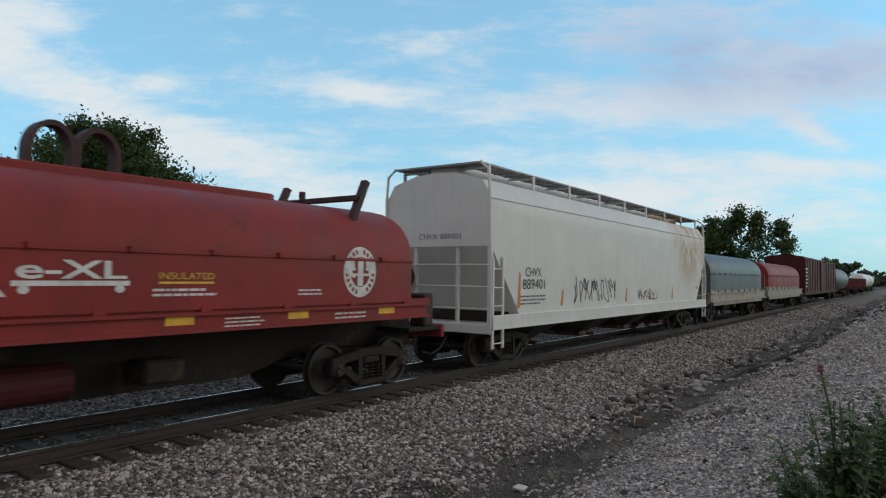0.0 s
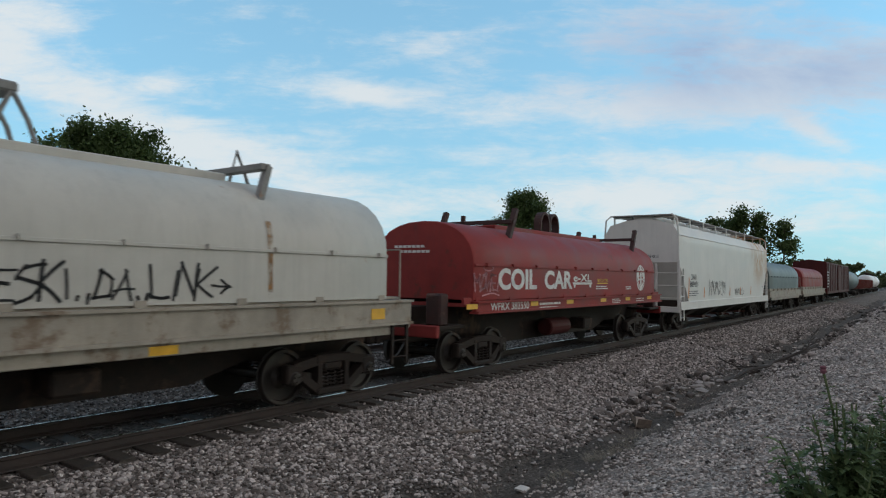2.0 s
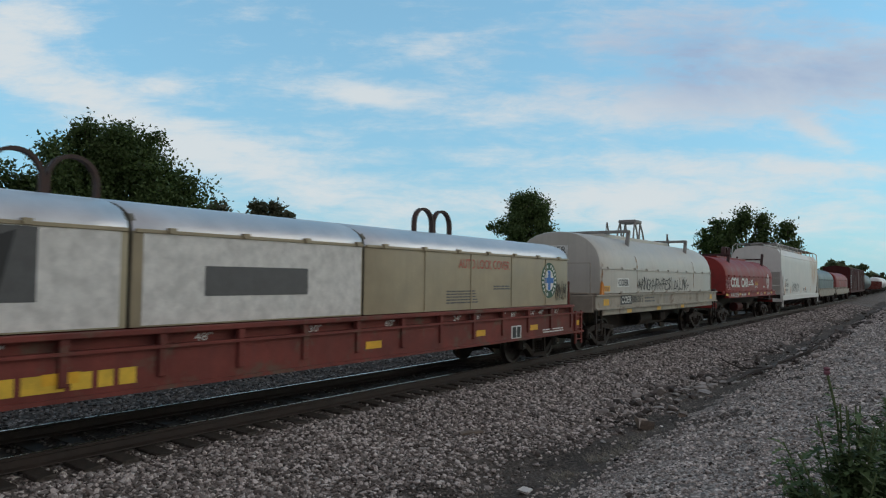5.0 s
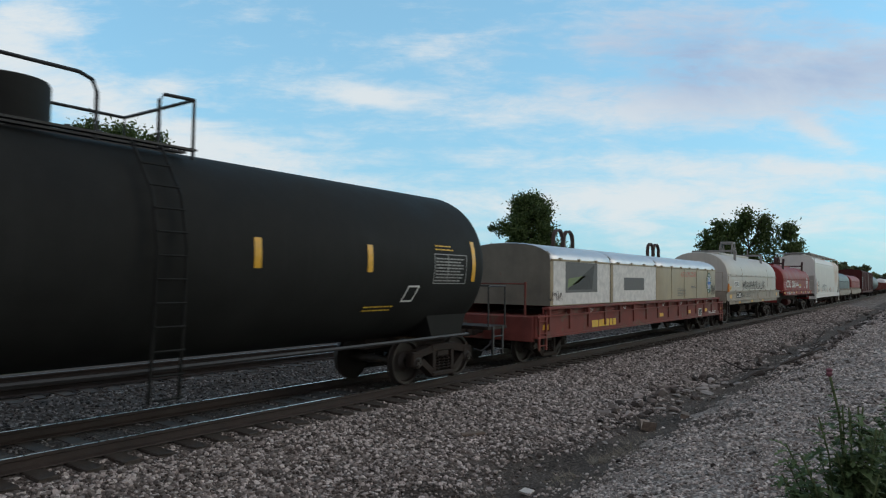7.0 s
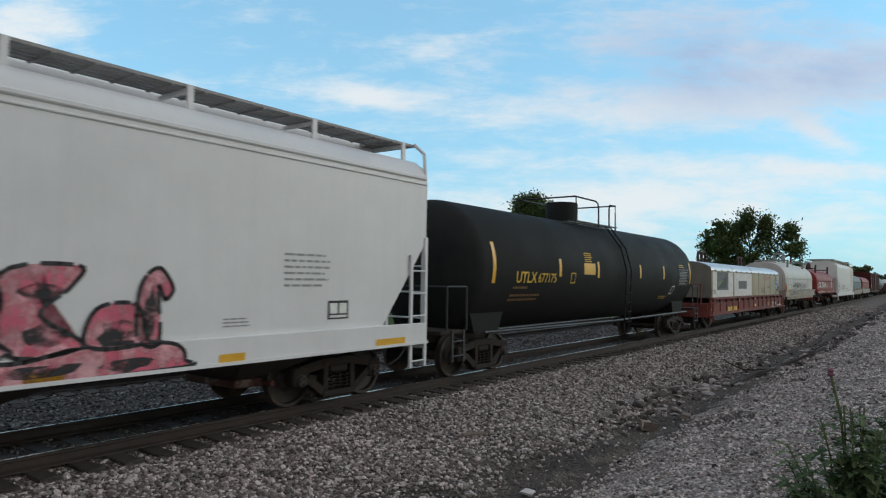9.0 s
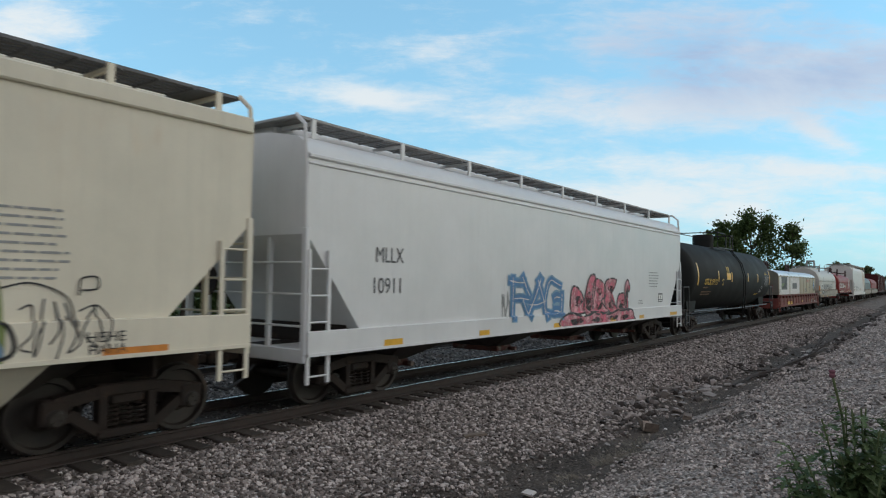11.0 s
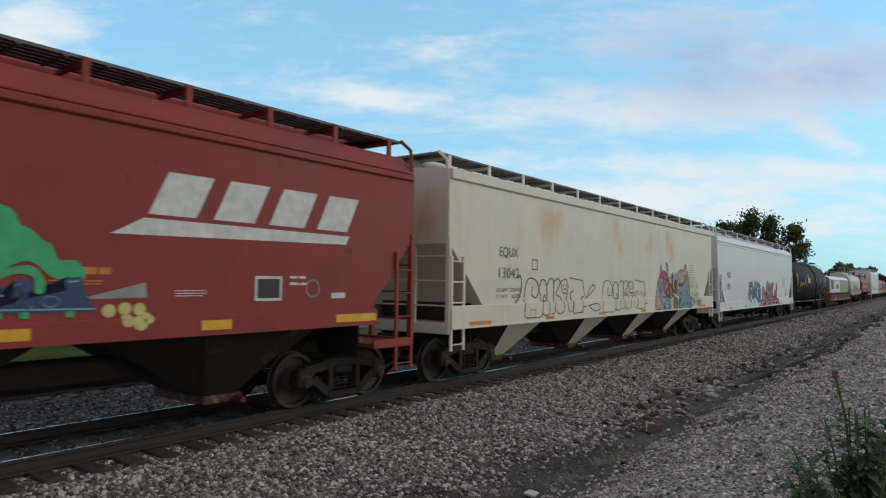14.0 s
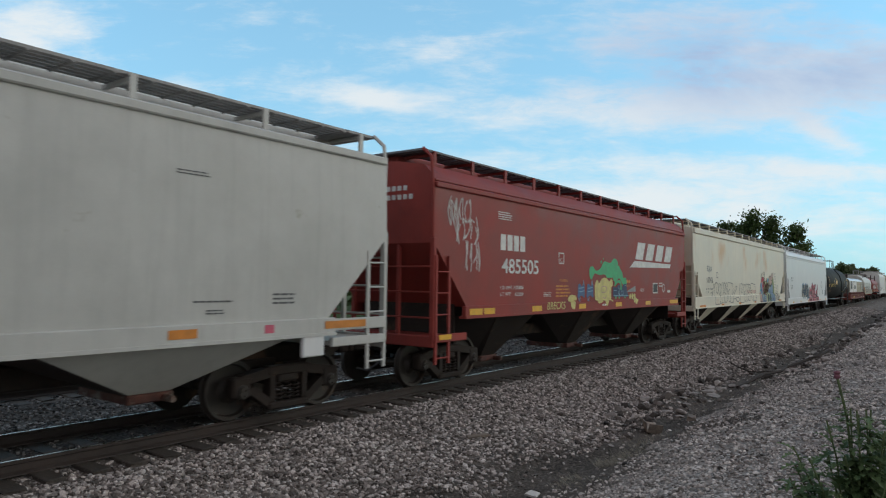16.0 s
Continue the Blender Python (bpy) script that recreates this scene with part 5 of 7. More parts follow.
# ---------- painted marks that follow the side they lie on ----------
def wrap(bm, yfun, cuts):
    for z in cuts:
        bmesh.ops.bisect_plane(bm, geom=bm.verts[:] + bm.edges[:] + bm.faces[:], plane_co=(0, 0, z), plane_no=(0, 0, 1))
    for v in bm.verts:
        v.co.y = yfun(v.co.z)


def flat_side(y):
    return (lambda z: y), ()


def hopper_side(w, zs, bulge=0.0, ze=4.2):
    """Side of a hopper: the sill stands proud below the sheet."""
    def y(z):
        if z < zs + 0.025:
            return -(w + 0.054)
        g = (z - zs) / (ze - zs)
        return -(w - 0.02) - bulge * math.sin(math.pi * min(1, max(0, g))) - 0.006
    return y, (zs + 0.02, zs + 0.05) + (tuple(zs + (ze - zs) * k / 8 for k in range(1, 8)) if bulge else ())


def round_side(R, zc):
    return (lambda z: -math.sqrt(max(0.01, R * R - (z - zc) ** 2)) - 0.007), tuple(zc + 0.12 * k for k in range(-9, 12))


def hood_side(w, zseam, zpeak):
    def y(z):
        if z <= zseam:
            return -w - 0.006
        s = min(1, (z - zseam) / (zpeak - zseam)) ** (1 / 0.9)
        return -w * math.cos(math.asin(s)) ** 0.85 - 0.012
    return y, tuple(zseam + 0.06 * k for k in range(0, 10))


def paint(name, shapes, car, side, material, label="", lift=0.0):
    """Painted areas, each an outline of (x, z), as one layer on a side."""
    yfun, cuts = side
    bm = B()
    for pts in shapes:
        f = bm.faces.new([bm.verts.new((x, 0, z)) for x, z in pts])
    bmesh.ops.triangulate(bm, faces=[f for f in bm.faces if len(f.verts) > 4])
    wrap(bm, lambda z: yfun(z) - lift, cuts)
    ob = part(name, bm, material, car, label)
    if len(shapes) > 2 and name in ("graffiti_outline", "graffiti_tag", "seam_strip", "roundel_band", "mural_line", "service_ring", "service_panel"):
        tagged(ob, label, kind="stuff")
    return ob


def curve(pts, closed=False, n=6):
    """A smooth line through points."""
    out, m = [], len(pts)
    for i in range(m if closed else m - 1):
        p = [pts[(i + k) % m] if closed else pts[min(max(i + k, 0), m - 1)] for k in (-1, 0, 1, 2)]
        for k in range(n):
            t = k / n
            out.append(tuple(0.5 * (2 * p[1][a] + (p[2][a] - p[0][a]) * t + (2 * p[0][a] - 5 * p[1][a] + 4 * p[2][a] - p[3][a]) * t * t + (3 * p[1][a] - p[0][a] - 3 * p[2][a] + p[3][a]) * t ** 3) for a in (0, 1)))
    out.append(tuple(pts[0] if closed else pts[-1]))
    return out


def stroke(pts, w):
    """Quads of a sprayed line of width w along points."""
    quads = []
    for a, b in zip(pts, pts[1:]):
        d = Vector((b[0] - a[0], b[1] - a[1]))
        if d.length < 1e-5:
            continue
        d = d.normalized() * w / 2
        e = d * 0.8
        quads.append([(a[0] - e.x + d.y, a[1] - e.y - d.x), (b[0] + e.x + d.y, b[1] + e.y - d.x), (b[0] + e.x - d.y, b[1] + e.y + d.x), (a[0] - e.x - d.y, a[1] - e.y + d.x)])
    return quads


def ellipse(cx, cz, rx, rz, n=28, a0=0.0, a1=2 * math.pi):
    return [(cx + rx * math.cos(a0 + (a1 - a0) * k / n), cz + rz * math.sin(a0 + (a1 - a0) * k / n)) for k in range(n)]


def words(name, text, x0, x1, z0, z1, car, side, material, shear=0.0, bold=0.0):
    """Lettering fitted between x0 and x1, z0 and z1 on a side."""
    cu = bpy.data.curves.new(name, "FONT")
    cu.body, cu.size, cu.shear, cu.fill_mode, cu.offset, cu.resolution_u = text, 1.0, shear, "FRONT", bold, 4
    tmp = bpy.data.objects.new(name, cu)
    scene.collection.objects.link(tmp)
    bpy.context.view_layer.update()
    me = bpy.data.meshes.new_from_object(tmp.evaluated_get(bpy.context.evaluated_depsgraph_get()))
    bpy.data.objects.remove(tmp)
    bm = B()
    bm.from_mesh(me)
    bpy.data.meshes.remove(me)
    xs, ys = [v.co.x for v in bm.verts], [v.co.y for v in bm.verts]
    ax, bx, ay, by = min(xs), max(xs), min(ys), max(ys)
    for v in bm.verts:
        v.co = Vector((x0 + (v.co.x - ax) / (bx - ax) * (x1 - x0), 0, z0 + (v.co.y - ay) / (by - ay) * (z1 - z0)))
    yfun, cuts = side
    wrap(bm, lambda z: yfun(z) - 0.003, cuts)
    return tagged(part(name, bm, material, car), kind="stuff")


def end_words(name, text, y0, y1, z0, z1, x, car, material):
    """Lettering on the rear end of a car, running from y0 (far side) to y1."""
    ob = words(name, text, 0.0, 1.0, z0, z1, car, flat_side(0.0), material)
    k = LENGTH.get(car.name, 1.0)
    for v in ob.data.vertices:
        v.co = Vector((x * k - 0.004, y0 + (y1 - y0) * v.co.x / k, v.co.z))
    return ob


def bars(name, x0, x1, z0, z1, rows, car, side, material, fill=0.5, seed=0):
    """Small stencilled writing as rows of short bars."""
    rnd = random.Random(seed)
    shapes, pitch = [], (z1 - z0) / rows
    for r in range(rows):
        x = x0
        end = x1 - rnd.uniform(0, 0.25) * (x1 - x0)
        z = z1 - pitch * (r + 1)
        while x < end:
            l = min(end - x, rnd.uniform(0.8, 2.6) * pitch)
            shapes.append(rect(x, x + l, z, z + pitch * fill))
            x += l + pitch * 0.3
    return tagged(paint(name, shapes, car, side, material), kind="stuff")


def scribble(x0, x1, z0, z1, n, seed, w):
    """A loose sprayed tag: looping strokes across a field."""
    rnd = random.Random(seed)
    quads = []
    step = (x1 - x0) / n
    for k in range(n):
        cx = x0 + step * (k + 0.5)
        pts = [(cx + rnd.uniform(-0.6, 0.6) * step, z0 + (z1 - z0) * f + rnd.uniform(-0.08, 0.08) * (z1 - z0)) for f in rnd.choice(((0, 0.5, 1, 0.6, 0.3), (1, 0.4, 0, 0.3, 0.7), (0.1, 0.9, 0.5, 0.9, 0.1), (0.8, 0.95, 0.5, 0.15, 0.2)))]
        quads += stroke(curve(pts), w)
    return quads


GLYPHS = {"K": "0006 0346 0340", "I": "2026", "N": "0006 0640 4046", "G": "45261605011030 3040 4043 4323", "A": "0026 2640 0242", "R": "0006 0636 3643 4303 2340", "P": "0006 0636 3644 4403", "E": "4000 0006 0646 0333",
          "S": "4616 1604 0443 4331 3100", "D": "0006 0634 3431 3100", "L": "0600 0040", "*": "0145 0541 2026 0343", ">": "0343 4325 4321", ".": "2021", "M": "0006 0623 2346 4640", "O": "0015 1536 3645 4531 3110 1000", "W": "0610 1024 2430 3046"}


def sprayed(text, x0, x1, z0, z1, car, side, material, w, seed, label):
    """A hand-sprayed line of angular letters, each letter a part."""
    rnd = random.Random(seed)
    widths = [0.45 if c in "I." else 1.25 if c in ">*W" else 1.0 for c in text]
    unit = (x1 - x0) / sum(widths)
    x = x0
    for c, wd in zip(text, widths):
        quads = []
        lean, up, tall = rnd.uniform(-0.06, 0.12), rnd.uniform(-0.05, 0.05), rnd.uniform(0.88, 1.15)
        for s in GLYPHS[c].split():
            ends = [(int(s[k]) / 4 + rnd.uniform(-0.12, 0.12), int(s[k + 1]) / 6 + rnd.uniform(-0.08, 0.08)) for k in range(0, len(s) - 1, 2)]
            if len(ends) == 2:
                (a, b), (d, e) = ends
                ends.insert(1, ((a + d) / 2 + rnd.uniform(-0.07, 0.07), (b + e) / 2 + rnd.uniform(-0.05, 0.05)))
            pts = [(x + unit * wd * (0.02 + 0.96 * p) + lean * q, z0 + (z1 - z0) * (q * tall + up)) for p, q in ends]
            quads += stroke(curve(pts, False, 4), w * rnd.uniform(0.75, 1.25))
        paint("graffiti_letter", quads, car, side, material, label, 0.002)
        x += unit * wd


def reflectors(car, side, spots, h, z, material=None):
    for x0, x1 in spots:
        paint("reflector", [rect(x0, x1, z, z + h)], car, side, material or m_yellow, "yellow reflective strip", 0.003)


def colour(name, c):
    return surface(name, c, 0.6, 0, 0.16, 5, 0.03, 60)


g_black, g_white = colour("black_spray", (0.03, 0.03, 0.032)), colour("white_spray", (0.68, 0.66, 0.62))
g_pink, g_red, g_lpink = colour("pink_spray", (0.60, 0.11, 0.17)), colour("red_spray", (0.50, 0.022, 0.055)), colour("pale_pink_spray", (0.70, 0.36, 0.38))
g_blue, g_lblue, g_green = colour("blue_spray", (0.06, 0.12, 0.25)), colour("pale_blue_spray", (0.22, 0.38, 0.50)), colour("green_spray", (0.05, 0.42, 0.17))
g_olive, g_yellow, g_skin = colour("olive_spray", (0.16, 0.22, 0.09)), colour("yellow_spray", (0.62, 0.54, 0.20)), colour("dull_pink_spray", (0.48, 0.31, 0.25))
g_maroon, g_cyan, g_grn2 = colour("maroon_spray", (0.26, 0.045, 0.035)), colour("cyan_spray", (0.12, 0.42, 0.56)), colour("dark_green_paint", (0.02, 0.09, 0.05))
g_rblue, g_orange, g_dkgrey = colour("roundel_blue", (0.03, 0.16, 0.48)), colour("orange_paint", (0.62, 0.22, 0.03)), colour("dark_grey_stencil", (0.10, 0.10, 0.10))
g_ltgrey = colour("faded_grey_stencil", (0.30, 0.30, 0.29))
g_redtext = colour("faded_red_lettering", (0.52, 0.09, 0.06))
g_navy = colour("navy_spray", (0.035, 0.06, 0.13))
g_rust = stain("rust_stain", (0.33, 0.17, 0.06), 0.9)


def roundel(car, side, cx, cz, rx, rz, ring, cross, ground):
    """A round badge: ring, disc and cross as plain shapes."""
    paint("roundel", [ellipse(cx, cz, rx, rz, 40)], car, side, ring, "round railway badge with a cross", 0.001)
    n = 22
    letters = []
    for k in range(n):
        a = 2 * math.pi * (k + 0.5) / n
        if k in (5, 16, 17):
            continue
        da = 0.075
        letters.append([(cx + rx * q * math.cos(a + e), cz + rz * q * math.sin(a + e)) for q, e in ((0.72, -da), (0.90, -da), (0.90, da), (0.72, da))])
    paint("roundel_band", letters, car, side, ground if ring is g_white else m_white, "", 0.004)
    paint("roundel_disc", [ellipse(cx, cz, rx * 0.6, rz * 0.6, 32)], car, side, ground, "", 0.004)
    paint("roundel_cross", [rect(cx - rx * 0.17, cx + rx * 0.17, cz - rz * 0.56, cz + rz * 0.56), rect(cx - rx * 0.56, cx - rx * 0.17, cz - rz * 0.15, cz + rz * 0.15), rect(cx + rx * 0.17, cx + rx * 0.56, cz - rz * 0.15, cz + rz * 0.15)], car, side, cross, "", 0.007)
    if ring is g_white:
        paint("roundel_bar", [rect(cx - rx * 0.5, cx + rx * 0.5, cz - rz * 0.06, cz + rz * 0.06)], car, side, ground, "", 0.009)


def loops(car, x0, x1, z0, lift_mat, height, name="lifting_loop", y=0.0, deep=0.12, thick=0.035):
    """Two arched loops of plate on top of a hood, for the crane."""
    w = (x1 - x0) / 2
    for k in range(2):
        cx, r = x0 + w * (k + 0.5), w * 0.46
        line = [(cx - r, z0 - 0.15, -1.0, 0.0)] + [(cx - r * math.cos(a), z0 + height * 0.45 + height * 0.55 * math.sin(a), -math.cos(a), math.sin(a)) for a in [math.pi * j / 12 for j in range(13)]] + [(cx + r, z0 - 0.15, 1.0, 0.0)]
        rings = [[(x + nx * e, yy, z + nz * e) for e, yy in ((-thick, y - deep), (thick, y - deep), (thick, y + deep), (-thick, y + deep))] for x, z, nx, nz in line]
        part(name, loft(B(), rings), lift_mat, car)


# ---------- white hopper ahead of the red coil car ----------
car, hl, mid, w = chvx
sd = hopper_side(w, 1.25)
words("lettering", "CHVX", -7.09, -6.30, 2.16, 2.39, car, sd, m_black)
words("lettering", "889401", -7.22, -6.11, 1.85, 2.10, car, sd, m_black)
bars("stencil", -7.35, -6.04, 1.48, 1.75, 3, car, sd, g_dkgrey, 0.4, 1)
paint("graffiti_tag", scribble(-4.4, -1.4, 1.45, 2.15, 9, 4, 0.035), car, sd, g_dkgrey, "grey sprayed tag")
paint("graffiti_tag", scribble(0.3, 2.4, 1.4, 1.75, 6, 5, 0.03), car, sd, g_dkgrey, "thin grey sprayed tag")
for x in (-7.4, -5.15, -0.6, 1.6, 4.1):
    paint("rust_streak", [[(x - 0.09, 1.4), (x + 0.05, 1.4), (x + 0.1, 1.8 + 0.4 * (x < -7)), (x + 0.02, 1.85 + 0.45 * (x < -7))]], car, sd, g_orange, "orange-brown rust streak")
words("lettering", "CHVX", hl - 1.5, hl - 1.1, 1.75, 1.85, car, sd, m_black)
# name on the end sheet
end_words("end_lettering", "CHVX 889401", 0.50, -0.72, 3.02, 3.15, -hl, car, m_black)

# ---------- dark red coil car ----------
car, hl, mid, (ha, hb) = wfrx
sd = hood_side(1.46, 2.42, 3.44)
sill = flat_side(-1.565)
words("lettering", "COIL", -5.03, -3.19, 1.86, 2.37, car, sd, g_white, bold=0.035)
words("lettering", "CAR", -2.77, -1.14, 1.86, 2.35, car, sd, g_white, bold=0.035)
words("lettering", "e-XL", -1.06, 0.16, 2.06, 2.28, car, sd, g_white, bold=0.02)
paint("lettering_underline", [rect(-1.1, 0.2, 1.98, 2.04), ellipse(-0.98, 1.94, 0.06, 0.05, 10), ellipse(0.08, 1.94, 0.06, 0.05, 10)], car, sd, g_white)
words("lettering", "INSULATED", 0.58, 1.39, 2.06, 2.15, car, sd, m_ylet)
paint("lettering_underline", [rect(0.58, 1.39, 2.0, 2.03)], car, sd, m_ylet)
bars("stencil", 0.5, 1.5, 1.84, 1.97, 2, car, sd, g_white, 0.5, 2)
bars("stencil", 2.9, 3.4, 1.82, 1.94, 2, car, sd, g_white, 0.5, 3)
words("lettering", "WFRX 382550", -5.51, -3.76, 1.40, 1.58, car, sill, g_white, bold=0.01)
bars("stencil", -3.2, -2.0, 1.37, 1.57, 2, car, sill, g_white, 0.55, 4)
bars("stencil", 1.5, 2.2, 1.4, 1.56, 3, car, sill, g_white, 0.4, 5)
bars("stencil", 3.6, 4.5, 1.42, 1.56, 2, car, sill, g_white, 0.4, 6)
roundel(car, sd, 4.28, 2.2, 0.40, 0.44, g_white, g_white, p_maroon)
sprayed("MOWEK", -6.0, -4.85, 1.85, 2.22, car, sd, g_lpink, 0.04, 8, "pale sprayed tag")
paint("graffiti_tag", stroke(curve([(-5.7, 1.74), (-5.3, 1.79), (-5.0, 1.74)]), 0.03) + stroke(curve(ellipse(-5.45, 2.36, 0.2, 0.06, 14), True, 2), 0.03), car, sd, g_lpink, "pale sprayed tag")
reflectors(car, sill, ((-6.46, -6.03), (-3.68, -3.30), (-1.68, -1.26), (0.62, 1.03), (2.62, 3.02), (4.66, 5.09)), 0.11, 1.46)
loops(car, -0.45, 0.75, 3.44, m_lift, 0.68)
part("ridge_rail", box(B(), ha + 2.5, hb - 2.5, -0.42, 0.42, 3.30, 3.52, 0.02), p_maroon, car)
for x in (-3.85, 4.55):
    for sg in (-1, 1):
        bm = bar(B(), (x - 0.22, 2.86), (x + 0.25, 3.88), 0.11, min(sg * 1.0, sg * 1.14), max(sg * 1.0, sg * 1.14))
        part("hold_down_arm", bm, m_lift, car)
    part("cross_beam", box(B(), x - 0.05, x + 0.07, -1.1, 1.1, 3.50, 3.60, 0.01), m_lift, car)
    part("beam_post", box(B(), x - 0.05, x + 0.05, 0.3, 0.4, 3.3, 3.75, 0.01), m_lift, car)
bm = B()
for r, yy in ((0, 0.75), (1, 0.6)):
    for k in range(7):
        box(bm, ha - 0.006, ha, yy - 0.13 * k - 0.05, yy - 0.13 * k + 0.05, 2.82 - 0.12 * r, 2.88 - 0.12 * r)
tagged(part("end_stencil", bm, g_white, car), kind="stuff")

# ---------- light grey coil car ----------
car, hl, mid, (ha, hb) = coer
sd = hood_side(1.46, 2.51, 3.66)
sill = flat_side(-1.565)
paint("sign_board", [rect(-4.8, -3.79, 1.93, 2.22)], car, sd, m_white, "white stencil board")
words("lettering", "COER", -4.72, -3.87, 1.97, 2.18, car, (lambda z: -1.472, ()), m_black, bold=0.01)
paint("sign_board", [rect(-4.78, -3.81, 1.38, 1.68)], car, sill, m_black, "black stencil board")
words("lettering", "COER", -4.72, -3.87, 1.42, 1.64, car, (lambda z: -1.571, ()), m_white, bold=0.015)
words("lettering", "806015", -3.78, -2.79, 1.42, 1.64, car, sill, m_black)
bars("stencil", -2.6, -1.6, 1.42, 1.64, 2, car, sill, g_dkgrey, 0.5, 7)
reflectors(car, sill, ((-6.13, -5.70), (5.6, 5.95)), 0.19, 1.38)
reflectors(car, flat_side(-1.515), ((-4.09, -3.68), (-1.2, -0.8), (1.6, 2.0)), 0.12, 1.1)
paint("warning_panel", [rect(-5.93, -5.38, 1.80, 1.97)], car, sd, m_yellow, "orange warning panel")
bars("stencil", -5.9, -5.42, 1.82, 1.95, 4, car, (lambda z: -1.472, ()), g_maroon, 0.4, 8)
sprayed("*KINGKAIR>PRESKI..DA..LINK>", -2.99, 2.8, 1.82, 2.2, car, sd, g_black, 0.036, 3, "black sprayed tag")
m_lgrey = surface("grey_lifting_steel", (0.24, 0.235, 0.22), 0.65, 0.1, 0.2, 4, 0.2, 40, RUST, 0.2, 3)
part("ridge_rail", box(B(), ha + 2.7, hb - 2.7, -0.42, 0.42, 3.52, 3.75, 0.02), p_coil, car)
bm = box(B(), -0.22, 0.50, -0.34, 0.34, 4.36, 4.50, 0.03)
for y in (-0.3, 0.3):
    for x, foot in ((-0.16, -0.42), (-0.12, 0.10), (0.42, 0.20), (0.44, 0.74)):
        tube(bm, [(x, y, 4.38), (x * 0.4 + foot * 0.6, y * 1.05, 4.05), (foot, y * 1.1, 3.70)], 0.035, 5)
part("lifting_frame", bm, m_lgrey, car)
for x in (-2.95, 3.6):
    part("cross_beam", box(B(), x - 0.05, x + 0.13, -1.12, 1.12, 3.78, 3.88, 0.01), m_lgrey, car)
    for sg in (-1, 1):
        y0, y1 = sorted((sg * 1.02, sg * 1.14))
        part("hold_down_arm", bar(B(), (x - 0.14, 2.98), (x + 0.1, 3.85), 0.10, y0, y1), m_lgrey, car)
        paint("rust_streak", [[(x - 0.18, 2.96), (x - 0.08, 2.96), (x - 0.06, 1.8), (x - 0.14, 1.78)]], car, sd, g_rust, "brown rust streak") if sg < 0 else None
    bm = tube(B(), [(x - 0.05, -0.3, 3.6), (x + 0.1, -0.3, 4.16), (x + 0.35, -0.3, 3.6)], 0.035, 5)
    part("a_frame", bm, m_lgrey, car)
bm = box(B(), ha - 0.008, ha, -0.38, 0.48, 2.93, 3.22)
eb = part("end_sign", bm, m_white, car, "white end sign board")
end_words("end_lettering", "COER", 0.42, -0.32, 2.97, 3.18, ha - 0.010, car, m_black)
for x0, z in ((ha + 0.05, 2.3), (ha + 0.02, 1.9)):
    paint("rust_streak", [curve([(x0, z + 0.35), (x0 + 0.12, z + 0.3), (x0 + 0.1, z - 0.1), (x0 + 0.02, z - 0.15)], True, 4)[:-1]], car, sd, g_rust, "brown rust patch at the hood corner")
part("corner_bracket", loft(B(), [[(ha - 0.12, -1.47, 1.62), (ha + 0.14, -1.47, 1.62), (ha + 0.1, -1.47, 1.98), (ha, -1.47, 2.1)], [(ha - 0.12, -1.53, 1.62), (ha + 0.14, -1.53, 1.62), (ha + 0.1, -1.53, 1.98), (ha, -1.53, 2.1)]]), g_orange, car, "orange corner bracket")

# ---------- red coil flat with three hoods ----------
car, hl, mid = bnfl
sd = flat_side(-1.427)
words("lettering", "AUTO LOCK COVER", 3.13, 5.18, 2.36, 2.56, car, sd, g_redtext)
bars("stencil", 2.7, 3.9, 1.62, 1.92, 5, car, sd, g_dkgrey, 0.45, 9)
bars("stencil", 4.5, 5.3, 1.9, 2.02, 2, car, sd, g_dkgrey, 0.5, 10)
roundel(car, sd, 7.18, 2.12, 0.42, 0.46, g_grn2, g_rblue, m_white)
paint("graffiti_tag", scribble(7.55, 8.15, 1.6, 2.05, 6, 31, 0.022), car, sd, g_black, "black sprayed tag")
for x in (2.0, 3.6, 5.3, 7.0):
    part("hood_rib", box(B(), x - 0.02, x + 0.02, -1.435, -1.42, 1.5, 2.7), p_tan, car)
paint("white_panel", [rect(-7.72, -4.0, 1.5, 2.68)], car, sd, g_white, "white-painted panel on the tan hood")
paint("white_panel", [rect(-3.72, 0.2, 1.5, 2.68)], car, sd, g_white, "white-painted panel on the tan hood")
sd = flat_side(-1.431)
paint("grey_panel", [rect(-7.02, -4.93, 1.82, 2.66)], car, sd, g_dkgrey, "grey patch framed on the white panel")
paint("grey_panel", [[(-6.9, 1.9), (-5.3, 1.9), (-5.15, 2.62)]], car, sd, m_black, "", 0.003)
paint("brown_patch", [[(-6.9, 1.95), (-6.2, 2.1), (-5.7, 2.3), (-6.3, 2.25), (-6.85, 2.2)]], car, sd, g_olive, "", 0.003)
paint("grey_panel", [rect(-2.84, -1.01, 1.86, 2.27)], car, sd, g_dkgrey, "dark grey patch on the white panel")
paint("graffiti_tag", scribble(-8.0, -7.2, 1.6, 1.85, 5, 33, 0.02), car, sd, g_black, "black sprayed tag")
m_arch = surface("dark_rusty_arch", (0.06, 0.035, 0.028), 0.75, 0.1, 0.3, 5, 0.3, 40)
loops(car, 3.35, 4.75, 3.12, m_arch, 0.62, deep=0.06, thick=0.025)
loops(car, -5.0, -3.6, 3.12, m_arch, 0.62, deep=0.06, thick=0.025)
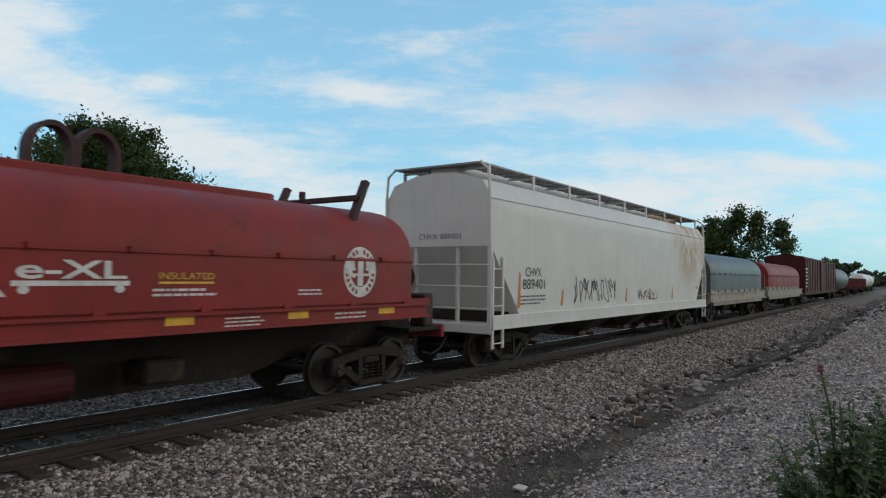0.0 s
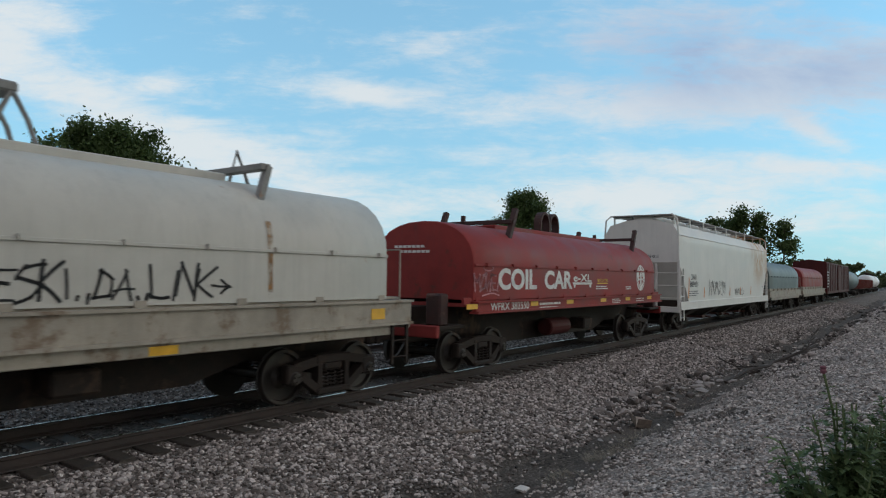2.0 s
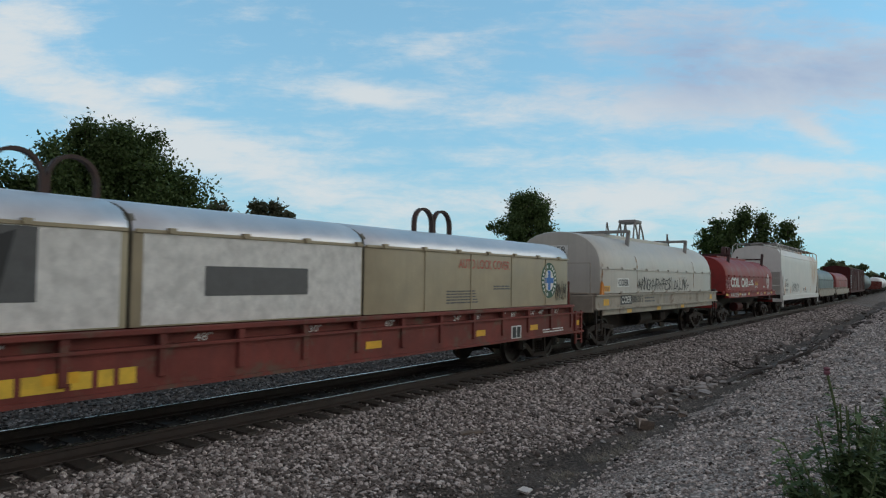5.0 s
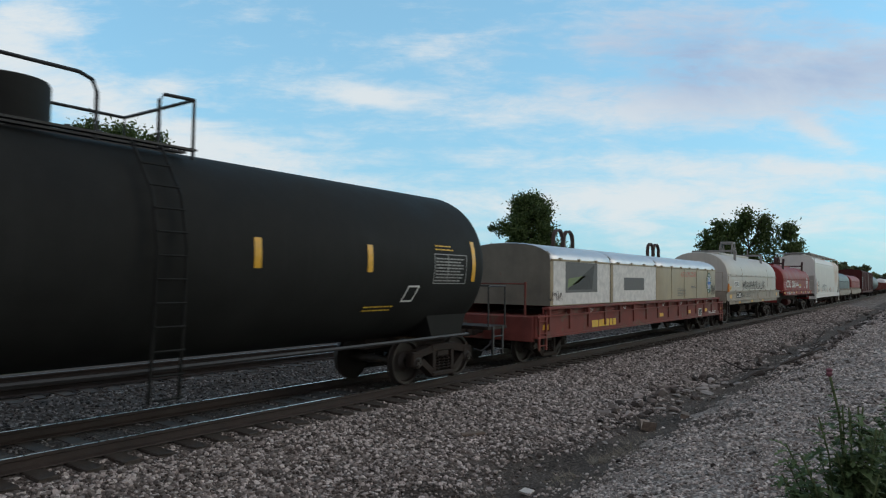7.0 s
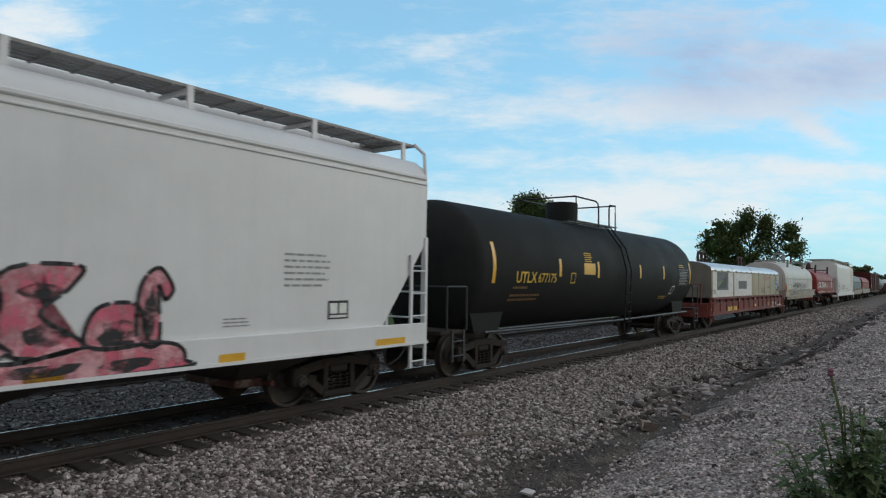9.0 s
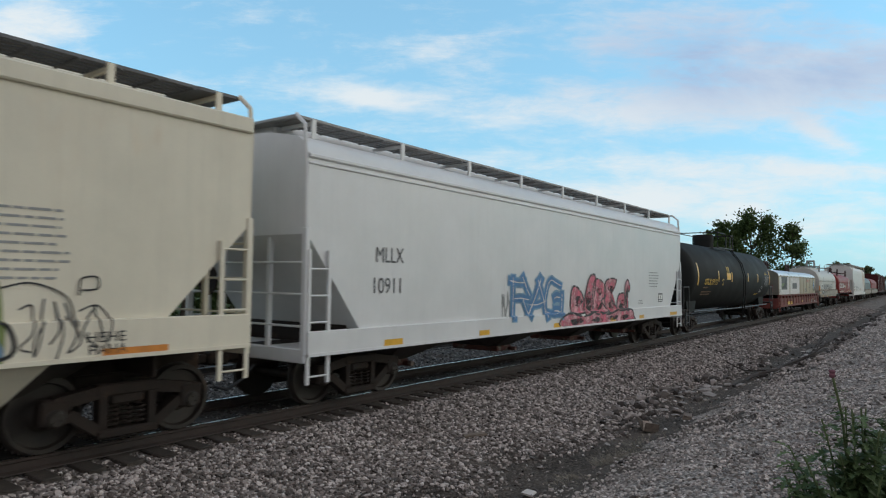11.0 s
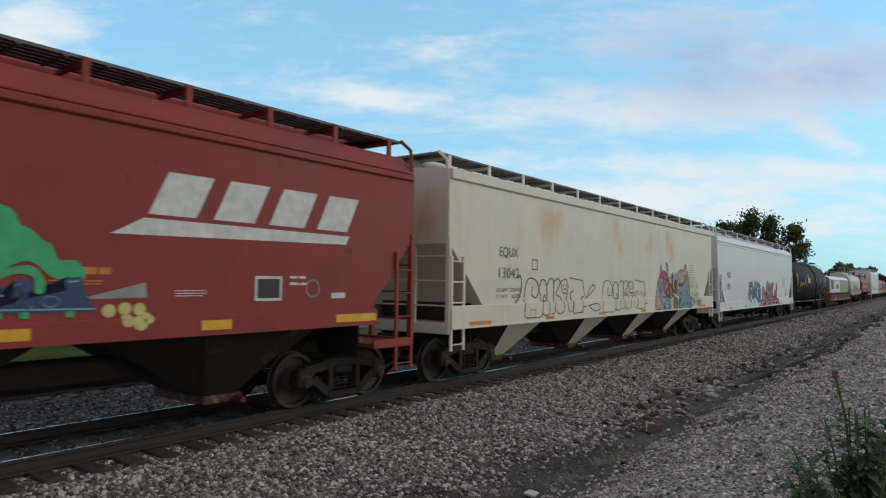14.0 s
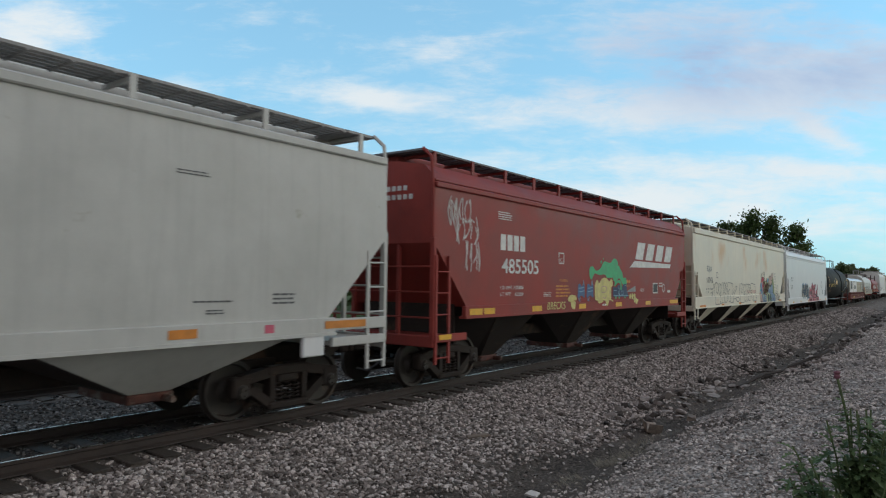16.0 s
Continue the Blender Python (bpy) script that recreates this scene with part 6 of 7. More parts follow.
for k in range(15):
    x = -hl + 0.7 + k * (2 * hl - 1.4) / 14
    for sg in (-1, 1):
        y0, y1 = sorted((sg * 1.5, sg * 1.6))
        part("side_post", box(B(), x - 0.05, x + 0.05, y0, y1, 0.86, 1.46, 0.01), p_deck, car)
for sg in (-1, 1):
    y0, y1 = sorted((sg * 1.46, sg * 1.62))
    part("upper_rail", box(B(), -hl + 0.6, hl - 0.6, y0, y1, 1.40, 1.47, 0.01), p_deck, car)
    part("trough_side", box(B(), -hl + 0.6, hl - 0.6, sg * 1.44 - 0.02, sg * 1.44 + 0.02, 1.2, 1.46), p_deck, car)
low = flat_side(-1.565)
for k, (x, tx) in enumerate(((2.9, '24"'), (3.65, '48"'), (4.7, '30"'), (5.2, '60"'), (6.1, '24"'), (6.55, '48"'), (7.4, '30"'), (-5.5, '24"'), (-3.0, '48"'), (-1.0, '30"'), (0.8, '60"'))):
    words("lettering", tx, x, x + 0.26, 1.26, 1.37, car, flat_side(-1.465), m_white)
reflectors(car, low, ((3.52, 3.96), (5.88, 6.33), (8.40, 8.71), (-8.55, -8.2), (-4.9, -4.5), (0.2, 0.6)), 0.13, 0.9)
paint("service_panel", [rect(5.07, 5.52, 0.74, 1.05)], car, low, m_white, "small white-framed service panel")
paint("service_panel", [rect(5.11, 5.28, 0.77, 1.02), rect(5.31, 5.48, 0.77, 1.02)], car, low, m_black, "", 0.004)
bars("stencil", -5.6, -3.6, 0.82, 1.04, 1, car, low, m_ylet, 0.9, 12)
bars("stencil", 6.6, 7.8, 0.8, 0.92, 2, car, low, m_white, 0.5, 13)
for sg in (-1, 1):
    bm = B()
    for y in (-1.2, 1.2):
        tube(bm, [(sg * (hl - 0.1), y, 1.25), (sg * (hl - 0.1), y, 2.1)], 0.03)
    tube(bm, [(sg * (hl - 0.1), -1.2, 2.05), (sg * (hl - 0.1), 1.2, 2.05)], 0.02)
    part("end_rail", bm, p_deck, car)
    ladder(car, sg * (hl - 0.3), -1.6, True, 0.4, 1.3, p_deck, 0.36, 0.3, "side_step")

# ---------- black tank car ----------
car, hl, mid, R, zc = utlx
before = set(car.children)
sd = round_side(R, zc)
words("lettering", "UTLX", -5.63, -4.64, 2.09, 2.36, car, sd, m_ylet, bold=0.015)
words("lettering", "677175", -4.56, -3.61, 2.10, 2.34, car, sd, m_ylet, bold=0.01)
bars("stencil", -5.75, -4.27, 1.66, 1.87, 2, car, sd, colour("faded_ochre_stencil", (0.16, 0.08, 0.03)), 0.5, 14)
bars("stencil", -5.7, -4.8, 1.95, 2.02, 1, car, sd, colour("faded_ochre_stencil", (0.16, 0.08, 0.03)), 0.8, 15)
for x, z0, z1 in ((-6.68, 2.08, 3.01), (-3.46, 2.26, 2.73), (-1.03, 2.25, 2.72), (2.40, 2.27, 2.72), (4.76, 2.25, 2.73), (7.95, 2.1, 2.95)):
    paint("reflector", [rect(x, x + 0.13, z0, z1)], car, sd, m_yellow, "yellow reflective stripe")
paint("warning_panel", [rect(-1.94, -1.19, 2.34, 2.66)], car, sd, m_yellow, "yellow warning panel")
bars("stencil", -1.85, -1.28, 2.45, 2.55, 2, car, (lambda z: sd[0](z) - 0.004, sd[1]), m_ylet, 0.5, 16)
bars("stencil", -1.85, -1.3, 2.7, 2.98, 5, car, sd, m_ylet, 0.45, 17)
paint("service_panel", stroke([(-2.74, 2.1), (-2.49, 2.1), (-2.49, 2.36), (-2.74, 2.36), (-2.74, 2.1)], 0.03), car, sd, m_ylet)
bars("stencil", 6.7, 7.7, 2.1, 2.6, 8, car, sd, g_ltgrey, 0.5, 18)
paint("service_panel", stroke([(6.66, 2.06), (7.74, 2.06), (7.74, 2.64), (6.66, 2.64), (6.66, 2.06)], 0.02) + stroke([(7.1, 2.06), (7.1, 2.64)], 0.02), car, sd, g_ltgrey, "white ruled data panel")
bars("stencil", 6.7, 7.3, 2.72, 2.86, 2, car, sd, m_ylet, 0.4, 63)
bars("stencil", 4.9, 5.8, 1.55, 1.68, 2, car, sd, m_ylet, 0.4, 64)
paint("placard", stroke([(5.85, 1.72), (6.15, 1.72), (6.25, 2.0), (5.95, 2.0), (5.85, 1.72)], 0.035), car, sd, m_white)
part("manway", spun(B(), [(3.9, 0.5), (4.12, 0.5), (4.56, 0.5), (4.6, 0.48), (4.6, 0.15)], (-0.25, 0, 0), "z", 32), p_black, car, "round dark manway housing", smooth=True)
m_pipe = surface("black_railing", (0.03, 0.03, 0.03), 0.5, 0.2, 0.2, 4, 0.1)
for name, pts in (("near_rail", [(-1.2, -0.95, 3.9), (-1.2, -0.95, 4.66), (0.2, -0.95, 4.66), (0.36, -0.95, 4.6), (0.42, -0.95, 4.45), (0.42, -0.95, 3.85)]), ("rear_rail", [(-1.25, -0.95, 4.66), (-1.25, 0.95, 4.66)]),
                  ("far_rail", [(-1.3, 0.95, 3.9), (-1.3, 0.95, 4.66), (1.77, 0.95, 4.66), (1.77, 0.95, 3.9)]), ("front_rail", [(1.77, 0.95, 4.66), (1.77, -0.95, 4.66), (1.77, -0.95, 3.8)]),
                  ("ladder_rail", [(1.25, -0.95, 3.85), (1.25, -0.95, 4.55), (1.32, -0.95, 4.64), (1.77, -0.95, 4.66)])):
    part(name, tube(B(), pts, 0.026), m_pipe, car)
bm = B()
for k in range(8):
    y = -0.95 + 0.27 * k
    box(bm, -1.3, 1.8, y - 0.06, y + 0.06, 3.92, 3.95)
part("top_platform", bm, m_pipe, car, "dark grating platform")
for x in (0.55, 0.95):
    part("valve", spun(B(), [(3.9, 0.09), (4.1, 0.09), (4.12, 0.05), (4.2, 0.05)], (x, 0.1, 0), "z", 10), m_pipe, car)
bm = B()
for x in (0.86, 1.26):
    tube(bm, [(x, -1.0, 3.9), (x, -1.52, 3.2), (x, -1.70, 2.5), (x, -1.66, 1.5), (x, -1.6, 0.55)], 0.025, 5)
for k in range(11):
    z = 0.6 + 0.3 * k
    y = -max(1.0, math.sqrt(max(0.1, 1.7 ** 2 - max(0, z - 2.45) ** 2)))
    tube(bm, [(0.86, y, z), (1.26, y, z)], 0.016, 5)
part("side_ladder", bm, p_black, car)
for ob in set(car.children) - before:
    ob.location.x -= 0.68
for sg in (-1, 1):
    part("side_pipe", tube(B(), [(-hl + 1.2, sg * 1.38, 0.98), (0, sg * 1.38, 0.93), (hl - 1.2, sg * 1.38, 0.98)], 0.035, 6), m_pipe, car)
    part("end_platform", box(B(), sg * hl - 0.5, sg * hl + 0.3, -1.45, 1.45, 1.02, 1.1, 0.01), m_steel, car)
    bm = B()
    for x in (sg * (hl - 0.45), sg * (hl + 0.25)):
        tube(bm, [(x, -1.42, 1.08), (x, -1.42, 2.0)], 0.022)
    tube(bm, [(sg * (hl + 0.25), -1.42, 2.0), (sg * (hl + 0.25), 1.42, 2.0), (sg * (hl + 0.25), 1.42, 1.08)], 0.022)
    tube(bm, [(sg * (hl - 0.45), -1.42, 2.0), (sg * (hl + 0.25), -1.42, 2.0)], 0.022)
    part("end_handrail", bm, m_pipe, car)
    pts = [(-0.5, 0.95), (0.5, 0.95), (0.75, 1.55), (-0.75, 1.55)]
    bm = loft(B(), [[(sg * 6.95 + x, -1.15, z) for x, z in pts], [(sg * 6.95 + x, 1.15, z) for x, z in pts]])
    part("saddle", bm, p_black, car)
    ladder(car, sg * (hl - 0.1), -1.46, True, 0.45, 1.1, m_pipe, 0.4, 0.3, "side_step")

# ---------- white hopper with pink graffiti ----------
car, hl, mid, w = allx
sd = hopper_side(w, 1.3)
bars("stencil", 5.94, 6.94, 2.01, 2.58, 6, car, sd, g_ltgrey, 0.35, 19)
paint("service_panel", [rect(6.84, 7.30, 1.48, 1.78)], car, sd, m_black, "black service panel")
paint("service_panel", [rect(6.88, 7.05, 1.57, 1.74), rect(7.09, 7.26, 1.57, 1.74), rect(6.88, 7.26, 1.505, 1.545)], car, sd, m_white, "", 0.004)
bars("stencil", 4.9, 5.4, 1.45, 1.6, 3, car, sd, g_ltgrey, 0.4, 20)
reflectors(car, sd, ((4.81, 5.23), (7.92, 8.7), (2.42, 2.85), (-1.2, -0.8), (-4.6, -4.2), (-7.6, -7.1)), 0.11, 0.98)
words("lettering", "MLLX", -7.77, -7.03, 2.45, 2.72, car, sd, g_dkgrey)
words("lettering", "10911", -7.82, -7.10, 1.90, 2.18, car, sd, g_dkgrey)
G = [curve([(-0.1, 1.35), (0.0, 2.0), (0.5, 1.9), (0.75, 1.5), (0.6, 1.3)], True), curve([(0.65, 1.3), (1.05, 2.25), (1.5, 2.3), (1.35, 1.6), (1.25, 1.3)], True), curve([(1.3, 1.3), (1.45, 2.2), (2.1, 2.1), (2.2, 1.75), (1.9, 1.6), (2.3, 1.3)], True),
     curve([(2.25, 1.3), (2.2, 2.15), (3.0, 2.25), (2.9, 2.0), (2.6, 1.7), (3.05, 1.35)], True), curve([(3.1, 1.32), (3.2, 1.75), (3.65, 1.8), (3.8, 1.5), (3.75, 1.32)], True), curve([(3.7, 1.35), (3.72, 2.0), (3.95, 2.25), (4.15, 2.0), (4.05, 1.85), (3.95, 2.0), (3.98, 1.35)], True)]
paint("graffiti_letters", [g[:-1] for g in G], car, sd, g_pink, "pink and black graffiti letters", 0.001)
base = curve([(-0.6, 0.97), (-0.4, 1.3), (0.6, 1.2), (1.4, 1.32), (2.3, 1.2), (3.1, 1.33), (4.1, 1.3), (4.3, 1.08), (4.0, 0.97)], True)
paint("graffiti_letters", [base[:-1]], car, sd, g_pink, "pink graffiti band along the sill", 0.001)
SPRAY = stain("black_overspray", (0.03, 0.03, 0.032), 0.95, 4.0, 0.40, 0.56, (1, 1, 1.4))
PALE = stain("pale_pink_overspray", (0.74, 0.40, 0.42), 0.9, 3.2, 0.42, 0.6, (1, 1, 0.8))
paint("graffiti_glow", [g[:-1] for g in G], car, sd, PALE, "mottled pale pink fill", 0.003)
paint("graffiti_glow", [base[:-1]], car, sd, PALE, "mottled pale pink fill", 0.003)
blots = random.Random(52)
for cx, cz, rx, rz in ((0.3, 1.6, 0.28, 0.22), (1.02, 1.55, 0.24, 0.3), (1.75, 1.9, 0.26, 0.12), (1.72, 1.45, 0.26, 0.16), (2.6, 1.95, 0.24, 0.12), (2.62, 1.48, 0.28, 0.15), (3.45, 1.48, 0.27, 0.16), (0.2, 1.08, 0.5, 0.09), (1.5, 1.07, 0.4, 0.09), (2.6, 1.1, 0.45, 0.08), (3.6, 1.08, 0.35, 0.09), (3.85, 1.7, 0.1, 0.3)):
    ring = [(cx + rx * blots.uniform(0.55, 1.2) * math.cos(math.pi * k / 5), cz + rz * blots.uniform(0.55, 1.2) * math.sin(math.pi * k / 5)) for k in range(10)]
    paint("graffiti_shade", [curve(ring, True, 3)[:-1]], car, sd, SPRAY, "black sprayed shading", 0.005)
paint("graffiti_outline", [q for g in G + [base] for k, q in enumerate(stroke(g, 0.05)) if (k * 7) % 11 > 1], car, sd, g_black, "black graffiti outline", 0.007)
g_azure = colour("azure_spray", (0.09, 0.24, 0.46))
sprayed("RAG", -3.15, -0.75, 1.32, 2.12, car, sd, g_lblue, 0.30, 21, "pale blue sprayed halo of a letter")
for shift, wide, mat, what in ((0.0, 0.22, g_azure, "broad blue sprayed letter"), (0.03, 0.03, g_white, "thin white highlight line")):
    sd2 = (lambda z, k=shift: sd[0](z) - 0.004 - k * 0.1, sd[1])
    sprayed("RAG", -3.15, -0.75, 1.32, 2.12, car, sd2, mat, wide, 21, what)
paint("graffiti_tag", scribble(-3.6, -3.0, 1.3, 1.9, 4, 23, 0.03), car, sd, g_ltgrey, "grey sprayed tag", 0.001)

# ---------- cream hopper ----------
car, hl, mid, w = equx
sd = hopper_side(w, 1.62)
words("lettering", "EQUX", -7.56, -6.76, 2.67, 2.93, car, sd, g_dkgrey)
words("lettering", "13042", -7.58, -6.71, 2.22, 2.46, car, sd, g_dkgrey)
words("lettering", "LD LMT 220000", -7.7, -6.65, 1.92, 2.0, car, sd, g_dkgrey)
words("lettering", "LT WT    65700", -7.7, -6.65, 1.77, 1.85, car, sd, g_dkgrey)
paint("service_panel", stroke([(-6.3, 1.28), (-6.05, 1.28), (-6.05, 1.48), (-6.3, 1.48), (-6.3, 1.28)], 0.02), car, sd, g_orange)
paint("service_panel", stroke([(-6.1, 2.45), (-5.85, 2.45), (-5.85, 2.68), (-6.1, 2.68), (-6.1, 2.45)], 0.025), car, sd, g_dkgrey)
bars("stencil", 6.2, 7.1, 2.1, 2.95, 9, car, sd, g_ltgrey, 0.3, 24)
words("graffiti_tag", "HEHE", 7.22, 7.66, 1.38, 1.50, car, sd, g_black)
words("graffiti_tag", "HAHA", 7.24, 7.68, 1.24, 1.35, car, sd, g_black)
reflectors(car, sd, ((-8.82, -7.99), (-5.5, -5.1), (-2.4, -1.95), (0.9, 1.35), (4.2, 4.6), (7.4, 8.2)), 0.10, 1.2, g_orange)


def bubble(x0, x1, z0, z1):
    """Outlined bubble letters over a stretch of side."""
    W, H = x1 - x0, z1 - z0
    f = lambda pts: [(x0 + W * a, z0 + H * b) for a, b in pts]
    out = []
    for pts, closed in (([(0.02, 0.55), (0.06, 0.95), (0.16, 1.0), (0.23, 0.8), (0.2, 0.55), (0.13, 0.6), (0.14, 0.8)], False), ([(0.02, 0.5), (0.0, 0.1), (0.12, 0.05), (0.24, 0.08), (0.26, 0.4), (0.24, 0.75)], False),
                        ([(0.24, 0.8), (0.28, 0.98), (0.34, 0.9), (0.36, 0.5), (0.36, 0.15), (0.30, 0.08), (0.25, 0.15)], False), ([(0.36, 0.85), (0.40, 1.0), (0.46, 0.95), (0.46, 0.5), (0.44, 0.15), (0.38, 0.12)], False),
                        ([(0.46, 0.9), (0.52, 1.02), (0.57, 0.9), (0.5, 0.62), (0.58, 0.5), (0.6, 0.2), (0.52, 0.1), (0.46, 0.2)], False), ([(0.58, 0.95), (0.66, 1.0), (0.7, 0.8), (0.66, 0.62), (0.6, 0.7), (0.58, 0.95)], False),
                        ([(0.7, 0.65), (0.66, 0.4), (0.7, 0.12), (0.76, 0.3), (0.74, 0.6), (0.8, 0.7)], False), ([(0.29, 0.45), (0.32, 0.6), (0.34, 0.45), (0.29, 0.45)], False), ([(0.62, 0.85), (0.63, 0.82)], False), ([(0.66, 0.85), (0.67, 0.82)], False), ([(0.62, 0.77), (0.645, 0.73), (0.67, 0.77)], False)):
        out += stroke(curve(f(pts), closed), 0.028)
    for pts in ([(0.72, 1.05), (0.96, 0.98), (1.0, 0.55), (0.94, 0.5), (0.93, 0.1), (0.76, 0.08), (0.77, 0.45)], [(0.93, 0.25), (1.0, 0.25)]):
        out += stroke(f(pts), 0.03)
    return out


paint("graffiti_outline", bubble(-6.55, -3.2, 1.24, 2.22), car, sd, g_dkgrey, "grey bubble-letter graffiti outline", 0.002)
paint("graffiti_outline", stroke(curve([(-6.8, 2.25), (-6.65, 2.28), (-6.6, 2.0), (-6.75, 1.75), (-6.9, 1.65)]), 0.03) + stroke(curve([(-3.1, 1.7), (-2.6, 1.95), (-2.5, 2.05), (-2.75, 2.05), (-3.1, 1.72)]), 0.03) + stroke(curve([(-3.1, 1.5), (-2.5, 1.55), (-2.3, 1.4), (-2.7, 1.35), (-3.0, 1.48)]), 0.03), car, sd, g_dkgrey, "grey sprayed flourish", 0.002)
paint("graffiti_outline", bubble(-2.1, 1.5, 1.24, 2.2), car, sd, g_dkgrey, "grey bubble-letter graffiti outline", 0.002)
M = lambda pts, mat, lift, what: paint("mural_patch", [curve(pts, True, 5)[:-1]], car, sd, mat, what, lift)
line = lambda pts, wide, mat, lift, what: paint("mural_line", stroke(curve(pts, False, 6), wide), car, sd, mat, what, lift)
g_lime, g_mblue = colour("pale_lime_spray", (0.58, 0.62, 0.36)), colour("dusty_blue_spray", (0.16, 0.25, 0.38))
g_moss, g_teal = colour("moss_spray", (0.20, 0.25, 0.08)), colour("dark_teal_spray", (0.05, 0.12, 0.11))
M([(3.43, 2.34), (3.92, 2.35), (4.17, 2.47), (4.41, 2.43), (4.77, 2.27), (4.92, 2.1), (4.69, 1.77), (5.14, 1.6), (5.21, 1.22), (4.66, 1.22), (3.03, 1.22), (3.01, 1.61), (3.43, 1.74)], g_lime, 0.001, "pale lime mural ground")
M([(5.18, 2.01), (5.5, 2.1), (5.89, 2.61), (6.1, 2.6), (6.23, 2.31), (6.37, 1.96), (6.39, 1.25), (6.24, 1.21), (5.32, 1.22), (5.2, 1.51)], g_moss, 0.003, "moss green mural letter")
M([(4.69, 1.77), (4.93, 1.96), (5.29, 2.01), (5.36, 2.19), (5.72, 2.29), (5.97, 1.96), (5.74, 1.72), (6.29, 1.51), (6.3, 1.22), (5.32, 1.22), (5.2, 1.55)], g_mblue, 0.005, "dusty blue mural letter")
M([(2.8, 2.28), (2.91, 2.43), (3.1, 2.57), (3.29, 2.6), (3.51, 2.55), (3.67, 2.42), (3.72, 2.31), (3.64, 2.13), (3.42, 2.01), (3.43, 1.82), (3.21, 1.77), (3.11, 2.05), (2.99, 2.29)], g_red, 0.005, "round red mural shape")
for pts in ([(2.63, 2.15), (2.72, 2.24), (2.99, 2.29), (3.08, 2.12), (3.21, 1.86), (3.22, 1.69), (2.99, 1.65), (2.99, 1.22), (2.8, 1.22), (2.76, 1.62), (2.7, 1.98)], [(3.06, 1.24), (3.08, 1.46), (3.22, 1.53), (3.29, 1.63), (3.55, 1.68), (3.82, 1.57), (3.88, 1.37), (3.86, 1.22), (3.45, 1.22)]):
    line(pts + pts[:1], 0.05, g_lime, 0.007, "pale lime outline")
    M(pts, g_mblue, 0.009, "dusty blue mural letter")
M([(2.44, 1.7), (2.62, 1.79), (2.73, 1.75), (2.69, 1.59), (2.82, 1.41), (2.83, 1.22), (2.3, 1.22), (2.3, 1.6)], g_skin, 0.011, "dull pink mural shape")
M([(2.4, 1.23), (2.64, 1.3), (2.73, 1.22)], g_black, 0.013, "dark mural shading")
M([(2.52, 1.8), (2.57, 1.91), (2.74, 1.96), (2.76, 1.82), (2.62, 1.79)], g_cyan, 0.012, "cyan mural patch")
M([(4.39, 2.43), (4.48, 2.52), (4.66, 2.55), (4.81, 2.49), (4.74, 2.32), (4.58, 2.29), (4.44, 2.35)], g_cyan, 0.007, "cyan mural patch")
for pts in ([(4.28, 1.68), (4.51, 1.71), (4.63, 1.41), (4.57, 1.22), (4.25, 1.22), (4.14, 1.29), (4.34, 1.38)], [(4.71, 1.23), (4.7, 1.53), (4.94, 1.68), (5.12, 1.65), (5.05, 1.47), (5.21, 1.28), (5.18, 1.22), (4.76, 1.22)]):
    line(pts + pts[:1], 0.05, g_lime, 0.008, "pale lime outline")
    M(pts, g_teal, 0.010, "dark green mural letter")
for pts, wide in (([(3.47, 2.27), (3.72, 2.27), (3.83, 1.97), (3.94, 1.79), (3.78, 1.67), (3.56, 1.72), (3.59, 1.97)], 0.15), ([(3.92, 2.13), (4.1, 2.03), (4.36, 1.88), (4.59, 1.84), (4.71, 2.05), (4.58, 2.23), (4.45, 2.12), (4.55, 2.0)], 0.13), ([(4.19, 2.45), (4.18, 2.18), (4.19, 1.84), (4.23, 1.26)], 0.12)):
    line(pts, wide + 0.06, g_lime, 0.011, "pale lime outline")
    line(pts, wide, g_maroon, 0.014, "broad maroon mural letter")
paint("mural_patch", [[(4.06, 2.32), (4.21, 2.57), (4.35, 2.35)]], car, sd, g_maroon, "maroon arrow point", 0.014)
M([(4.74, 2.4), (4.86, 2.54), (5.16, 2.69), (5.49, 2.62), (5.76, 2.9), (5.94, 2.76), (5.89, 2.59), (5.75, 2.44), (5.55, 2.24), (5.28, 2.17), (4.92, 2.23), (4.83, 2.08)], g_skin, 0.014, "dull pink mural shape")
M([(4.92, 2.12), (5.18, 2.24), (5.55, 2.27), (5.78, 2.37), (5.67, 2.2), (5.29, 2.03), (5.0, 2.03)], g_black, 0.012, "dark mural shading")
for x, z in ((3.1, 2.25), (3.39, 2.27)):
    paint("mural_patch", [ellipse(x, z, 0.03, 0.12, 14)], car, sd, g_white, "white oval", 0.010)
    paint("mural_line", stroke(curve(ellipse(x, z, 0.035, 0.13, 12), True, 2), 0.02), car, sd, g_black, "black oval outline", 0.012)
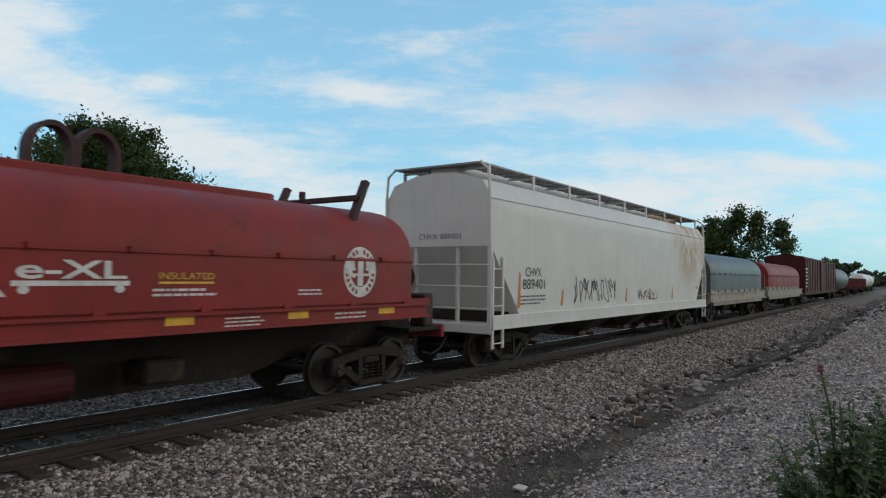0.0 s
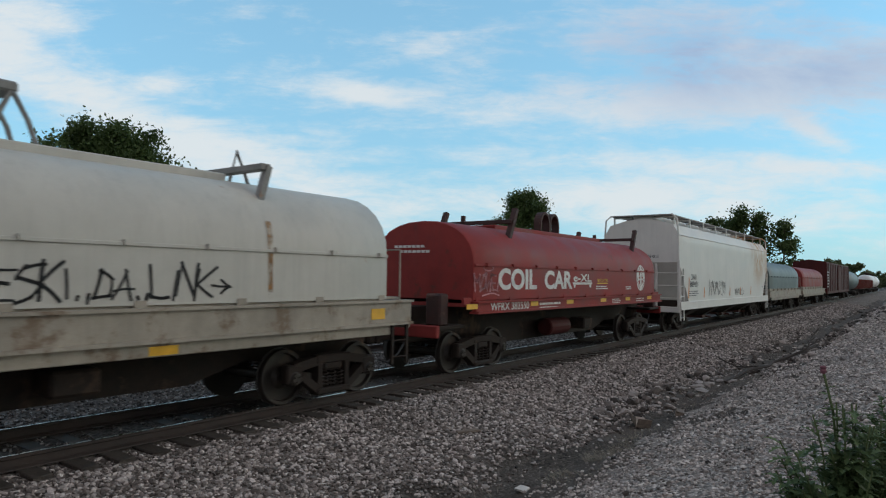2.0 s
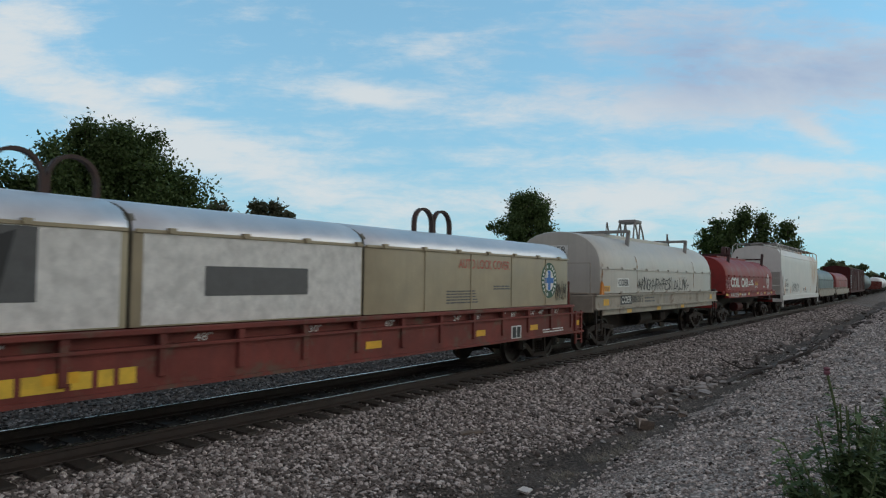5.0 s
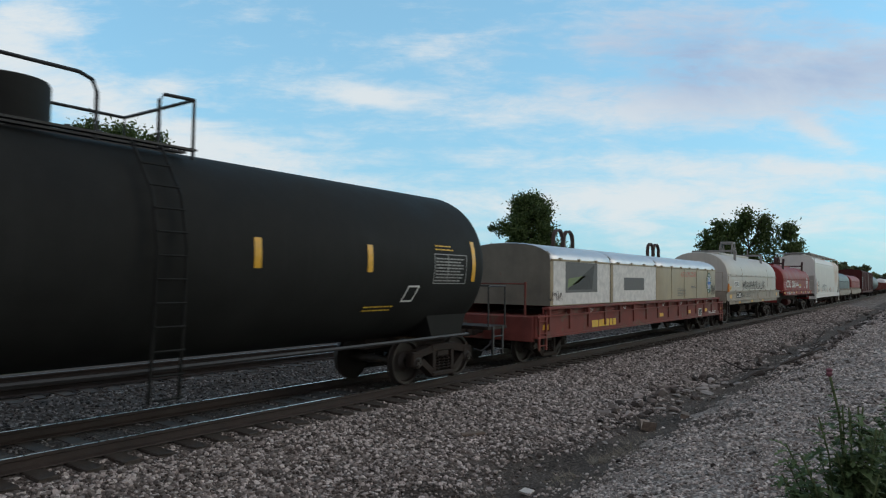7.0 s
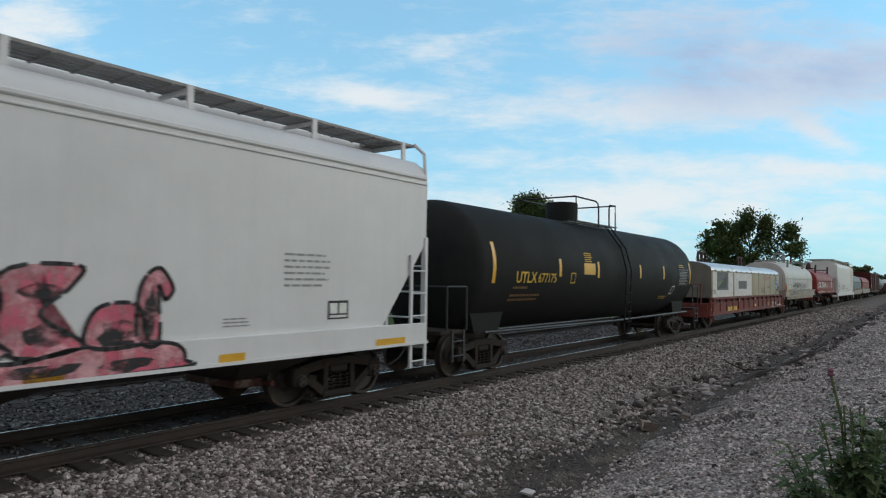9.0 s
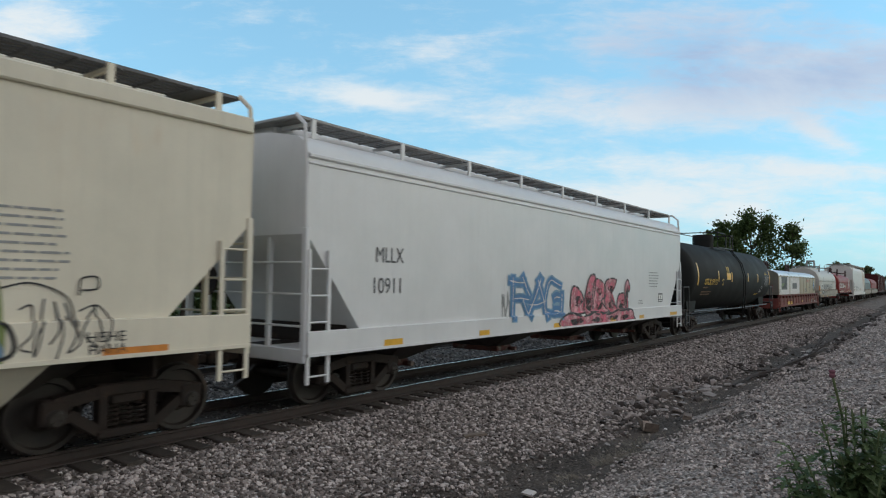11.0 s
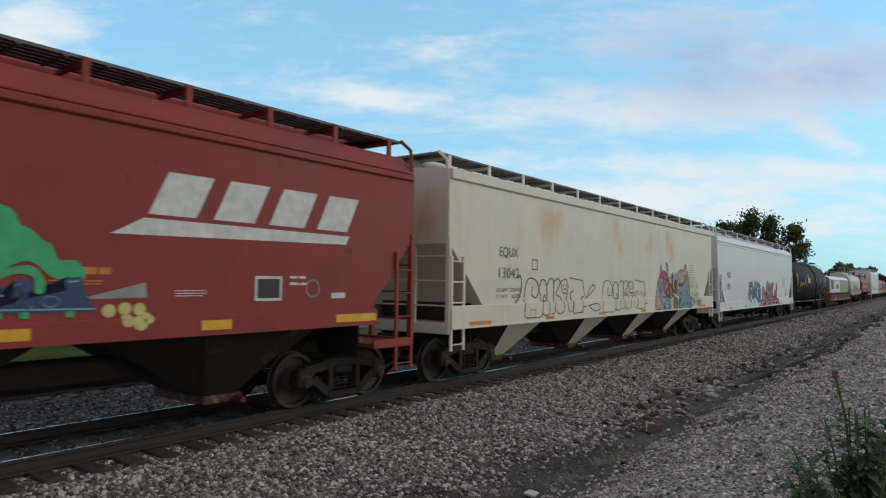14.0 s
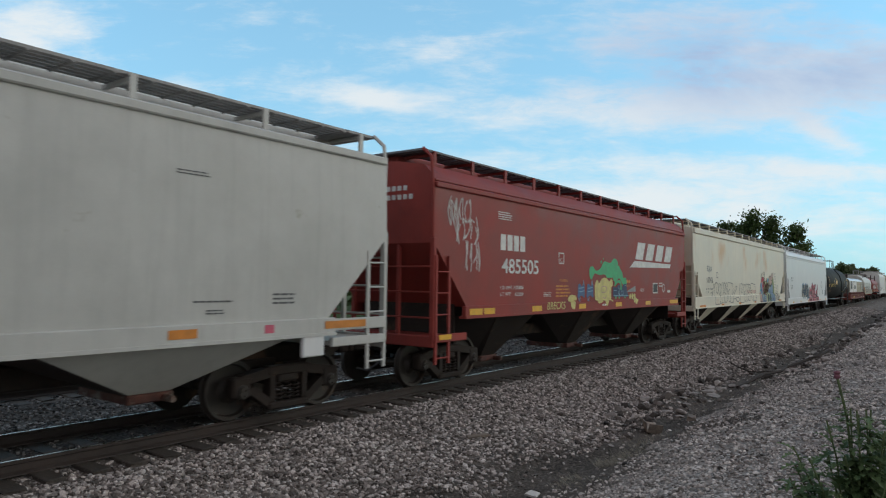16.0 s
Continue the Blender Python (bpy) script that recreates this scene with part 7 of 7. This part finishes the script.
for pts, wide in (([(2.85, 2.44), (2.86, 2.63), (2.97, 2.8), (3.04, 2.84)], 0.02), ([(3.06, 2.77), (3.0, 2.69), (3.06, 2.53)], 0.06), ([(3.48, 2.86), (3.53, 2.71), (3.53, 2.59)], 0.02), ([(3.56, 2.88), (3.72, 2.71), (3.7, 2.45)], 0.06),
                  ([(2.8, 2.28), (2.91, 2.43), (3.1, 2.57), (3.29, 2.6), (3.51, 2.55), (3.67, 2.42), (3.74, 2.35), (3.92, 2.35)], 0.025), ([(4.86, 2.54), (5.16, 2.69), (5.49, 2.62), (5.75, 2.88), (5.94, 2.76), (5.86, 2.59)], 0.025),
                  ([(5.16, 2.67), (5.38, 2.47), (5.75, 2.42)], 0.03), ([(4.77, 2.25), (4.97, 2.3), (4.92, 2.14)], 0.03), ([(6.37, 2.01), (6.66, 2.06), (7.01, 1.9), (7.11, 1.58)], 0.02), ([(7.14, 1.93), (7.16, 2.11), (7.33, 2.13), (7.34, 2.0), (7.17, 1.98)], 0.02), ([(5.97, 1.22), (6.45, 1.3), (6.42, 1.6), (6.15, 1.72)], 0.04)):
    line(pts, wide, g_black, 0.016, "black sprayed line")
for pts in ([(3.26, 1.36), (3.56, 1.27), (3.76, 1.38), (3.59, 1.49), (3.4, 1.44), (3.44, 1.35), (3.59, 1.37)], [(4.8, 1.29), (5.0, 1.3), (4.9, 1.37), (5.04, 1.43), (5.16, 1.33)]):
    line(pts, 0.025, g_lime, 0.016, "pale swirl")
for cx, cz in ((2.9, 1.89), (3.19, 1.29), (3.62, 1.26), (5.14, 1.78), (5.75, 1.37), (6.11, 1.34), (5.28, 1.37), (3.27, 1.65)):
    star = [(cx + (0.10 if j % 2 else 0.035) * math.sin(math.pi * j / 5), cz + (0.10 if j % 2 else 0.035) * math.cos(math.pi * j / 5)) for j in range(10)]
    paint("mural_star", [star], car, sd, g_navy, "small dark blue painted star", 0.016)
paint("graffiti_tag", scribble(6.5, 7.5, 1.25, 1.85, 6, 41, 0.02), car, sd, g_dkgrey, "thin grey sprayed tag", 0.002)
bars("stencil", -0.4, 1.8, 1.75, 1.9, 3, car, sd, g_redtext, 0.3, 25)

# ---------- oxide red hopper ----------
car, hl, mid, w = bnsf
sd = hopper_side(w, 1.62, 0.0, 4.02)
before = set(car.children)
for k in range(4):
    x = 2.5 + k * 0.92
    z = 2.93
    sh = 0.26
    paint("emblem", [[(x, z), (x + 0.66, z), (x + 0.66 + sh, z + 0.56), (x + sh, z + 0.56)]], car, sd, g_white, "slanted pale emblem block", 0.001)
paint("emblem_swoosh", [[(2.05, 2.66), (5.9, 2.72), (5.98, 2.86), (2.45, 2.88)]], car, sd, g_white, "long pale wedge under the emblem")
for k in range(4):
    x = -5.6 + k * 0.285
    paint("lettering", [rect(x, x + 0.22, 2.86, 3.22)], car, sd, g_white, "", 0.001)
words("lettering", "485505", -5.55, -3.87, 2.34, 2.68, car, sd, g_white, bold=0.015)
words("lettering", "LD LMT 223800", -5.6, -4.6, 1.98, 2.06, car, sd, g_white)
words("lettering", "LT WT    62200", -5.6, -4.6, 1.83, 1.91, car, sd, g_white)
bars("stencil", -5.7, -5.1, 3.55, 3.75, 4, car, sd, g_white, 0.45, 26)
paint("service_panel", stroke([(-2.79, 2.65), (-2.52, 2.65), (-2.52, 2.91), (-2.79, 2.91), (-2.79, 2.65)], 0.03), car, sd, g_white)
words("lettering", "C", -2.71, -2.60, 2.69, 2.78, car, sd, g_white)
words("lettering", "WARNING", -2.78, -2.3, 2.17, 2.24, car, sd, g_orange)
bars("stencil", -2.95, -2.13, 1.78, 2.12, 4, car, sd, g_orange, 0.5, 27)
bars("stencil", -3.6, -3.2, 1.8, 1.92, 3, car, sd, g_white, 0.4, 28)
paint("service_panel", [rect(4.12, 4.60, 1.82, 2.18)], car, sd, g_white)
paint("service_panel", [rect(4.16, 4.56, 1.86, 2.14)], car, sd, m_black, "black service panel", 0.004)
bars("stencil", 4.75, 5.1, 2.05, 2.25, 2, car, sd, g_white, 0.4, 29)
bars("stencil", 2.9, 3.4, 1.9, 2.0, 3, car, sd, g_white, 0.4, 30)
reflectors(car, sd, ((-6.88, -6.4), (-6.35, -5.92), (-4.28, -3.81), (-1.75, -1.32), (0.75, 1.21), (3.24, 3.70), (5.65, 6.58)), 0.13, 1.45)
bars("stencil", -0.2, 0.1, 1.5, 1.6, 1, car, sd, g_white, 0.5, 31)
P = lambda name, pts, mat, lift, label="": paint(name, [curve(pts, True, 5)[:-1]], car, sd, mat, label, lift)
for x0 in (-1.68, -1.12, -0.55):
    P("graffiti_letters", [(x0, 1.74), (x0 + 0.02, 2.08), (x0 + 0.12, 2.12), (x0 + 0.25, 2.06), (x0 + 0.4, 2.12), (x0 + 0.42, 1.75), (x0 + 0.22, 1.8)], g_blue, 0.001, "dark blue graffiti letters")
    paint("graffiti_outline", stroke(curve([(x0 + 0.05, 1.72), (x0 + 0.08, 1.66), (x0 + 0.14, 1.74)]), 0.03) + stroke(curve([(x0 + 0.3, 2.1), (x0 + 0.33, 2.2), (x0 + 0.38, 2.1)]), 0.03) + stroke([(x0 + 0.06, 1.9), (x0 + 0.38, 1.93)], 0.02) + stroke([(x0 + 0.06, 2.0), (x0 + 0.38, 2.02)], 0.02), car, sd, g_lblue, "", 0.004)
P("graffiti_cloud", [(-0.93, 2.3), (-0.95, 2.55), (-0.75, 2.62), (-0.5, 2.5), (-0.2, 2.58), (0.05, 2.78), (0.5, 2.75), (0.75, 2.88), (1.0, 2.85), (1.15, 2.6), (1.4, 2.5), (1.5, 2.3), (1.75, 2.25), (1.75, 2.1), (1.45, 2.12), (1.2, 2.3), (0.95, 2.2), (0.85, 2.05), (0.75, 2.3), (0.3, 2.3), (0.1, 2.4), (-0.3, 2.38), (-0.6, 2.42), (-0.8, 2.25)], g_green, 0.002, "bright green sprayed cloud")
for p in ((-0.15, 2.76, 0.05), (0.0, 2.86, 0.03)):
    paint("graffiti_cloud", [ellipse(p[0], p[1], p[2], p[2], 10)], car, sd, g_green, "", 0.002)
P("graffiti_figure", [(-0.55, 1.62), (-0.6, 2.05), (-0.45, 2.24), (-0.3, 2.15), (-0.1, 2.28), (0.2, 2.3), (0.4, 2.2), (0.6, 2.28), (0.68, 2.1), (0.5, 1.95), (0.55, 1.62), (0.3, 1.66), (0.1, 1.47), (-0.05, 1.66), (-0.3, 1.58)], g_yellow, 0.005, "pale yellow sprayed blob")
P("graffiti_figure", [(-2.2, 1.5), (-2.25, 1.75), (-2.05, 1.83), (-1.8, 1.78), (-1.78, 1.68), (-1.95, 1.66), (-2.0, 1.46)], g_yellow, 0.003, "pale yellow sprayed blob")
paint("graffiti_outline", stroke(curve([(-0.2, 2.0), (0.0, 2.06), (0.2, 2.02), (0.15, 1.9), (-0.1, 1.88), (-0.2, 2.0)]), 0.025) + stroke(curve([(-0.05, 1.75), (0.1, 1.7), (0.2, 1.78)]), 0.02), car, sd, g_skin, "", 0.008)
words("graffiti_tag", "BRECKS", -3.55, -2.56, 1.47, 1.66, car, (lambda z: -(w + 0.058), ()), g_yellow, shear=0.2)
paint("graffiti_tag", scribble(-7.6, -6.8, 3.3, 3.85, 6, 51, 0.03) + scribble(-7.4, -6.5, 2.95, 3.5, 6, 53, 0.03) + scribble(-6.95, -6.4, 2.35, 3.0, 4, 52, 0.028), car, sd, g_white, "white sprayed tag", 0.002)
Q = lambda name, pts, mat, lift, label="": paint(name, [pts], car, sd, mat, label, lift)
P("graffiti_cloud", [(0.78, 2.84), (0.94, 2.83), (1.04, 2.7), (1.17, 2.66), (1.31, 2.54), (1.44, 2.33), (1.69, 2.32), (1.73, 2.15), (1.59, 2.14), (1.55, 2.22), (1.39, 2.25), (1.28, 2.38), (1.12, 2.35), (0.9, 2.22), (0.7, 2.3)], g_green, 0.006, "green sprayed smoke trail")
P("graffiti_cloud", [(0.81, 2.13), (0.99, 2.22), (1.22, 2.25), (1.34, 2.12), (1.35, 1.96), (1.26, 1.96), (1.24, 2.12), (1.06, 2.16), (0.81, 2.05)], g_green, 0.008, "green sprayed smoke trail")
Q("graffiti_letters", [(0.7, 2.03), (0.97, 2.03), (0.99, 1.88), (1.05, 1.86), (1.06, 2.09), (1.24, 2.1), (1.25, 1.91), (1.57, 1.98), (1.57, 2.13), (1.73, 2.15), (1.78, 1.98), (1.92, 1.73), (0.7, 1.74)], g_navy, 0.004, "dark blue graffiti block")
paint("graffiti_outline", stroke([(0.75, 1.78), (1.9, 1.77)], 0.02) + stroke(curve(ellipse(1.42, 1.86, 0.09, 0.06, 10), True, 2), 0.015) + stroke(curve([(1.1, 2.03), (1.16, 1.95), (1.12, 1.85), (1.2, 1.8)]), 0.05) + stroke([(0.78, 1.93), (0.95, 1.93)], 0.02) + stroke([(1.6, 2.08), (1.7, 2.09)], 0.02), car, sd, g_lblue, "pale blue lines on the graffiti", 0.009)
for x in (0.86, 1.12, 1.58):
    Q("graffiti_spot", rect(x, x + 0.09, 1.68, 1.75), g_green, 0.009)
Q("graffiti_beam", [(1.78, 1.9), (2.5, 2.08), (2.52, 1.89), (1.8, 1.88)], g_ltgrey, 0.004, "pale grey sprayed beam")
for cx, cz, r in ((2.06, 1.74, 0.08), (2.25, 1.76, 0.08), (2.43, 1.75, 0.08), (2.27, 1.62, 0.08), (2.42, 1.58, 0.09), (2.52, 1.64, 0.07)):
    Q("graffiti_figure", ellipse(cx, cz, r, r, 12), g_yellow, 0.005, "pale yellow sprayed bubble letter")
bars("stencil", 1.75, 2.12, 2.17, 2.26, 1, car, sd, g_orange, 0.9, 61)
bars("stencil", 1.4, 2.15, 2.05, 2.12, 2, car, sd, g_orange, 0.4, 62)
paint("service_ring", stroke(curve(ellipse(5.2, 2.0, 0.13, 0.13, 14), True, 2), 0.025), car, sd, g_white, "small round white stencil", 0.002)
paint("placard", [rect(5.6, 5.9, 1.84, 1.93)], car, sd, g_white, "small white placard")
for ob in set(car.children) - before:
    ob.location.x += 0.2
bm = B()
for r, (z, n) in enumerate(((4.02, 4), (3.84, 5))):
    for k in range(n):
        box(bm, -hl - 0.006, -hl, -0.35 - 0.15 * k - 0.05, -0.35 - 0.15 * k + 0.05, z - 0.05, z + 0.05)
tagged(part("end_stencil", bm, g_white, car), kind="stuff")

reflectors(car, flat_side(-(w + 0.05)), ((-hl + 0.1, -hl + 0.5),), 0.1, 1.0)

# ---------- light grey hopper ----------
car, hl, mid, w = gry
part("jacking_pad", box(B(), 6.75, 7.2, -w - 0.06, -w + 0.02, 0.95, 1.3, 0.02), p_clean, car, "white jacking pad")
part("side_rail", box(B(), 7.2, hl, -w - 0.045, -w + 0.03, 1.33, 1.52, 0.01), p_grey, car)
sd = hopper_side(w, 1.52, 0.04, 4.2)
reflectors(car, sd, ((4.53, 4.94), (0.9, 1.4), (-2.8, -2.3)), 0.12, 1.36, g_orange)
reflectors(car, (lambda z: -(w + 0.058), ()), ((7.2, 8.13),), 0.12, 1.37, g_orange)
paint("placard", [rect(6.03, 6.2, 1.36, 1.48)], car, sd, g_pink, "small pink placard")
bars("stencil", 6.2, 6.7, 1.78, 1.97, 3, car, sd, g_dkgrey, 0.45, 33)
bars("stencil", 4.9, 5.6, 1.82, 1.86, 1, car, sd, g_dkgrey, 0.6, 34)
bars("stencil", 5.1, 5.4, 1.66, 1.74, 2, car, sd, g_dkgrey, 0.5, 35)
bars("stencil", 4.6, 5.1, 3.5, 3.58, 2, car, sd, g_dkgrey, 0.4, 36)


# ---------- movement ----------
def motions():
    for car, s0 in TRAIN:
        walk(car, [(t / 2, spot(s0 + along(t / 2))) for t in range(33)])
    turns = [i / 15 for i in range(241)]
    for ws, x in ROLLING:
        walk(ws, [(t, pose(x, 0, 0.457, 0, math.degrees(along(t) / 0.457), 0)) for t in turns])


motions()
